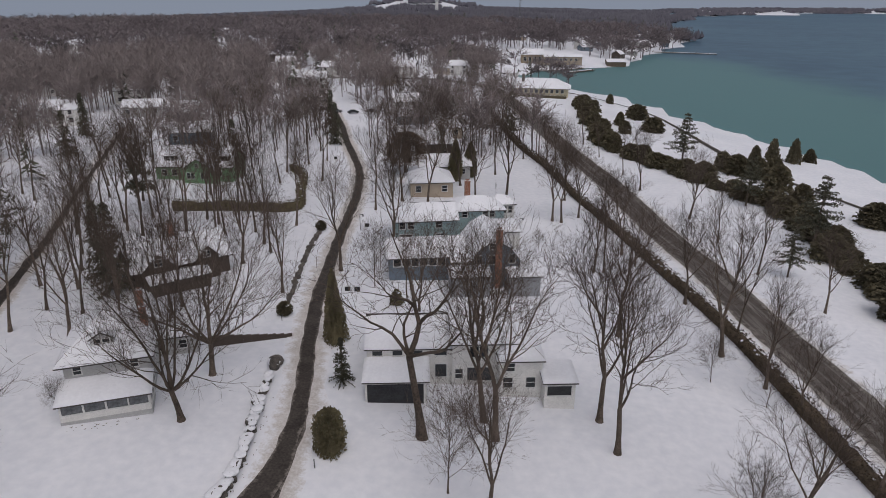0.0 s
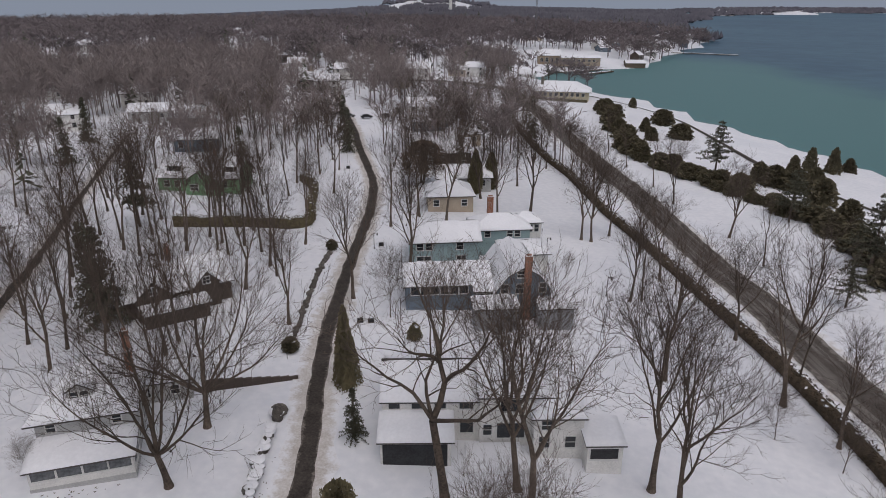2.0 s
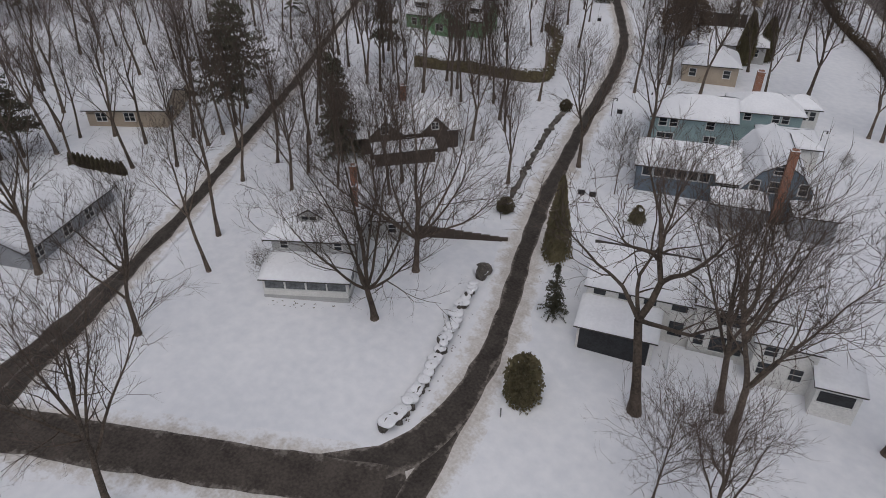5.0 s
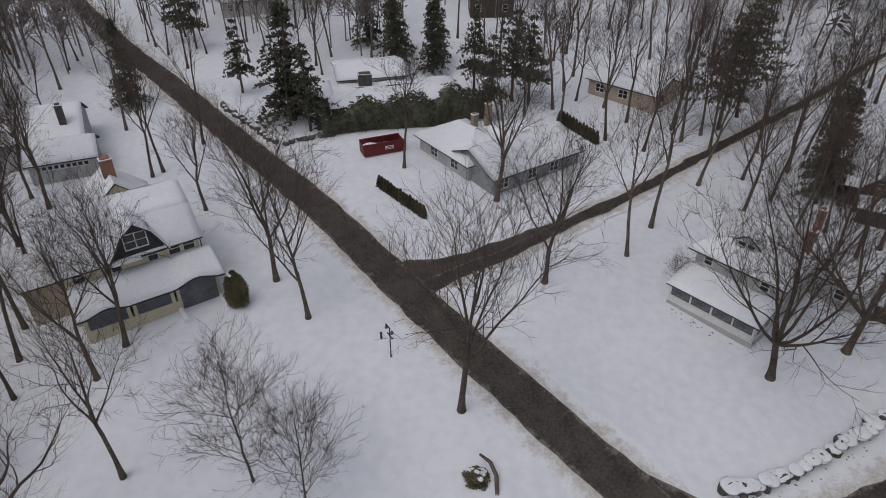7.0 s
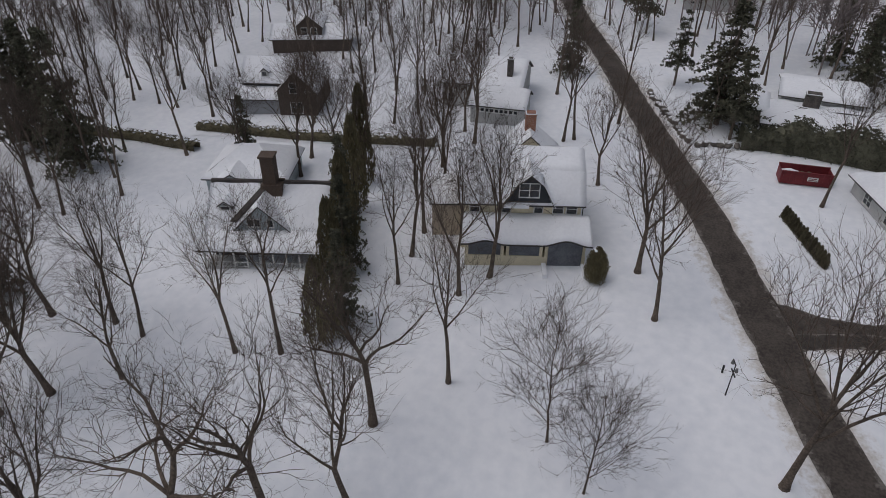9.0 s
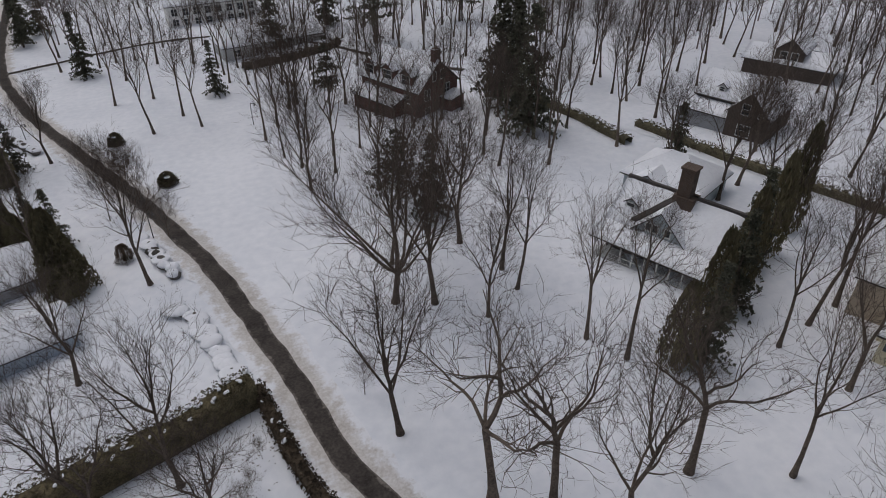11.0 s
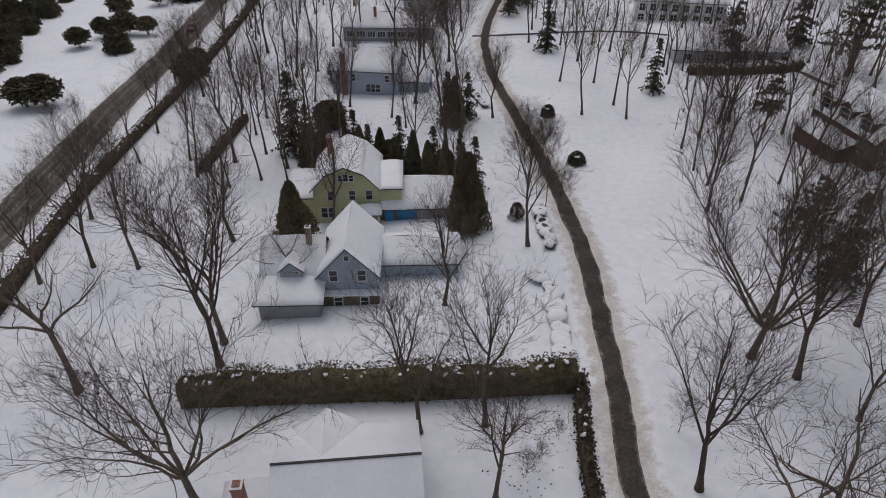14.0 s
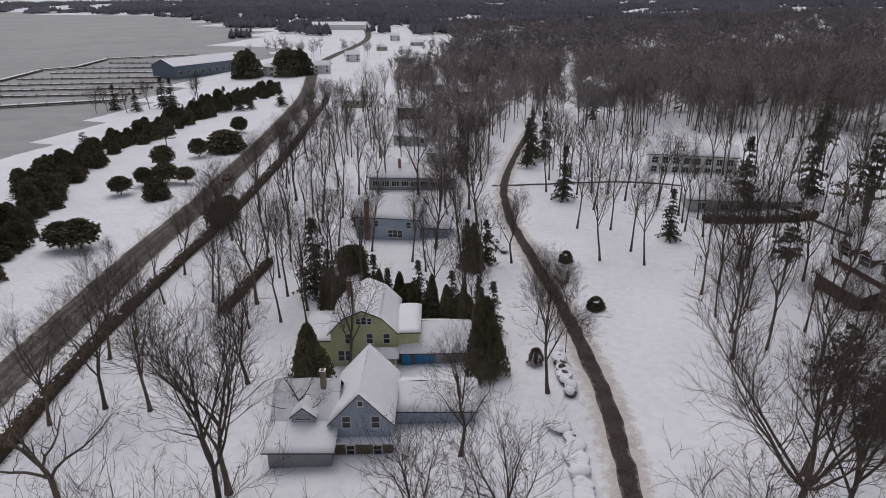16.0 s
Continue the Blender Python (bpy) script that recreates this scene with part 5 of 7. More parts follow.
wing(H, 4.0, 8.5, 12.0, 15.0, 3.2, "hip", 1.6, TAN, "x", 0.5)
H = house_at("brown_bungalow", -57.2, 80.6, 48, "dark brown bungalow with twin gables and snowy roof")
wing(H, 0, 2.6, 15.0, 11.0, 3.2, "gable", 3.0, BROWN, "x", 0.6, -1.2, [("f", 7.0, 1.0, 1.3, 1.2, 2), ("r", 2.0, 1.0, 1.2, 1.2)])
wing(H, 1.2, 1.0, 5.8, 6.6, 3.7, "gable", 2.3, BROWN, "y", 0.45, -1.2, [("f", 1.7, 3.9, 1.1, 1.1, 2)])
wing(H, 9.4, 1.4, 13.0, 6.6, 3.7, "gable", 2.0, BROWN, "y", 0.45, -1.2, [("f", 1.2, 3.7, 1.0, 1.0, 2)])
wing(H, 1.6, -1.6, 10.4, 1.0, 2.1, "shed", 0.5, BROWN, "x", 0.4, -1.2, snow=0.12)
chimney(H, 7.6, 8.4, 4.5, 8.2, 0.8, 0.7)
H = house_at("flat_house", -98.6, 19.5, 92, "low spreading house with deep snow on shallow roofs", category="house")
wing(H, 0, 0, 21.0, 9.5, 2.3, "hip", 0.8, TAUPE, "x", 0.7, -1.2, [("f", 2.0 + 4.2 * i, 0.9, 2.2, 1.2, 2, False) for i in range(4)], snow=0.4)
wing(H, 2.0, 9.5, 13.5, 19.0, 3.5, "gable", 1.0, PALE_GREY, "x", 0.6, -1.2, [("f", 8.0, 1.2, 1.2, 1.2)], snow=0.45)
wing(H, -4.5, 4.0, 0, 11.0, 2.5, "shed", 0.4, TAUPE, "x", 0.4, -1.2, snow=0.4)
chimney(H, 6.0, 6.6, 2.8, 5.0, 2.2, 1.3, STONE)
H = house_at("green_house", -93.0, 136.0, 10, "green and dark shingled house with wide front gable")
wing(H, 0, 2.5, 19.0, 12.0, 3.4, "gable", 3.6, GREEN, "x", 0.6, -1.2, [("f", 1.5, 0.9, 1.2, 1.4), ("f", 4.0, 0.9, 1.2, 1.4), ("f", 15.0, 0.9, 1.2, 1.4)])
wing(H, 7.5, 0, 15.5, 6.0, 3.0, "gable", 2.7, GREEN, "y", 0.5, -1.2, [("f", 1.2, 0.8, 1.8, 1.4, 2), ("f", 4.6, 0.8, 1.8, 1.4, 2), ("f", 3.5, 3.6, 0.7, 0.8)])
dormer(H, 3.6, 3.4, 4.0, 3.0, 3.0, 1.6, DARK, n=2, roof="shed", rise=0.3)
dormer(H, 17.0, 3.4, 4.0, 2.6, 3.0, 1.6, BROWN, n=1, roof="shed", rise=0.3)
chimney(H, 12.0, 8.0, 5.5, 8.4)

# the house whose roof lies under the camera
H = house_at("metal_roof_house", 21.2, -6.3, 199, "white house with pale grey metal roof and brick chimney")
PALE_METAL = material("pale_metal_roof", (0.80, 0.81, 0.84), 0.6, (0.72, 0.73, 0.77), 0.5, 6.0, 0.05, None, 0.2)
wing(H, 0, 0, 10.8, 10.0, 3.8, "gable", 2.2, WHITE, "x", 0.3, -1.2, [("b", 1.5, 1.0, 1.0, 1.4), ("b", 8.0, 1.0, 1.0, 1.4)], eave=PALE_METAL, bare=True)
wing(H, 0.8, 5.2, 6.2, 10.4, 3.6, "gable", 1.9, WHITE, "y", 0.3)
slab(H, "ridge_cap", -0.3, 4.9, 5.98, 11.1, 5.1, 6.08, SHINGLE)
slab(H, "rake", -0.42, -0.3, 3.2, -0.31, 0.1, 3.75, SHINGLE)
wing(H, -4.0, 1.5, -0.05, 6.0, 2.5, "shed", 0.6, WHITE, "x", 0.3)
chimney(H, -2.4, 3.2, 2.0, 6.2, 0.8, 0.8)

# the houses further south
H = house_at("blue_grey_house", 56.1, -104.6, 186, "long pale blue-grey house with brick chimney behind trees")
wing(H, 0, 0, 13.5, 10.0, 5.2, "gable", 3.0, PALE_BLUE, "x", 0.4, -1.2, [("f", 0.8, 3.0, 0.9, 1.3), ("f", 7.0, 0.8, 3.0, 1.6, 3), ("f", 11.0, 3.0, 0.9, 1.3), ("f", 4.0, 3.0, 0.9, 1.3)])
wing(H, 13.5, 2.0, 19.5, 8.0, 2.8, "gable", 1.6, PALE_BLUE, "x", 0.4)
chimney(H, 2.6, -0.4, -1.0, 8.6, 0.9, 0.7)
H = house_at("grey_bay_house", 67.8, -141.1, 191, "grey house with white window rows and snowy roof")
wing(H, 0, 0, 23.0, 9.0, 3.8, "gable", 2.4, GREY, "x", 0.5, -1.2, [("f", 1.0 + 2.6 * i, 1.2, 1.9, 1.4, 3, False) for i in range(8)])
wing(H, 1.0, 4.0, 9.0, 13.0, 5.2, "hip", 2.2, GREY, "x", 0.5)
chimney(H, 8.0, 3.0, 4.0, 7.8)
H = house_at("tan_hip_house", -12.5, -134.0, 187, "low pale house with hipped snow roof and hedge in front")
wing(H, 0, 0, 11.0, 9.0, 3.3, "hip", 3.2, PALE_GREY, "x", 0.6, -1.2, [("f", 2.0, 0.8, 1.5, 1.4, 2), ("f", 7.0, 0.8, 1.5, 1.4, 2)])
wing(H, 10.0, 1.5, 24.0, 10.0, 2.9, "gable", 2.0, PALE_GREY, "x", 0.5, -1.2, [("f", 2.0, 0.8, 1.5, 1.4, 2), ("f", 8.0, 0.8, 1.5, 1.4, 2)])
H = house_at("white_window_house", -4.1, -170.0, 182, "white house with rows of tall dark windows in the wood")
wing(H, 0, 0, 23.0, 9.0, 5.4, "gable", 2.2, WHITE, "x", 0.5, -1.2, [("f", 1.0 + 2.8 * i, 2.8, 1.4, 1.7, 2) for i in range(8)] + [("f", 1.0 + 2.8 * i, 0.4, 1.4, 1.5, 2) for i in range(8)])
H = house_at("teal_gabled_house", 25.1, -283.5, 180, "pale teal gabled house standing in the wood")
wing(H, 0, 0, 9.0, 9.0, 8.0, "gable", 4.5, TEAL, "y", 0.4, -1.2, [("f", 1.5, 4.6, 1.2, 1.8), ("f", 6.0, 4.6, 1.2, 1.8), ("f", 3.8, 8.4, 1.2, 1.6)])
wing(H, 9.0, 2.0, 16.0, 10.0, 7.0, "gable", 3.0, TEAL, "x", 0.4)
H = house_at("back_garage", -86.2, -26.6, 101, "pale garage with row of small windows and brick chimney")
wing(H, 4.0, -0.5, 12.5, 6.0, 3.2, "gable", 1.8, PALE_GREY, "x", 0.4, -1.2, [("f", 0.9 + 0.75 * i, 2.1, 0.5, 0.5, 1, False) for i in range(9)])
wing(H, -2.0, 5.0, 11.0, 16.0, 4.4, "gable", 2.8, PALE_GREY, "x", 0.4, -1.2, [("f", 1.0, 1.0, 1.0, 1.4), ("l", 3.0, 1.0, 1.0, 1.4)])
chimney(H, 8.8, 7.0, 4.5, 8.2, 0.9, 0.9, STONE)
H = house_at("back_wood_house", -100.6, -72.4, 118, "dark weathered house half hidden in the back wood")
wing(H, 0, 0, 15.5, 8.0, 3.0, "gable", 1.8, BROWN, "x", 0.5)
wing(H, 5.0, 0.5, 10.0, 8.5, 5.2, "gable", 2.2, BROWN, "y", 0.4, -1.2, [("f", 1.0, 3.4, 1.1, 1.5), ("f", 2.9, 3.4, 1.1, 1.5)])


# ---- hedges and walls ----
snow_lumps = []
for n in range(4):
    bm = bmesh.new()
    bmesh.ops.create_icosphere(bm, subdivisions=1, radius=1)
    for v in bm.verts:
        v.co *= 1 + 0.3 * noise.noise(v.co * 1.2 + Vector((n * 5, 0, 0)))
    snow_lumps.append(mesh_of(bm, SNOW, "snow_lump", True))


def hedge(name, points, width, height, mat, label, seed=0, density=34, snow=0.5, size=0.32, ragged=0.25, lobe=0.0):
    """A hedge along a line: a dark core, ragged leaf clumps and lumps of snow on top. lobe: the spacing of its single bushes, where they show."""
    rng = random.Random(seed)
    run = 0.0
    top = empty(name, pose(0, 0, 0), label, "hedge", "hedges")
    line = smooth_line(points, 1.0)
    places, cv, cf = [], [], []
    for i in range(len(line)):
        p = line[i]
        d = (line[min(i + 1, len(line) - 1)] - line[max(i - 1, 0)]).normalized()
        n = Vector((-d.y, d.x))
        z = land_z(p.x, p.y)
        hh = height * (1 + ragged * noise.noise((p.x * 0.3, p.y * 0.3, seed)))
        ww = width * (1 + ragged * 0.6 * noise.noise((p.x * 0.25, p.y * 0.25, seed + 9)))
        for s, k in ((-0.42, 0.0), (-0.44, 0.8), (-0.25, 0.94), (0.25, 0.94), (0.44, 0.8), (0.42, 0.0)):
            q = p + n * s * ww
            cv.append((q.x, q.y, z - 0.1 + k * hh))
        if i == len(line) - 1:
            break
        for k in range(5):
            cf.append((i * 6 + k, i * 6 + k + 1, i * 6 + k + 7, i * 6 + k + 6))
        for _ in range(density):
            s = rng.uniform(-1, 1)
            f = rng.random()
            swell = abs(math.sin(math.pi * (run + f) / lobe)) ** 0.6 if lobe else 1.0
            along = p + d * f * (line[i + 1] - p).length
            if rng.random() < 0.62:
                side = math.copysign(1, s)
                q = along + n * side * ww * rng.uniform(0.42, 0.52) * (0.8 + 0.24 * swell)
                places.append((Vector((q.x, q.y, z + hh * rng.uniform(0.02, 1.0))), Vector((n.x * side, n.y * side, 0.5))))
            else:
                q = along + n * s * ww * 0.5
                places.append((Vector((q.x, q.y, z + hh * rng.uniform(0.9, 1.04) * (0.93 + 0.07 * swell))), Vector((0.3 * s * n.x, 0.3 * s * n.y, 1))))
        if rng.random() < snow:
            for _ in range(rng.randint(1, 2)):
                q = p + n * rng.uniform(-0.4, 0.4) * ww + d * rng.uniform(-0.5, 0.5)
                lump = new("snow_lump", snow_lumps[rng.randrange(4)])
                lump.parent = top
                lump.matrix_local = pose(q.x, q.y, z + hh * 0.98, 0, 0, rng.uniform(0, 180)) @ Matrix.Diagonal((rng.uniform(0.12, 0.42), rng.uniform(0.1, 0.28), rng.uniform(0.06, 0.16), 1))
        run += (line[i + 1] - p).length
    c = len(cv)
    vs, fs = leaf_cards(rng, places, size)
    tri = [(a, b, e) for a, b, e, _ in cf] + [(a, e, g) for a, _, e, g in cf]
    new("foliage", from_arrays("foliage", cv + vs, tri + [tuple(k + c for k in f) for f in fs], mat)).parent = top
    return top


hedge("tall_hedge", [(37.9, -20.4), (25, -23.7), (12, -27.0), (1.4, -29.9)], 2.3, 3.3, BROWN_HEDGE, "tall clipped brown-green hedge dotted with snow", 1, 190, 1.9, 0.25, 0.25, 1.15)
hedge("low_hedge", [(0.9, -30.5), (0.2, -24), (-0.9, -18), (-3.6, -8), (-6, 2)], 1.1, 1.5, BARE_HEDGE, "low clipped hedge along the lane", 2, 70, 0.35)
hedge("roadside_hedge", [(52, 28), (46, 46), (38.6, 71.5), (34.6, 86.4), (30.3, 100), (24, 116.5), (15.4, 139.5), (8.3, 156.6), (-1, 184.5), (-11, 209), (-22, 245), (-34, 285)], 1.8, 1.5, BARE_HEDGE, "long brown roadside hedge patched with snow", 3, 40, 0.35)
hedge("roadside_hedge", [(60, -4), (67.7, -28), (72.8, -41), (78.5, -58), (84, -79), (90, -103), (99.8, -139), (115, -188), (129, -229), (150, -290)], 1.8, 1.6, BARE_HEDGE, "long brown roadside hedge patched with snow", 4, 40, 0.25)
hedge("garden_hedge", [(-76, 118.5), (-64, 122.6), (-51.9, 126.7), (-55.5, 138), (-60, 150), (-66, 157)], 1.7, 2.0, BROWN_HEDGE, "square garden hedge of the green house with snow", 5, 40, 0.7)
hedge("garden_hedge", [(-58.9, -79.8), (-61.1, -69), (-61.4, -63.3), (-62, -57)], 1.6, 1.3, YEW, "dark hedge with snow along the back road", 6, 40, 1.0)
hedge("garden_hedge", [(-67.7, -62), (-69.5, -53), (-71.8, -42), (-77, -24)], 1.6, 1.2, YEW, "dark hedge with snow along the back road", 7, 40, 1.0)
hedge("cedar_hedge", [(-94.0, 16.8), (-95.2, 22), (-95.0, 29), (-94.6, 36), (-95.6, 44)], 3.6, 4.3, NEEDLE, "tall dark overgrown cedar hedge behind the yard", 8, 150, 0.5, 0.42, 0.6, 2.6)
hedge("garden_hedge", [(63.5, -66), (65.5, -76), (67.5, -88)], 1.6, 1.5, BARE_HEDGE, "clipped brown hedge between the trees", 9, 40, 0.2)
hedge("garden_hedge", [(-15, -126.6), (-24, -127.6), (-33, -129.5), (-38, -132.5)], 2.0, 1.6, BARE_HEDGE, "dark hedge in front of the tan house", 10, 40, 0.5)


def stone_wall(points, height, step, label, seed, width=0.7, cap=True, cover=1.0):
    """A line of boulders, each with its own cap of snow."""
    rng = random.Random(seed)
    top = empty("stone_wall", pose(0, 0, 0), label, "wall", "stone walls")
    stones = []
    for n in range(5):
        bm = bmesh.new()
        bmesh.ops.create_icosphere(bm, subdivisions=2, radius=1)
        for v in bm.verts:
            v.co *= 1 + 0.28 * noise.noise(v.co * 1.3 + Vector((n * 7, 0, 0)))
        stones.append(mesh_of(bm, STONE, "stone", True))
    caps = []
    for n in range(3):
        bm = bmesh.new()
        bmesh.ops.create_icosphere(bm, subdivisions=2, radius=1)
        for v in bm.verts:
            v.co *= 1 + 0.2 * noise.noise(v.co * 1.1 + Vector((0, n * 7, 0)))
            v.co.z = max(v.co.z, -0.15)
        caps.append(mesh_of(bm, ROOF_SNOW, "snow_cap", True))
    for p in smooth_line(points, step):
        x, y = p.x + rng.uniform(-0.2, 0.2), p.y + rng.uniform(-0.2, 0.2)
        h = height * rng.uniform(0.65, 1.1)
        s = new("stone", stones[rng.randrange(5)])
        s.parent = top
        s.location, s.rotation_euler, s.scale = (x, y, land_z(x, y) + h * 0.35), (0, 0, rng.uniform(0, 6)), (step * rng.uniform(0.5, 0.75), width * rng.uniform(0.45, 0.65), h * rng.uniform(0.58, 0.74))
        if cap and rng.random() < (0.8 if cover < 1.3 else 1.0):
            c = new("snow_cap", caps[rng.randrange(3)])
            c.parent = top
            r = cover * rng.uniform(0.34, 0.66)
            c.location, c.rotation_euler = (x + rng.uniform(-0.2, 0.2), y + rng.uniform(-0.2, 0.2), land_z(x, y) + h * (0.84 if cover < 1.3 else 0.6)), (0, 0, rng.uniform(0, 6))
            c.scale = (r, r * rng.uniform(0.7, 1.1), (0.2 if cover < 1.3 else 0.42) * rng.uniform(0.7, 1.3))


stone_wall([(-24.2, 44.0), (-23.9, 46.8), (-24.9, 52.6), (-27.4, 61.1), (-28.4, 65.2)], 1.15, 0.5, "dark boulder wall capped with thick snow", 1, 1.1, True, 1.25)
stone_wall([(-28.8, 67.6), (-28.9, 68.2)], 1.6, 1.2, "single large boulder with a cap of snow", 12, 1.3, True, 1.6)
stone_wall([(-34.2, 83.5), (-36.8, 92.7), (-39.9, 105.7), (-41.6, 115)], 0.8, 0.9, "low dark field-stone wall beside the lane", 2, 0.6, False)
stone_wall([(6.3, -54.2), (7.0, -57), (8.2, -60.7), (9.4, -64.4)], 1.2, 1.2, "snow-covered stones bordering the lane", 3, 1.2, True, 2.1)
stone_wall([(28.9, -110.9), (26, -106), (23.6, -102.2)], 1.3, 1.4, "snow-covered stones by the drive", 4, 1.4, True, 2.1)
stone_wall([(-108.1, 1.2), (-101.6, 4.7), (-92.2, 10.1), (-92.5, 13.5), (-93.5, 17.5)], 1.0, 1.0, "field-stone wall topped with snow by the road", 5, 0.8)

# a low snowed-over hedge; boulders with big caps are put in for it
stone_wall([(2.9, -34.5), (4.2, -40.8), (5.4, -45.5), (7.1, -47)], 0.9, 0.8, "low hedge under thick snow, shaped from capped boulders", 14, 1.3, True, 2.2)
H = empty("timber_wall", pose(-39.3, 70.0, land_z(-36, 72), 0, 0, 31), "low dark timber retaining wall running to the lane", "wall")
for n in range(4):
    for k in range(10):
        high = (1.75 - 0.16 * k) * (n + 1) / 4
        slab(H, "timber", k * 1.1, -0.14 - 0.01 * n, high - 0.42, k * 1.1 + 1.095, 0.14 - 0.01 * n, high, BROWN)
slab(H, "snow_cap", 0.1, -0.1, 1.6, 1.0, 0.12, 1.85, ROOF_SNOW)


# ---- shrubs and evergreens of the gardens ----
for x, y, w, h in ((-35.5, -16.0, 3.0, 9.5), (-42.5, -19.2, 2.8, 11.0), (-49.5, -22.2, 2.8, 12.0), (-57.0, -25.5, 2.8, 12.5), (-63.0, -28.0, 2.8, 13.5)):
    shrub(x, y, w, h, "brown_column", "tall column-shaped cedar with winter-browned foliage in a row", "cedar_tree", x)
for x, y, h, k in ((-38.2, -15.2, 12, 1), (-46.0, -20.0, 12.5, 1), (-53.0, -24.6, 13, 0)):
    evergreen(x, y, h, k, 33 * x)
for x, y, w, h, key in ((-23.6, 76.2, 3.4, 10.5, "cone"), (39.2, -49.3, 5.8, 9.0, "cone"), (17.7, -57.3, 5.8, 10.8, "cone"), (-23.0, 161.6, 3.2, 10.5, "column"), (-20.0, 167, 3.2, 9.0, "column"),
                        (24, -70, 5.0, 5, "wild"), (33, -71, 5.4, 5.5, "wild"), (41, -71, 5.2, 5, "wild"), (47, -73, 5.0, 5, "wild"),
                        (21, -69, 3.2, 6.5, "cone"), (23.5, -68.5, 3.0, 7.5, "cone"), (26.4, -69.4, 3.2, 6.8, "cone"), (29, -70.5, 3.0, 7.8, "cone"), (31.6, -69, 3.2, 7.0, "cone"), (34.4, -71, 3.4, 7.6, "cone"), (37.4, -70, 3.2, 8.2, "cone"), (40.4, -71.6, 3.2, 7.2, "cone"), (43.6, -70.4, 3.2, 8.0, "cone"), (46.4, -72, 3.2, 7.4, "cone"),
                        (27.5, -92, 4.4, 9, "cone")):
    shrub(x, y, w, h, key, "brown-green cedar standing in snow", "cedar_tree", 30 * x)
shrub(-16.0, 54.3, 3.0, 4.9, "box", "broad clipped yew dusted with snow by the lane", "yew", 20)
shrub(-55.3, 6.0, 2.3, 4.2, "column", "dark oval yew beside the canvas porch", "yew")
shrub(-36.8, 164.4, 12.5, 11.0, "withered", "dense brown-leaved crown on bare stems", "beech_tree", 10, 3.0)
shrub(-33.6, 81.4, 2.2, 2.0, "ball", "round dark bush with snow at the wall end", "bush")
shrub(-41.9, 116.6, 1.8, 1.8, "ball", "round dark bush with snow at the wall end", "bush")
shrub(4.7, -79.6, 2.6, 2.0, "dome", "dark bush clump half covered with snow", "bush")
shrub(11.3, -98.9, 2.4, 2.2, "dome", "dark bush clump half covered with snow", "bush")
shrub(-29.3, 25.6, 2.0, 0.9, "wild", "low brown bush half buried in snow by the road", "bush")
log_v, log_f = [], []
tube(log_v, log_f, [Vector(q) for q in ((-30.9, 26.2, land_z(-31, 26) + 0.95), (-30.1, 26.9, land_z(-30, 27) + 0.75), (-29.0, 27.1, land_z(-29, 27) + 0.5), (-27.6, 26.8, land_z(-27.6, 26.8) + 0.1))], [0.10, 0.16, 0.18, 0.16], 8)
tagged(new("fallen_branch", from_arrays("fallen_branch", log_v, log_f, BARK, True)), "dark bent branch leaning on a bush in snow", "branch")
shrub(-18.5, 89.5, 1.9, 2.6, "column", "small upright evergreen with snow by the house", "bush")
shrub(11.5, -61.0, 2.4, 2.4, "withered", "small rusty brown shrub by the cedar", "shrub")
shrub(57, -112, 5, 5, "box", "broad dark clipped yew before the house", "yew")
shrub(50, -88, 5.5, 4.5, "box", "broad dark clipped yew between the trees", "yew")
shrub(60, -118, 2.2, 4.4, "column", "narrow dark evergreen by the hedge", "bush")
for x, y, h, k in ((-140, -6, 15, 2), (-146, -9.5, 15, 2), (-93, 44, 14, 2), (-112, -14, 15, 1), (-7.6, -114.4, 11, 1), (-25.6, -97.5, 13, 2), (30, -180, 16, 0), (26.5, -184, 15, 1), (-50.8, -187, 20, 2), (-82, 116, 16, 2), (-24, -138, 17, 1), (19, -68, 9, 1), (22, -72, 8, 0), (26, -71, 9, 1), (29, -68.5, 8, 2), (32, -73, 9.5, 1), (36, -70, 9, 0), (39.5, -73, 10, 1), (44, -71, 9, 2), (48, -74, 10, 1), (16, -140, 14, 1), (30, -172, 15, 0), (47, -160, 14, 1), (-62, -92, 16, 0), (-40, -150, 18, 1),
                   (-66, 190, 13, 1), (-72, 202, 15, 0), (-84, 160, 12, 1), (-30, 178, 10, 0), (-46, 262, 14, 1), (-128, 150, 13, 1), (-140, 172, 14, 0), (-96, 226, 14, 1)):
    evergreen(x, y, h, k, 41 * h + x, "dark evergreen standing among bare trees")
small = random.Random(3)
for n in range(15):
    k = n / 14
    shrub(-76.2 + 8.8 * k, 23.8 + 4.5 * k, 0.8, 1.5 + 0.25 * small.random(), "far_cone", "small arborvitae in a planted row", "arborvitae", n * 50)
for n in range(12):
    k = n / 11
    shrub(-90.5 + 8.7 * k, 54.9 + 2.6 * k, 0.9, 1.7 + 0.25 * small.random(), "far_cone", "small arborvitae in a planted row", "arborvitae", n * 50)
band = random.Random(11)
thicket = []
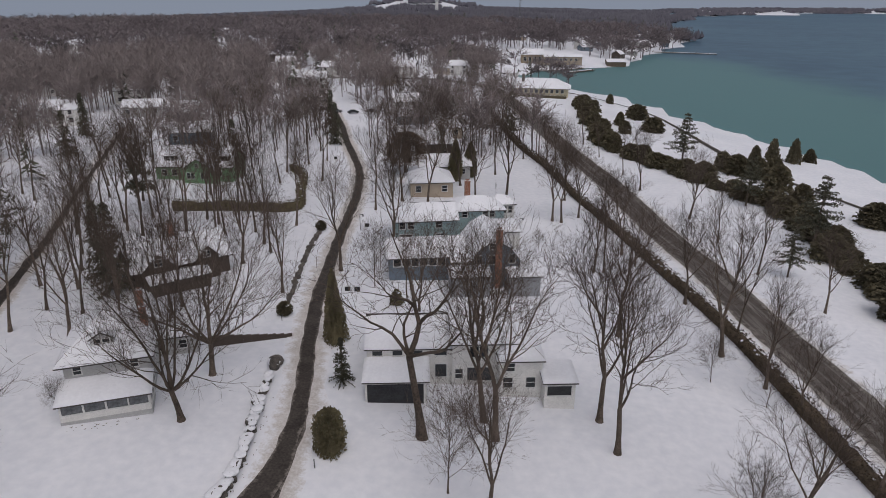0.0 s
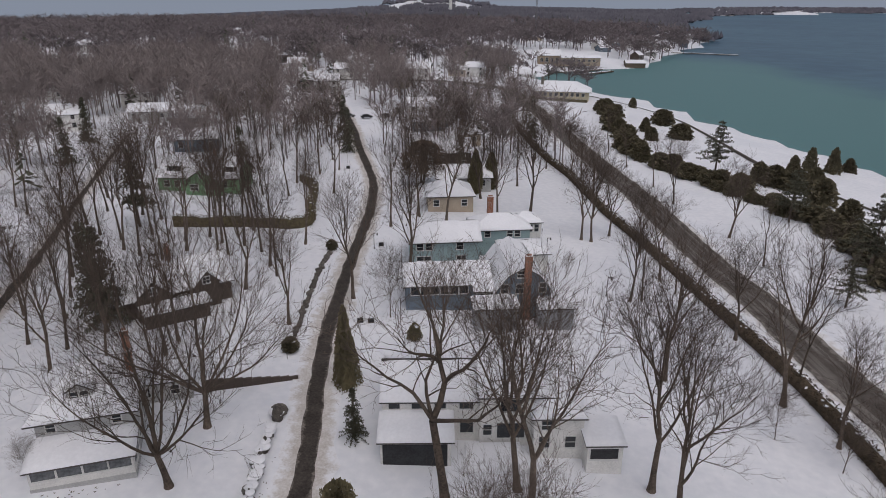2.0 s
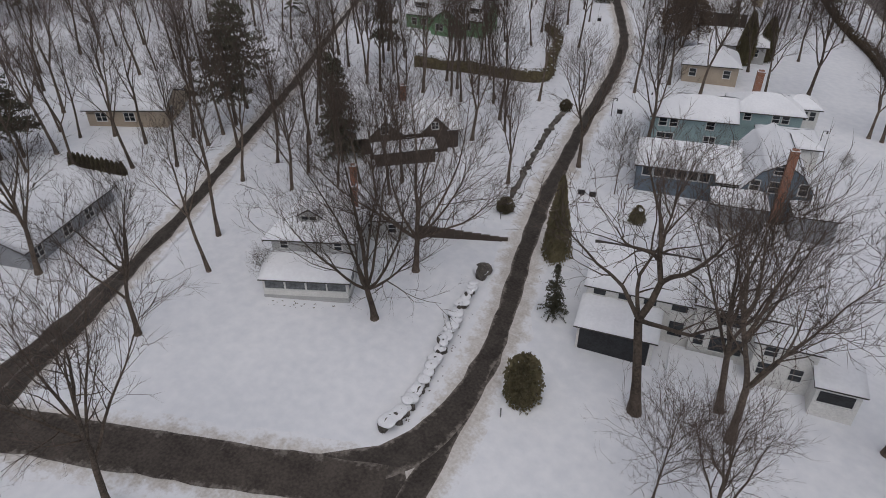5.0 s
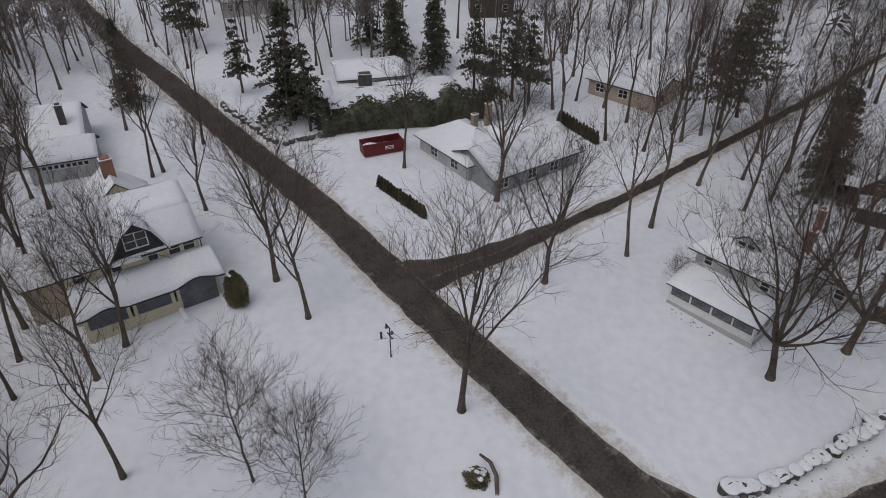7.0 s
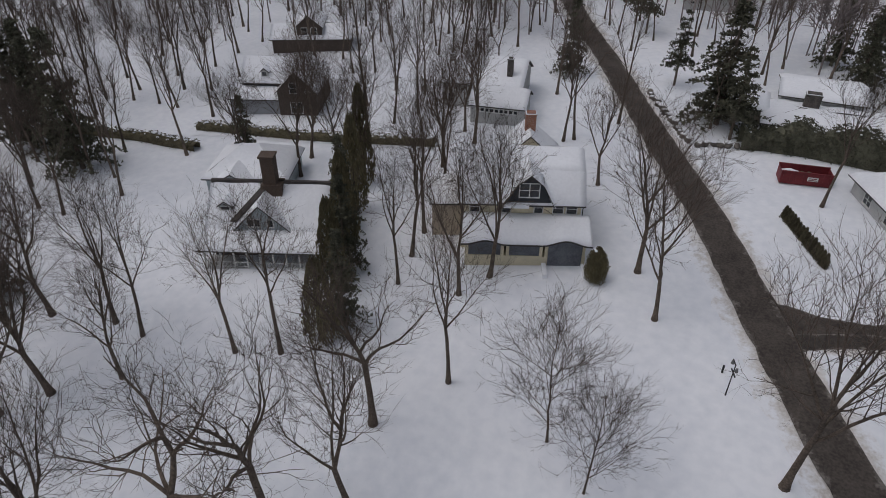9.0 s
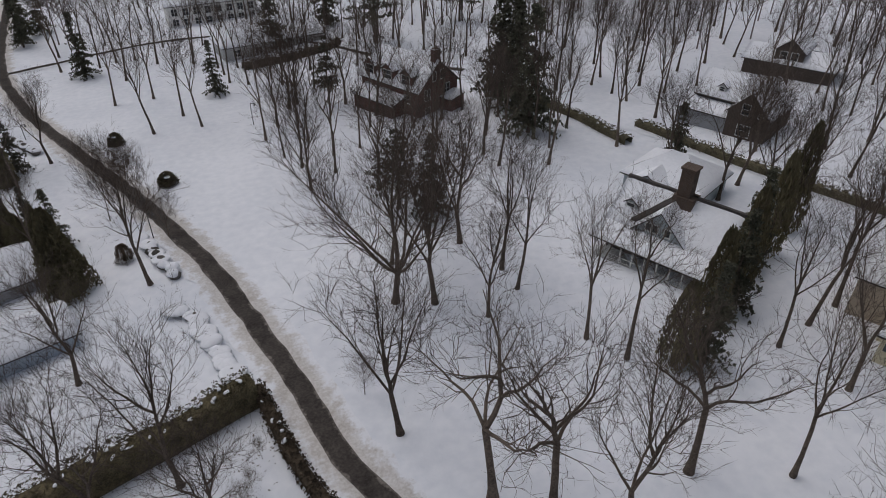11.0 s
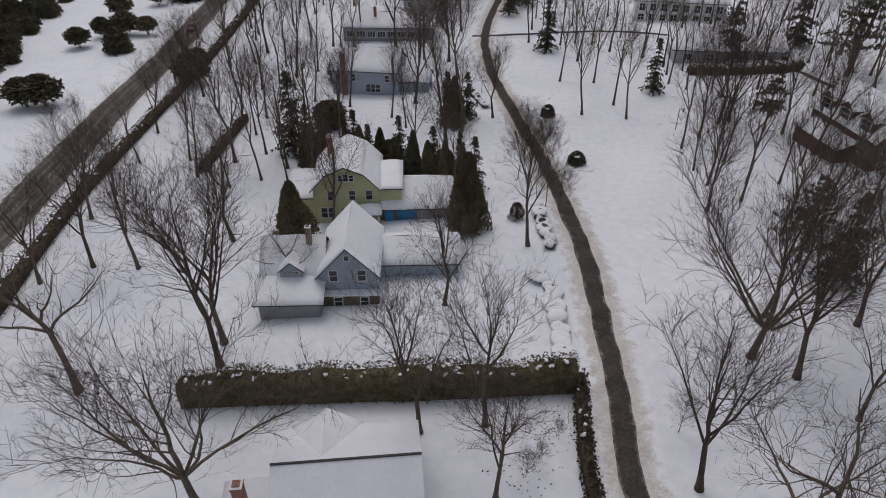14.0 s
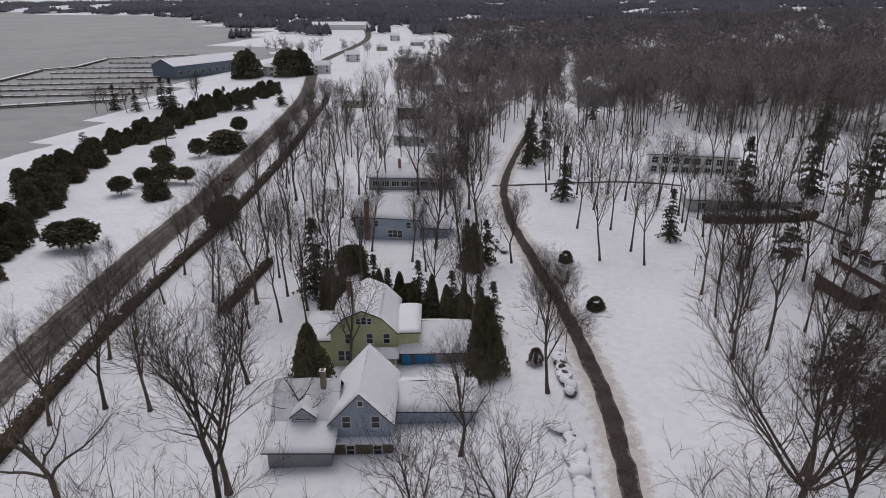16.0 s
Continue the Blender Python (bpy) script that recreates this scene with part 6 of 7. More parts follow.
for p in smooth_line([(8.5, 318), (10, 288), (18, 221), (33, 197), (48, 178), (58.5, 157), (60, 130), (62, 110), (72, 80), (86, 45), (98, 10), (110, -30), (121, -62), (132, -84), (146, -104), (164, -134), (176, -166), (180, -193), (190, -241), (194, -309)], 4.2):
    south, away = p.y < -60, math.hypot(p.x, p.y) > 178
    for k in range(4 if south else 2):
        w = band.uniform(2.6, 5.2) * (1.1 if south else 1.25)
        x, y, h = p.x + band.uniform(-3, 3) * (2.6 if south else 0.8), p.y + band.uniform(-2.5, 2.5), w * (band.uniform(0.6, 1.25) if south else band.uniform(0.45, 0.8))
        key, a = band.choice(("wild", "cone", "wild", "cone") if south else ("wild", "dome", "wild")), band.uniform(0, 360)
        if away:
            thicket.append((x, y, w, h, "far_" + key, a))
        else:
            shrub(x, y, w, h, key, "dark evergreen shrub in the shore thicket", "shrub", a)
    if south and band.random() < 0.5:
        evergreen(p.x + band.uniform(-6, 6), p.y, band.uniform(4.0, 7.0), band.choice((0, 1, 3)), band.uniform(0, 360), "small ragged evergreen in the shore thicket", 1.5)
V, F, n = [], [], 0
for x, y, w, h, key, a in thicket:
    me = shrub_kinds[key]
    v = np.empty(len(me.vertices) * 3, np.float32)
    f = np.empty(len(me.loops), np.int32)
    me.vertices.foreach_get("co", v)
    me.loops.foreach_get("vertex_index", f)
    v, c, q = v.reshape(-1, 3), math.cos(a), math.sin(a)
    V.append(np.c_[(v[:, 0] * c - v[:, 1] * q) * w + x, (v[:, 0] * q + v[:, 1] * c) * w + y, v[:, 2] * h + land_z(x, y) - 0.06])
    F.append(f.reshape(-1, 3) + n)
    n += len(v)
tagged(new("shore_thicket", from_arrays("shore_thicket", np.concatenate(V), np.concatenate(F), YEW)), "ragged dark evergreen thicket running along the shore", "thicket", kind="stuff")
for x, y, w, h in ((30.2, 282.6, 7.5, 5.2), (34.3, 256, 7.5, 4.6), (23.8, 247.8, 4, 4), (49.6, 202, 4, 5), (57.3, 196, 6, 5.5), (53, 199, 6, 5), (64.8, 205, 4.5, 4.5), (60.3, 183.5, 6.2, 6.2), (62.7, 170.3, 5, 5), (20.5, 325, 3, 4), (120.7, -122.5, 5.8, 4.9), (135, -176.6, 11, 6.4), (76, 160, 7, 5), (84, 152, 6, 4)):
    shrub(x, y, w, h, "dome", "clipped dome-shaped evergreen on the snowy lawn", "topiary", x * 9)
for x, y, h in ((70, 228.4, 6.5), (77.6, 231.7, 7), (84.7, 238.7, 4), (22.6, 263.8, 4.5), (60.0, 209, 6)):
    shrub(x, y, 4.2, h, "cone", "bushy evergreen near the shore", "shrub", x * 9)
for x, y, w, h in ((111.9, -87.1, 6.6, 5.8), (115.5, -86, 6, 5.4), (133, -123.6, 5.2, 4.6), (128.2, -136.2, 6.2, 5.4), (122.5, -137.4, 4.6, 4.4), (139.2, -167.2, 5, 5.6), (148.3, -206.7, 5.4, 5.6), (89.1, -104.9, 6.4, 5.8), (142.3, -153.3, 6, 6), (133, -133, 4.4, 4.8),
                   (92, -112, 5, 5), (60.5, 108, 6.5, 5)):
    shrub(x, y, w, h, "ball", "round-headed evergreen on short stems", "topiary", x * 7, 1.3)


# ---- lamps, posts, containers, vehicles ----
def lamp_post(x, y, h, turn=0):
    t = empty("lamp_post", pose(x, y, land_z(x, y), 0, 0, turn), "slim dark lamp post with side lantern in snow", "lamp post", "lamp posts")
    vs, fs = [], []
    tube(vs, fs, [Vector((0, 0, -0.2)), Vector((0, 0, 0.6)), Vector((0, 0, h))], [0.075, 0.06, 0.045], 8)
    new("pole", from_arrays("pole", vs, fs, BLACK_METAL, True)).parent = t
    bm = bmesh.new()
    box(bm, -0.04, -0.04, h - 0.1, 0.75, 0.04, h - 0.02)
    part("arm", bm, BLACK_METAL, t)
    bm = bmesh.new()
    bmesh.ops.create_cone(bm, segments=8, radius1=0.17, radius2=0.1, depth=0.36, cap_ends=True, matrix=pose(0.66, 0, h - 0.3))
    part("lantern", bm, METAL, t, "hanging lantern head")
    return t


for x, y, h, a in ((-11.2, -95.9, 3.9, 160), (8.1, 112.4, 3.5, 20), (7.9, -64.7, 3.8, 200), (25.2, -106.5, 3.8, 200), (-34.6, 119.5, 3.2, 30), (-24.4, 78.0, 3.4, 30), (-3.0, 128, 3.2, 30)):
    lamp_post(x, y, h, a)
P = lamp_post(-44.1, 20.8, 3.7, 200)
tagged(P, "leaning dark post with twin lanterns and crossbar by the road", "lamp post")
bm = bmesh.new()
box(bm, -0.55, -0.05, 2.7, 0.5, 0.05, 2.8)
part("crossbar", bm, BLACK_METAL, P)
bm = bmesh.new()
bmesh.ops.create_cone(bm, segments=8, radius1=0.17, radius2=0.1, depth=0.36, cap_ends=True, matrix=pose(-0.45, 0, 3.45))
part("lantern", bm, METAL, P)
t = empty("marker_post", pose(-46.8, 20.2, land_z(-46.8, 20.2)), "short dark marker post standing in the snow", "post")
slab(t, "post", -0.09, -0.09, -0.2, 0.09, 0.09, 0.85, BLACK_METAL)
t = empty("marker_post", pose(-16.6, 51.4, land_z(-16.6, 51.4)), "thin grey marker stake by the yew", "post")
slab(t, "post", -0.05, -0.05, -0.2, 0.05, 0.05, 1.1, METAL)
t = empty("marker_post", pose(-33.2, 79.5, land_z(-33.2, 79.5)), "thin grey marker stake by the bush", "post")
slab(t, "post", -0.04, -0.04, -0.2, 0.04, 0.04, 1.0, METAL)

D = empty("dumpster", pose(-84.6, 22.7, land_z(-84.6, 22.7), 0, 0, 101), "open red steel roll-off dumpster with snowy rubble", "dumpster")
for args in ((0, 0, 0.2, 6.2, 0.1, 1.9), (0, 2.3, 0.2, 6.2, 2.4, 1.9), (0, 0.1, 0.2, 0.1, 2.3, 1.7), (6.1, 0.1, 0.2, 6.2, 2.3, 1.9)):
    slab(D, "side", *args, RED_STEEL)
slab(D, "floor", 0.1, 0.1, 0.2, 6.1, 2.3, 0.35, RED_STEEL)
slab(D, "rail", -0.06, -0.06, 1.9, 6.26, 0.12, 2.02, RED_STEEL)
slab(D, "rail", -0.06, 2.28, 1.9, 6.26, 2.46, 2.02, RED_STEEL)
for n in range(8):
    slab(D, "rib", 0.3 + n * 0.79, -0.08, 0.25, 0.4 + n * 0.79, 0.0, 1.9, RED_STEEL)
slab(D, "sign", 3.2, -0.12, 0.9, 4.5, -0.085, 1.45, TRIM, "white plate with unreadable writing")
for n, (u, w) in enumerate(((3.3, 1.1), (3.4, 0.9))):
    slab(D, "bar", u, -0.135, 1.0 + 0.22 * n, u + w, -0.124, 1.1 + 0.22 * n, RED_STEEL)
for k in (0.8, 5.0):
    slab(D, "skid", k, 0.3, 0.0, k + 0.3, 2.1, 0.2, BLACK_METAL)
bm = bmesh.new()
rr = random.Random(5)
for n in range(14):
    bmesh.ops.create_icosphere(bm, subdivisions=1, radius=1, matrix=pose(rr.uniform(0.5, 5.7), rr.uniform(0.4, 2.0), rr.uniform(0.7, 1.3), 0, 0, rr.uniform(0, 90)) @ Matrix.Diagonal((rr.uniform(0.3, 0.8), rr.uniform(0.2, 0.5), rr.uniform(0.15, 0.4), 1)))
part("rubble", bm, WOOD, D, "heaped building rubble", True)
bm = bmesh.new()
for n in range(5):
    bmesh.ops.create_icosphere(bm, subdivisions=2, radius=1, matrix=pose(rr.uniform(0.6, 5.5), rr.uniform(0.5, 1.9), rr.uniform(1.2, 1.45)) @ Matrix.Diagonal((rr.uniform(0.5, 0.9), rr.uniform(0.3, 0.5), 0.16, 1)))
part("snow_cap", bm, ROOF_SNOW, D, "", True)


def car(x, y, turn, paint, label, snowy, group="parked cars", tall=False):
    c = empty("car", pose(x, y, land_z(x, y) + 0.2, 0, 0, turn), label, "car", group)
    prof = [(-2.2, 0.35), (-2.25, 0.75), (-2.1, 0.95), (-1.6, 1.02), (-0.95, 1.45), (0.45, 1.48), (1.15, 1.02), (2.0, 0.9), (2.2, 0.7), (2.2, 0.35)]
    if tall:
        prof = [(-2.3, 0.4), (-2.35, 1.0), (-2.25, 1.75), (0.3, 1.8), (1.1, 1.15), (2.1, 1.05), (2.3, 0.8), (2.3, 0.4)]
    bm = bmesh.new()
    rows = []
    for s, k in ((-0.86, 1.0), (-0.8, 1.03), (0.8, 1.03), (0.86, 1.0)):
        rows.append([bm.verts.new((u * (0.985 if abs(s) > 0.82 else 1), s * (0.86 if v > 1.2 else 1.0), v * (k if v > 0.5 else 1))) for u, v in prof])
    n = len(prof)
    for a, b in zip(rows, rows[1:]):
        for i in range(n):
            bm.faces.new((a[i], a[(i + 1) % n], b[(i + 1) % n], b[i]))
    bm.faces.new(rows[0][::-1])
    bm.faces.new(rows[-1])
    bmesh.ops.recalc_face_normals(bm, faces=bm.faces)
    body = part("body", bm, paint, c)
    for s in (-1, 1):
        bm = bmesh.new()
        z1 = 1.68 if tall else 1.4
        vs = [bm.verts.new((u, s * (0.80 if v > 1.2 else 0.875), v)) for u, v in ((-1.4, 1.05), (0.95, 1.05), (0.42, z1), (-0.9, z1))]
        bm.faces.new(vs if s > 0 else vs[::-1])
        ret = bmesh.ops.extrude_face_region(bm, geom=bm.faces[:])
        for v in ret["geom"]:
            if isinstance(v, bmesh.types.BMVert):
                v.co.y += s * 0.02
        part("side_window", bm, GLASS, c)
        for u in (-1.4, 1.4):
            bm = bmesh.new()
            bmesh.ops.create_cone(bm, segments=18, radius1=0.33, radius2=0.33, depth=0.22, cap_ends=True, matrix=pose(u, s * 0.76, 0.33, 90))
            w = part("wheel", bm, RUBBER, c)
            bm = bmesh.new()
            bmesh.ops.create_cone(bm, segments=12, radius1=0.2, radius2=0.2, depth=0.02, cap_ends=True, matrix=pose(u, s * 0.88, 0.33, 90))
            part("rim", bm, METAL, w)
    if snowy:
        bm = bmesh.new()
        for (u, z, a, b, h) in ((-0.25, 1.5, 0.85, 0.66, 0.18), (1.6, 0.98, 0.55, 0.7, 0.13), (-1.8, 1.0, 0.36, 0.7, 0.13)):
            bmesh.ops.create_icosphere(bm, subdivisions=2, radius=1, matrix=pose(u, 0, z + (0.3 if tall else 0)) @ Matrix.Diagonal((a, b, h, 1)))
        part("snow_cap", bm, ROOF_SNOW, c, "thick snow on the car", True)
    return c


DARK_PAINT = material("dark_car_paint", (0.03, 0.032, 0.036), 0.3, (0.02, 0.021, 0.024), 1.0, 5.0, 0, None, 0.5)
GREY_PAINT = material("grey_car_paint", (0.16, 0.16, 0.17), 0.3, (0.12, 0.12, 0.13), 1.0, 5.0, 0, None, 0.5)
car(112.5, -142.6, 108, CAR_RED, "dark red car driving on the shore road", False, "", True)
for x, y, a, m in ((-90.5, 243.8, 20, DARK_PAINT), (-85.5, 241.5, 30, GREY_PAINT), (-79, 242.5, 25, DARK_PAINT), (-73, 247, 15, GREY_PAINT), (-98, 262, 20, DARK_PAINT), (-105, 268, 30, GREY_PAINT)):
    car(x, y, a, m, "parked car thickly covered with snow", True)
for x, y in ((-59.7, 172.1), (-33.9, 121.6), (-27.5, 92.0), (-26.0, 92.4)):
    t = empty("utility_box", pose(x, y, land_z(x, y), 0, 0, 20), "small dark utility box with a cap of snow", "utility box", "utility boxes")
    slab(t, "box", -0.45, -0.35, -0.1, 0.45, 0.35, 0.75, BLACK_METAL)
    slab(t, "snow_cap", -0.42, -0.32, 0.75, 0.42, 0.32, 0.92, ROOF_SNOW)


def litter(x0, y0, x1, y1, wide, count, label, seed):
    """Dead leaves and twigs lying on the snow along a strip."""
    rng = random.Random(seed)
    vs, fs = [], []
    for _ in range(count):
        k, o = rng.random(), rng.gauss(0, wide)
        n = Vector((y1 - y0, x0 - x1, 0)).normalized()
        x, y = x0 + (x1 - x0) * k + n.x * o, y0 + (y1 - y0) * k + n.y * o
        z, a, r = land_z(x, y) + 0.03, rng.uniform(0, 6.28), rng.uniform(0.04, 0.11)
        c = len(vs)
        for j in range(4):
            q = a + j * 1.57
            vs.append((x + r * math.cos(q) * (1.6 if j % 2 else 0.8), y + r * math.sin(q) * (1.6 if j % 2 else 0.8), z + (0.05 if j % 2 else 0.0)))
        fs += [(c, c + 1, c + 2), (c, c + 2, c + 3)]
    tagged(new("leaf_litter", from_arrays("leaf_litter", vs, fs, BARK)), label, "litter", kind="stuff")


litter(1.0, -27.0, 6.0, -17.0, 1.6, 120, "brown dead leaves scattered on snow by the hedge", 5)
litter(-44.8, 50.0, -38.3, 53.9, 0.3, 26, "dark leaves and debris on snow along the porch", 6)
litter(-22.6, 45.5, -26.8, 64.0, 0.5, 30, "dark debris on snow beside the boulder wall", 7)


# ---- woods ----
ROADS = [np.array([tuple(p) for p in smooth_line(r, 4)]) for r in (LANE, CROSS, SIDE, MAIN, BACK, DRIVE)]
HOUSES = np.array([tuple((o.matrix_world @ Vector((u, v, 0)))[:2]) for u, v in ((3, 4), (10, 5), (6, 11)) for o in scene.collection.objects if o.get("category") == "house"] + [(-104, 37), (-112, 27)])
STANDING = [(r[0], r[1]) for g in (CORNER, NORTH, WEST, SOUTHWEST, SOUTHWOOD, SOUTH, SOUTHEAST) for r in g]


def clear_of(x, y, road=4.5, house=7.5, tree=4.0):
    for r in ROADS:
        if np.min(np.hypot(r[:, 0] - x, r[:, 1] - y)) < road:
            return False
    if len(HOUSES) and np.min(np.hypot(HOUSES[:, 0] - x, HOUSES[:, 1] - y)) < house:
        return False
    return all((a - x) ** 2 + (b - y) ** 2 > tree * tree for a, b in STANDING)


wood = random.Random(21)


def grove(x0, x1, y0, y1, count, h0, h1, style="f", inside=None, gap=4.0):
    """Scatter single bare trees over an area, clear of roads and houses."""
    made = 0
    for _ in range(count * 6):
        if made >= count:
            break
        x, y = wood.uniform(x0, x1), wood.uniform(y0, y1)
        if inside and not inside(x, y) or inside_lake(x, y) or not clear_of(x, y, tree=gap):
            continue
        STANDING.append((x, y))
        plant(x, y, wood.uniform(h0, h1), style)
        made += 1


grove(-135, -62, -140, -30, 76, 13, 18, "t")                                   # back wood
grove(-62, -8, -118, -62, 30, 11, 16)
grove(-98, -54, -48, -8, 9, 13, 17, "m")
grove(-150, -88, -70, 14, 36, 13, 18)
grove(-45, -5, -165, -112, 22, 13, 18)
grove(-85, -32, -165, -100, 30, 14, 19)
grove(-46, -12, -98, -62, 8, 13, 17, "m", gap=5.0)
grove(-16, 22, -175, -140, 12, 14, 18)
grove(20, 66, -112, -62, 22, 12, 16, "t", gap=5.0)
grove(-135, -85, 46, 125, 40, 15, 20)
grove(-160, -118, 10, 60, 12, 13, 18)                                     # beyond the side road
grove(-85, -46, 58, 122, 34, 14, 19, "t")
grove(-110, -28, 125, 230, 44, 13, 18, "t")                                    # round the green house
grove(-55, 0, 150, 330, 20, 12, 17, inside=lambda x, y: x < 5 - (y - 150) * 0.22 and x > -60 - (y - 150) * 0.2)
grove(30, 140, -330, -60, 84, 14, 19, inside=lambda x, y: x > 26 - (y + 100) * 0.05 and x < 70 - (y + 50) * 0.28)   # between lane and shore road
grove(-75, 10, -260, -130, 46, 15, 20)
for pts, gap in (([(41, 62), (31, 92), (24, 108), (13, 136), (0, 176), (-14, 214), (-28, 262), (-42, 305)], 9.0), ([(63, -22), (72, -50), (80, -80), (94, -130), (112, -190), (140, -270)], 10.0), ([(50, 108), (38, 134), (26, 170), (8, 222)], 17.0)):
    for p in smooth_line(pts, gap):
        x, y = p.x + wood.uniform(-2.5, 2.5), p.y + wood.uniform(-3, 3)
        if clear_of(x, y, 4.0, 6.0, 5.0):
            STANDING.append((x, y))
            plant(x, y, wood.uniform(11, 16), wood.choice("mmf"))
for x, y, h, st in ((31, 55, 15, "m"), (36.5, 49, 13, "m"), (25, 50, 11, "m"), (2.0, 49, 15, "m"), (-2.5, 51.5, 12, "y"), (42, 40, 12, "m")):
    plant(x, y, h, st)
# low garden brush
for x, y, h in ((-47.5, 52.5, 4.5), (-2.5, 72, 6), (1.5, 119.5, 4), (4.5, -18.5, 3.5), (3.6, -20.5, 2.5), (2.2, -23.0, 2.5), (-8, -26, 5), (13.2, -84, 8), (15.5, -88, 7), (10.2, -75, 9), (9.0, -78, 8), (13, -72.5, 9), (6, -64, 7), (27, 80, 7), (33, 76, 7),  (100, -76, 6), (97, -79, 6)):
    plant(x, y, h, "y")


# trees by the marina
for x, y, h, k in ((242.4, -235.2, 11, "m"), (240.6, -240.4, 12, "m"), (227.9, -238.5, 12, "m"), (240.2, -245.4, 13, "e"), (225.6, -242.2, 11, "e"), (223.9, -249.1, 13, "m"), (219.3, -253.5, 15, "e"), (217.4, -257.4, 14, "e"), (215.9, -275.8, 13, "m"), (242.0, -365.9, 15, "d"), (220.2, -379.7, 15, "d"), (215.7, -386.9, 14, "d"), (164.3, -268.7, 12, "e"), (181.8, -248.7, 12, "e"), (177.0, -252.9, 11, "e"), (173.7, -256.8, 10, "e"), (204.2, -256.9, 12, "m")):
    if inside_lake(x, y):
        continue
    if k == "m":
        plant(x, y, h, "m")
    elif k == "e":
        evergreen(x, y, h, 1, x * 7, "dark conifer near the marina shore", 1.2)
    else:
        shrub(x, y, h * 1.1, h, "dome", "large rounded dark evergreen by the shore road", "evergreen_tree", x)


def sketch_trees(seed, count, limbs=20, sprigs=10, width=0.05):
    """Light leafless trees, 10 m high, for the far woods: a list of (corners, triangles)."""
    rng = random.Random(seed)
    out = []
    for _ in range(count):
        vs, fs = [], []
        tube(vs, fs, [Vector((0, 0, -0.3)), Vector((rng.uniform(-0.2, 0.2), 0, 5)), Vector((0, rng.uniform(-0.3, 0.3), 9))], [0.12, 0.08, 0.03], 3)
        fs = [t for a, b, c, d in fs for t in ((a, b, c), (a, c, d))]
        for _ in range(limbs):
            a, z = rng.uniform(0, 6.28), rng.uniform(3, 7.8)
            tilt = rng.uniform(0.35, 1.05)
            d = Vector((math.cos(a) * math.sin(tilt), math.sin(a) * math.sin(tilt), math.cos(tilt)))
            path = bough(rng, Vector((0, 0, z)), d, rng.uniform(1.8, 4.2), 2, 0.08, 0.12)
            sprig(vs, fs, path, 0.045, rng)
            for _ in range(sprigs):
                p = path[0].lerp(path[-1], rng.uniform(0.3, 1))
                sprig(vs, fs, [p, p + around(rng, d, rng.uniform(0.3, 0.9)) * rng.uniform(0.8, 2.4)], width, rng)
        out.append((np.array(vs), np.array(fs)))
    return out


def sketch_pines(seed, count):
    rng = random.Random(seed)
    out = []
    for _ in range(count):
        vs, fs = [], []
        for i in range(26):
            k = i / 26
            a = rng.uniform(0, 6.28)
            r = 2.1 * (1 - k) ** 0.8 + 0.2
            p = Vector((0, 0, 1.2 + 8.8 * k))
            q = p + Vector((math.cos(a) * r, math.sin(a) * r, -0.25 * r))
            s = Vector((-math.sin(a), math.cos(a), 0)) * r * 0.45
            c = len(vs)
            vs += [tuple(p + Vector((0, 0, 0.5))), tuple(q - s), tuple(q + s)]
            fs.append((c, c + 1, c + 2))
        out.append((np.array(vs), np.array(fs)))
    return out


def forest(name, label, kinds, mat, spots):
    """One joined object of many far trees. spots: x, y, height, width factor."""
    V, F, n = [], [], 0
    rng = random.Random(len(spots))
    for x, y, h, w in spots:
        v, f = kinds[rng.randrange(len(kinds))]
        a = rng.uniform(0, 6.28)
        c, s = math.cos(a), math.sin(a)
        k = h / 10
        q = np.c_[(v[:, 0] * c - v[:, 1] * s) * k * w + x, (v[:, 0] * s + v[:, 1] * c) * k * w + y, v[:, 2] * k + land_z(x, y)]
        V.append(q)
        F.append(f + n)
        n += len(v)
    ob = new(name, from_arrays(name, np.concatenate(V), np.concatenate(F), mat))
    return tagged(ob, label, "wood", kind="stuff")


OPEN = np.array([(-70, 250, 22), (-30, 332, 30), (0, 300, 26), (-20, 560, 60), (230, -330, 90), (210, -250, 60), (300, -420, 60), (410, -860, 50), (180, -420, 26), (45, 600, 25),
                 (-140, 200, 16), (-122, 186, 14), (-146, 168, 15), (-120, 160, 12), (-252, 330, 20), (-320, 470, 26), (-92, 228, 16), (-92, 350, 16), (-118, 352, 16), (-76, 376, 15), (-140, 305, 14), (-55, 300, 24), (-60, 225, 16), (-95, 385, 20),
                 (24, -282, 16), (-18, -158, 16), (-10, -146, 12), (20, -200, 18), (190, -480, 40), (150, -440, 24), (128, -360, 16), (88, -240, 14)])


# white cottages in small clearings of the far woods
clearing = random.Random(29)
CLEARINGS = []
while len(CLEARINGS) < 30:
    r, a = clearing.uniform(300, 980), radians(clearing.uniform(4, 62))
    x, y = -r * math.sin(a), r * math.cos(a)
    if not inside_lake(x, y) and clear_of(x, y, 14, 16, 0.1):
        CLEARINGS.append((x, y, clearing.uniform(-20, 60), clearing.choice((0, 0, 1, 2))))
        OPEN = np.vstack([OPEN, (x, y, 13), (x * 0.95, y * 0.95, 13), (x * 0.91, y * 0.91, 9)])


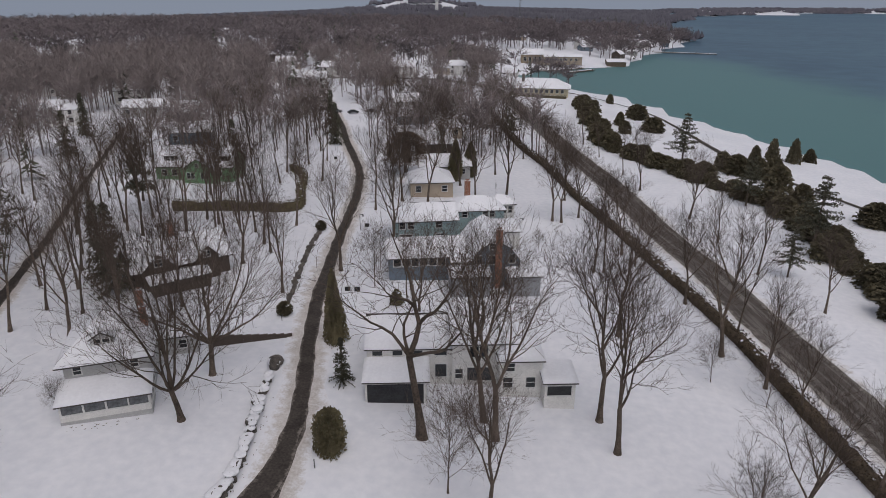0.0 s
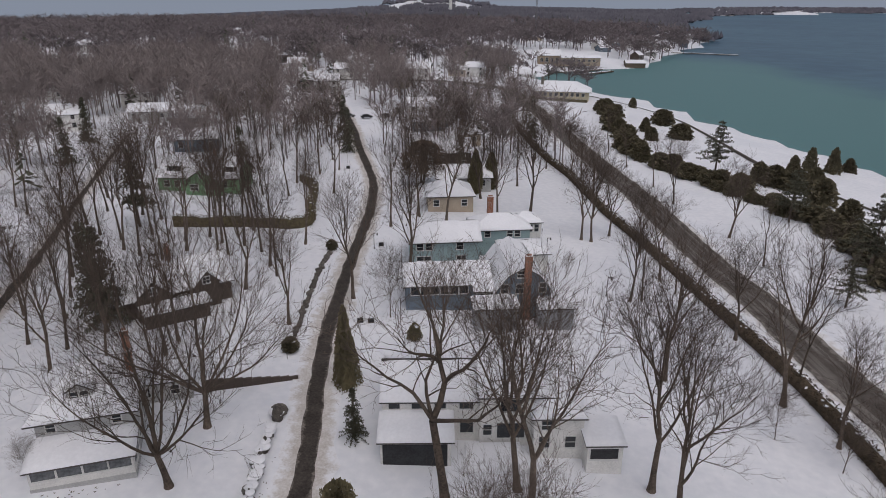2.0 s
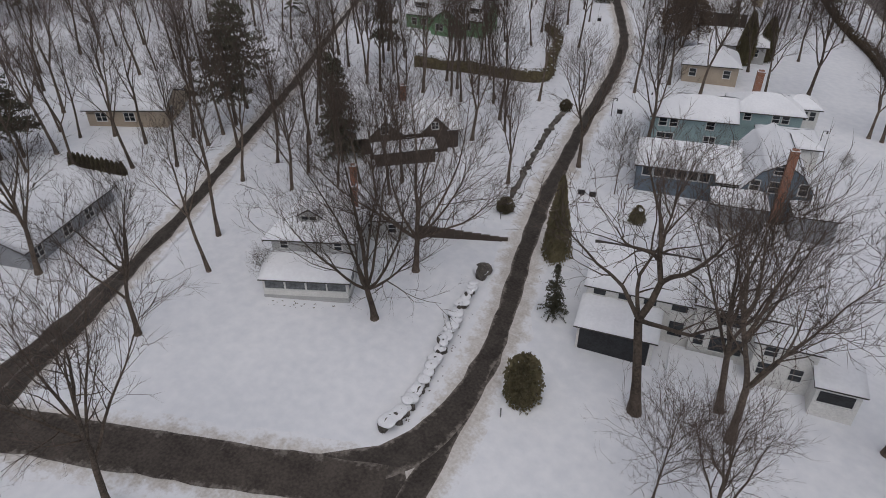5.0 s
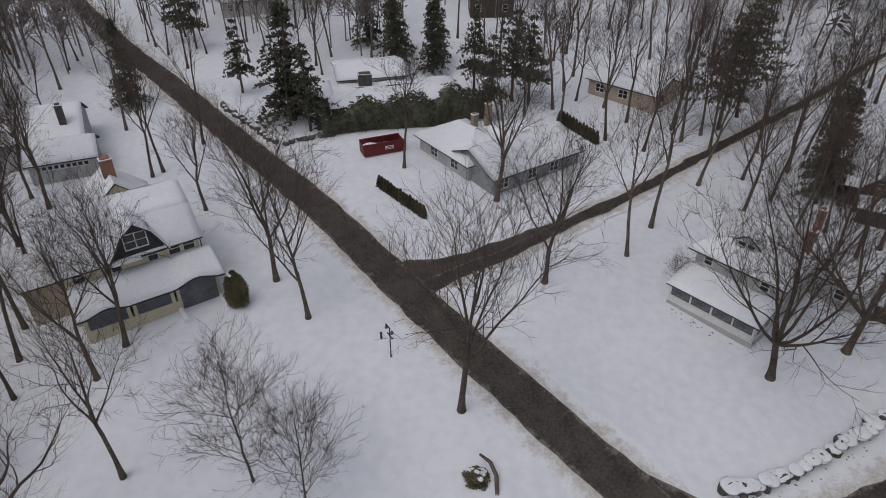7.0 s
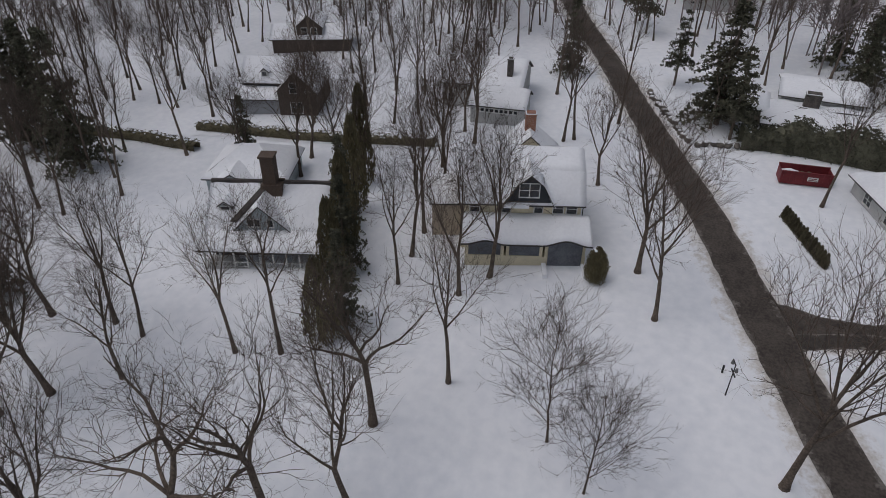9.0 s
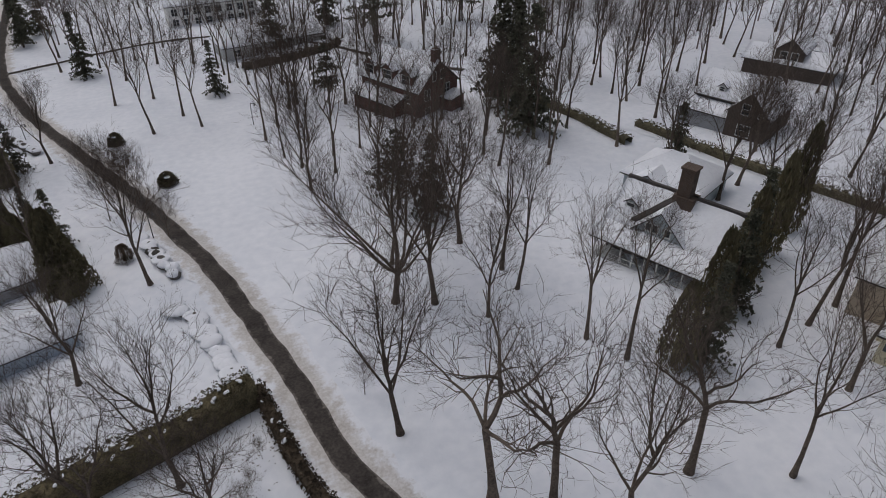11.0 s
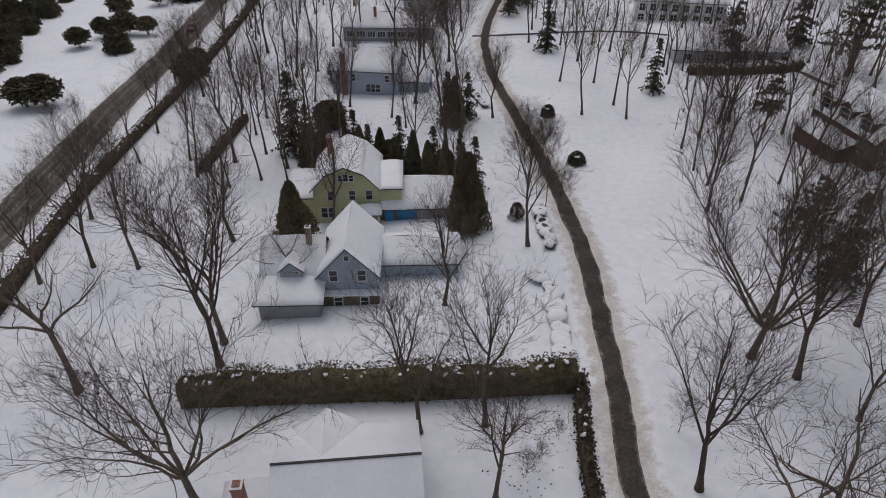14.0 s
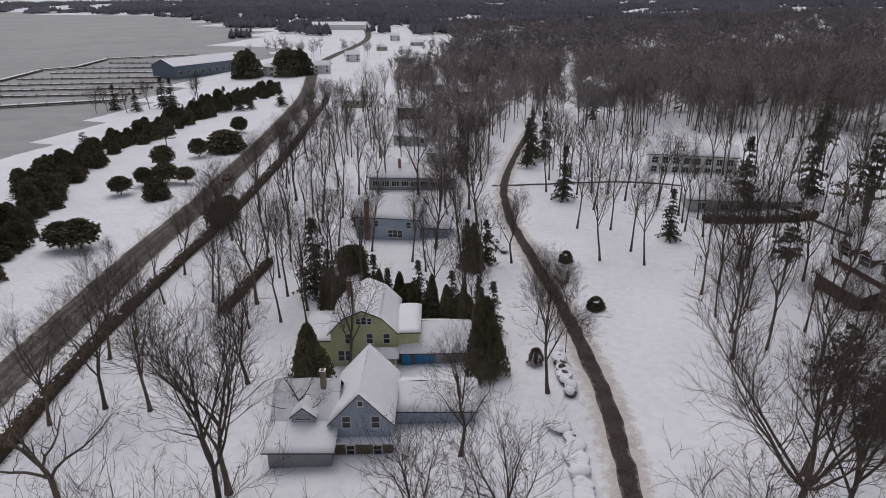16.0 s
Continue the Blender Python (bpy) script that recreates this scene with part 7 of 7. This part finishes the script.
def wood_spots(rng, count, r0, r1, a0, a1, h0, h1, w, thin=0.0):
    """Spots in a ring sector; angles in degrees to the left of +y. Clearings come from a broad noise."""
    out = []
    tries = 0
    while len(out) < count and tries < count * 8:
        tries += 1
        r = math.sqrt(rng.uniform(r0 * r0, r1 * r1))
        a = radians(rng.uniform(a0, a1))
        x, y = -r * math.sin(a), r * math.cos(a)
        if noise.noise((x * 0.008, y * 0.008, 4.2)) < thin or inside_lake(x, y):
            continue
        if np.min(np.hypot(OPEN[:, 0] - x, OPEN[:, 1] - y) - OPEN[:, 2]) < 0 or not clear_of(x, y, 7, 11, 0.5):
            continue
        if x > 40 + 0.42 * (-y if y < 0 else 0) - (0.2 * y if y > 0 else 0) and r < 420:
            continue
        out.append((x, y, rng.uniform(h0, h1), w))
    return out


sk, far_sk, pk = sketch_trees(3, 9), sketch_trees(5, 8, 14, 9, 0.10), sketch_pines(4, 5)
fr = random.Random(33)
spots = wood_spots(fr, 1000, 190, 420, -12, 75, 12, 18, 1.25, -0.45)
spots += wood_spots(fr, 420, 130, 330, 75, 150, 13, 18, 1.1, -0.4)
spots += wood_spots(fr, 230, 165, 300, 28, 74, 13, 18, 1.1, -0.8) + wood_spots(fr, 420, 290, 440, 26, 74, 13, 18, 1.4, -0.8) + wood_spots(fr, 80, 150, 260, 84, 112, 13, 18, 1.2, -0.8) + wood_spots(fr, 900, 235, 420, 142, 185, 14, 19, 1.4, -0.7) + wood_spots(fr, 60, 175, 420, 142, 185, 14, 19, 1.1, -0.7) + wood_spots(fr, 50, 120, 200, 40, 84, 12, 17, 1.0, -0.6) + wood_spots(fr, 260, 130, 420, 186, 201, 12, 17, 1.1, -0.6) + wood_spots(fr, 160, 200, 600, 186, 214, 11, 16, 1.0, -0.1)
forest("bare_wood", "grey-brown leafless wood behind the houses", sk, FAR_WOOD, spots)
spots = wood_spots(fr, 2900, 420, 1000, -14, 72, 13, 19, 1.9, -0.42) + wood_spots(fr, 1500, 420, 900, 128, 196, 14, 19, 2.0, -0.5)
forest("distant_wood", "grey-brown leafless wood covering the distance, tinted towards haze", far_sk, HAZY_WOOD, spots)
pines = wood_spots(fr, 90, 170, 500, -10, 75, 10, 16, 1.0, -0.05) + wood_spots(fr, 420, 420, 1400, -15, 75, 12, 20, 1.3, -0.1) + wood_spots(fr, 90, 180, 600, 140, 200, 12, 19, 1.1, 0.0) + wood_spots(fr, 60, 600, 1500, 130, 215, 12, 18, 1.2, 0.0) + wood_spots(fr, 40, 120, 300, 75, 140, 12, 17, 1.0, 0.0)
forest("far_pines", "dark scattered pines in the distant woods", pk, FAR_PINE, pines)


def canopy(seed):
    """A ragged clump of far tree tops, 10 m high and 10 wide."""
    rng = random.Random(seed)
    vs, fs = [], []
    for _ in range(16):
        x, y = rng.uniform(-6, 6), rng.uniform(-6, 6)
        h, r = rng.uniform(7, 11), rng.uniform(1.2, 2.6)
        c = len(vs)
        for k in range(4):
            a = k * 1.57 + rng.uniform(-0.4, 0.4)
            vs.append((x + r * math.cos(a), y + r * math.sin(a), rng.uniform(0, 4)))
        vs.append((x + rng.uniform(-0.6, 0.6), y + rng.uniform(-0.6, 0.6), h))
        fs += [(c + k, c + (k + 1) % 4, c + 4) for k in range(4)]
    return np.array(vs), np.array(fs)


ck = [canopy(n) for n in range(5)]
far = wood_spots(fr, 1900, 900, 2100, -16, 78, 11, 16, 1.7, -0.3) + wood_spots(fr, 1500, 2000, 3900, -22, 80, 12, 17, 3.4, -0.5) + wood_spots(fr, 1700, 800, 2100, 120, 236, 11, 16, 1.6, -0.15) + wood_spots(fr, 1300, 2000, 3900, 110, 240, 12, 17, 3.4, -0.5)
forest("horizon_wood", "wooded hills on the horizon with bluish haze in their colour", ck, HAZY_HILL_WOOD, far)


# ---- far houses ----
def cottage(mat, label, w, d, h, rise, roof="gable"):
    c = empty("cottage", pose(0, 0, -200), label, "house", "far houses")
    wing(c, -w / 2, -d / 2, w / 2, d / 2, h, roof, rise, mat, "x", 0.5, -2.0, [("f", 1.2, 1.0, 1.2, 1.4), ("f", w - 2.6, 1.0, 1.2, 1.4), ("b", 1.2, 1.0, 1.2, 1.4), ("r", d / 2 - 0.5, 1.0, 1.0, 1.4), ("l", d / 2 - 0.5, 1.0, 1.0, 1.4)] + ([("f", 1.5, 3.6, 1.0, 1.3), ("f", w - 2.6, 3.6, 1.0, 1.3)] if h > 4.5 else []))
    return c


protos = [cottage(WHITE, "white cottage with snow-covered roof", 11, 8, 5.2, 2.6), cottage(PALE_GREY, "pale grey cottage with snow-covered roof", 13, 8, 3.2, 2.2), cottage(TAN, "tan cottage with snow-covered roof", 10, 9, 3.4, 2.6, "hip"),
          cottage(BROWN, "dark shingled cottage with snow-covered roof", 10, 8, 4.8, 3.0), cottage(SLATE_BLUE, "slate blue cottage with snow-covered roof", 12, 8, 3.4, 2.4)]
hr = random.Random(17)


def settle(x, y, turn, n=None):
    q = protos[hr.randrange(5) if n is None else n]
    return copy_thing(q, pose(x, y, land_z(x, y) + 0.3, 0, 0, turn))


NORTH_HOUSES = [(-27, 150, 18, 2), (-27, 166, 18, 1), (-34, 184, 20, 3), (-43, 201, 22, 1), (-37, 216, 20, 2), (-52, 232, 22, 4), (-60, 250, 22, 0), (-66, 276, 20, 0), (-52, 290, 25, 1), (-118, 300, 15, 0), (-92, 330, 10, 2), (-66, 395, 8, 0),
                (-100, 400, 8, 1), (-140, 390, 8, 0), (-170, 235, 30, 0), (-150, 262, 25, 2), (-122, 236, 30, 0), (-126, 205, 25, 1), (-108, 178, 25, 4), (-190, 265, 30, 1), (-215, 240, 35, 0),
                (-148, 212, 24, 1), (-162, 188, 30, 0), (-128, 350, 10, 0), (-92, 370, 8, 0), (-76, 394, 6, 2), (-142, 318, 12, 0), (-124, 200, 20, 3), (-300, 690, 10, 0), (-365, 668, 10, 0), (-166, 4, 100, 1), (-152, 60, 80, 3)]
SOUTH_HOUSES = [(74, -200, 176, 1), (62, -238, 205, 2), (80, -300, 220, 3), (108, -335, 190, 1), (150, -420, 200, 1), (205, -400, 200, 0),
                (175, -480, 200, 1), (190, -530, 200, 0), (230, -580, 200, 2), (215, -640, 200, 1), (260, -700, 200, 0), (92, -250, 186, 3), (55, -177, 186, 1), (158, -462, 190, 0), (137, -381, 190, 1), (216, -478, 205, 0), (129, -274, 195, 2)]
for x, y, a, n in NORTH_HOUSES + SOUTH_HOUSES + CLEARINGS:
    settle(x, y, a, n)
for _ in range(10):
    r, a = hr.uniform(260, 900), radians(hr.uniform(22, 62))
    x, y = -r * math.sin(a), r * math.cos(a)
    if clear_of(x, y, 8, 8, 0.1):
        settle(x, y, hr.uniform(0, 60))
for _ in range(30):
    k = hr.random()
    x, y = 40 + 130 * k + hr.uniform(-70, -10), 640 + 420 * k + hr.uniform(-30, 30)
    if not inside_lake(x, y):
        settle(x, y, hr.uniform(0, 90))
for _ in range(20):
    r, a = hr.uniform(900, 2000), radians(hr.uniform(-20, 60))
    x, y = -r * math.sin(a), r * math.cos(a)
    if not inside_lake(x, y):
        settle(x, y, hr.uniform(0, 90), 0)
for q in protos:                      # the patterns themselves join the row by the wood's edge
    i = protos.index(q)
    q.matrix_world = pose(-235 - 22 * i, 300 + 12 * i, land_z(-235 - 22 * i, 300 + 12 * i) + 0.3, 0, 0, 25)


# ---- shore pavilion, harbour and marina ----
H = house_at("pavilion", -26.5, 326.5, 0, "long low pavilion with hipped snow roof by the lake", 0.2)
wing(H, 0, 0, 27, 13, 3.4, "hip", 3.6, CREAM, "x", 1.2, -1.2, [("f", 1.2 + 2.5 * i, 0.9, 1.3, 1.5, 1, False, TRIM, REFLECTING_PANE) for i in range(10)])
chimney(H, 5.0, 4.0, 4.5, 9.0, 1.3, 1.1, STONE)
hedge("garden_hedge", [(-27, 324), (-13, 322.5), (0, 324)], 1.8, 1.3, YEW, "dark snowy hedge in front of the pavilion", 30, 20, 1.5)
H = empty("harbour_building", pose(-44, 556, land_z(-44, 556) + 0.3, 0, 0, 8), "tan stone harbour building with snowy roofs", "building")
wing(H, 0, 0, 18, 12, 6.5, "gable", 4.0, TAN_BRICK, "x", 0.6, -2, [("f", 2 + 4 * i, 1.5, 2.2, 3, 2) for i in range(4)])
wing(H, 18, 4, 50, 14, 4.5, "gable", 2.0, TAN, "x", 0.6, -2, [("f", 2 + 4 * i, 1.5, 2, 1.6, 2) for i in range(7)])
H = empty("boathouse", pose(26, 590, land_z(26, 590) + 0.2, 0, 0, 10), "low brown boathouse on the harbour point", "building")
wing(H, 0, 0, 16, 9, 3.2, "gable", 2.2, WOOD, "x", 0.5, -2)


def jetty(points, width, label, top=LAKE + 1.2, mat=None, piles=12.0):
    j = empty("jetty", pose(0, 0, 0), label, "jetty", "jetties")
    for a, b in zip(points, points[1:]):
        a, b = Vector(a), Vector(b)
        d = b - a
        m = pose(a.x, a.y, 0, 0, 0, math.degrees(math.atan2(d.y, d.x)))
        bm = bmesh.new()
        box(bm, 0, -width / 2, top - 0.5, d.length, width / 2, top)
        k = 0.0
        while k < d.length:
            for s in (-1, 1):
                box(bm, k, s * width * 0.42 - 0.18, LAKE - 2, k + 0.36, s * width * 0.42 + 0.18, top + 0.7)
            k += piles
        ob = part("deck", bm, mat or WOOD, j)
        ob.matrix_local = m
        bm = bmesh.new()
        box(bm, 0.2, -width * 0.32, top + 0.004, d.length - 0.2, width * 0.32, top + 0.16)
        s = part("snow", bm, ROOF_SNOW, j)
        s.matrix_local = m
    return j


jetty([(78, 764), (98, 760), (141, 747)], 5, "long timber pier reaching into the lake")
jetty([(-76, 512), (-40, 524), (-12, 545), (6, 566)], 4, "snowy harbour breakwater of dark timber")
jetty([(-10, 522), (14, 553)], 5, "detached snowy breakwater in front of the harbour")
jetty([(255, -270), (300, -236), (345, -205)], 5, "snowy breakwater closing the marina")
jetty([(390, -315), (415, -372), (405, -393), (429, -454), (380, -501), (334, -510)], 5, "snowy breakwater closing the marina")
for n, (x, y, l, a) in enumerate(((262, -290, 90, 22), (272, -312, 95, 22), (282, -335, 100, 22), (292, -360, 100, 20), (302, -388, 95, 18), (312, -415, 90, 16), (320, -445, 85, 12))):
    c, s = math.cos(radians(a)), math.sin(radians(a))
    jetty([(x, y), (x + l * c, y + l * s)], 2.4, "floating marina dock with mooring piles and snow", LAKE + 0.9, None, 6.0)
H = empty("marina_building", pose(286, -352, land_z(270, -352) + 0.3, 0, 0, 255), "blue-grey marina boat shed with white roof", "building")
wing(H, 0, 0, 60, 22, 7.5, "gable", 4.0, SLATE_BLUE, "x", 0.6, -2, [("f", 3 + 6 * i, 1.5, 3, 2.5, 2) for i in range(9)])
H = empty("marina_building", pose(225, -372, land_z(225, -372) + 0.3, 0, 0, 250), "white marina office with snowy roof", "building")
wing(H, 0, 0, 18, 12, 6, "hip", 3, WHITE, "x", 0.6, -2)
H = empty("warehouse", pose(450, -873, land_z(410, -880) + 0.3, 0, 0, 189), "long low white warehouse beyond the marina", "building")
wing(H, 0, 0, 80, 30, 6, "gable", 4, WHITE, "x", 0.6, -2)

# the tall radio mast by the harbour
M = empty("radio_mast", pose(-57, 660, land_z(-57, 660)), "tall slim lattice radio mast", "mast")
for k in range(3):
    a = k * 2.094
    vs, fs = [], []
    tube(vs, fs, [Vector((1.0 * math.cos(a), 1.0 * math.sin(a), -1)), Vector((0.35 * math.cos(a), 0.35 * math.sin(a), 84))], [0.14, 0.10], 5)
    new("leg", from_arrays("leg", vs, fs, METAL, True)).parent = M
vs, fs = [], []
for i in range(40):
    z0, z1 = i * 2.1, i * 2.1 + 2.1
    for k in range(3):
        a, b = k * 2.094, (k + 1) * 2.094
        r0, r1 = 1.0 - 0.65 * z0 / 84, 1.0 - 0.65 * z1 / 84
        tube(vs, fs, [Vector((r0 * math.cos(a), r0 * math.sin(a), z0)), Vector((r1 * math.cos(b), r1 * math.sin(b), z1))], [0.05, 0.05], 3)
new("bracing", from_arrays("bracing", vs, fs, METAL)).parent = M
T = empty("water_tower", pose(-385, 1780, land_z(-385, 1780)), "pale water tower on the far hill", "tower")
bm = bmesh.new()
bmesh.ops.create_cone(bm, segments=24, radius1=4, radius2=4, depth=36, cap_ends=True, matrix=pose(0, 0, 18))
part("shaft", bm, TRIM, T, "", True)
bm = bmesh.new()
bmesh.ops.create_uvsphere(bm, u_segments=24, v_segments=12, radius=8, matrix=pose(0, 0, 38) @ Matrix.Diagonal((1, 1, 0.7, 1)))
part("tank", bm, TRIM, T, "", True)

# a glowing sheet added as hazy sky low over the distance
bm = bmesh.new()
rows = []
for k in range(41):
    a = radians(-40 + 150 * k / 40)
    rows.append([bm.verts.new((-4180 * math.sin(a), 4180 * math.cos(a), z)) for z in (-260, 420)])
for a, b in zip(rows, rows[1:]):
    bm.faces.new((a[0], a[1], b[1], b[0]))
tagged(new("backdrop", mesh_of(bm, HAZE_GLOW, "backdrop")), "glowing backdrop sheet as grey-blue haze low over the distance", "sky", kind="structure")
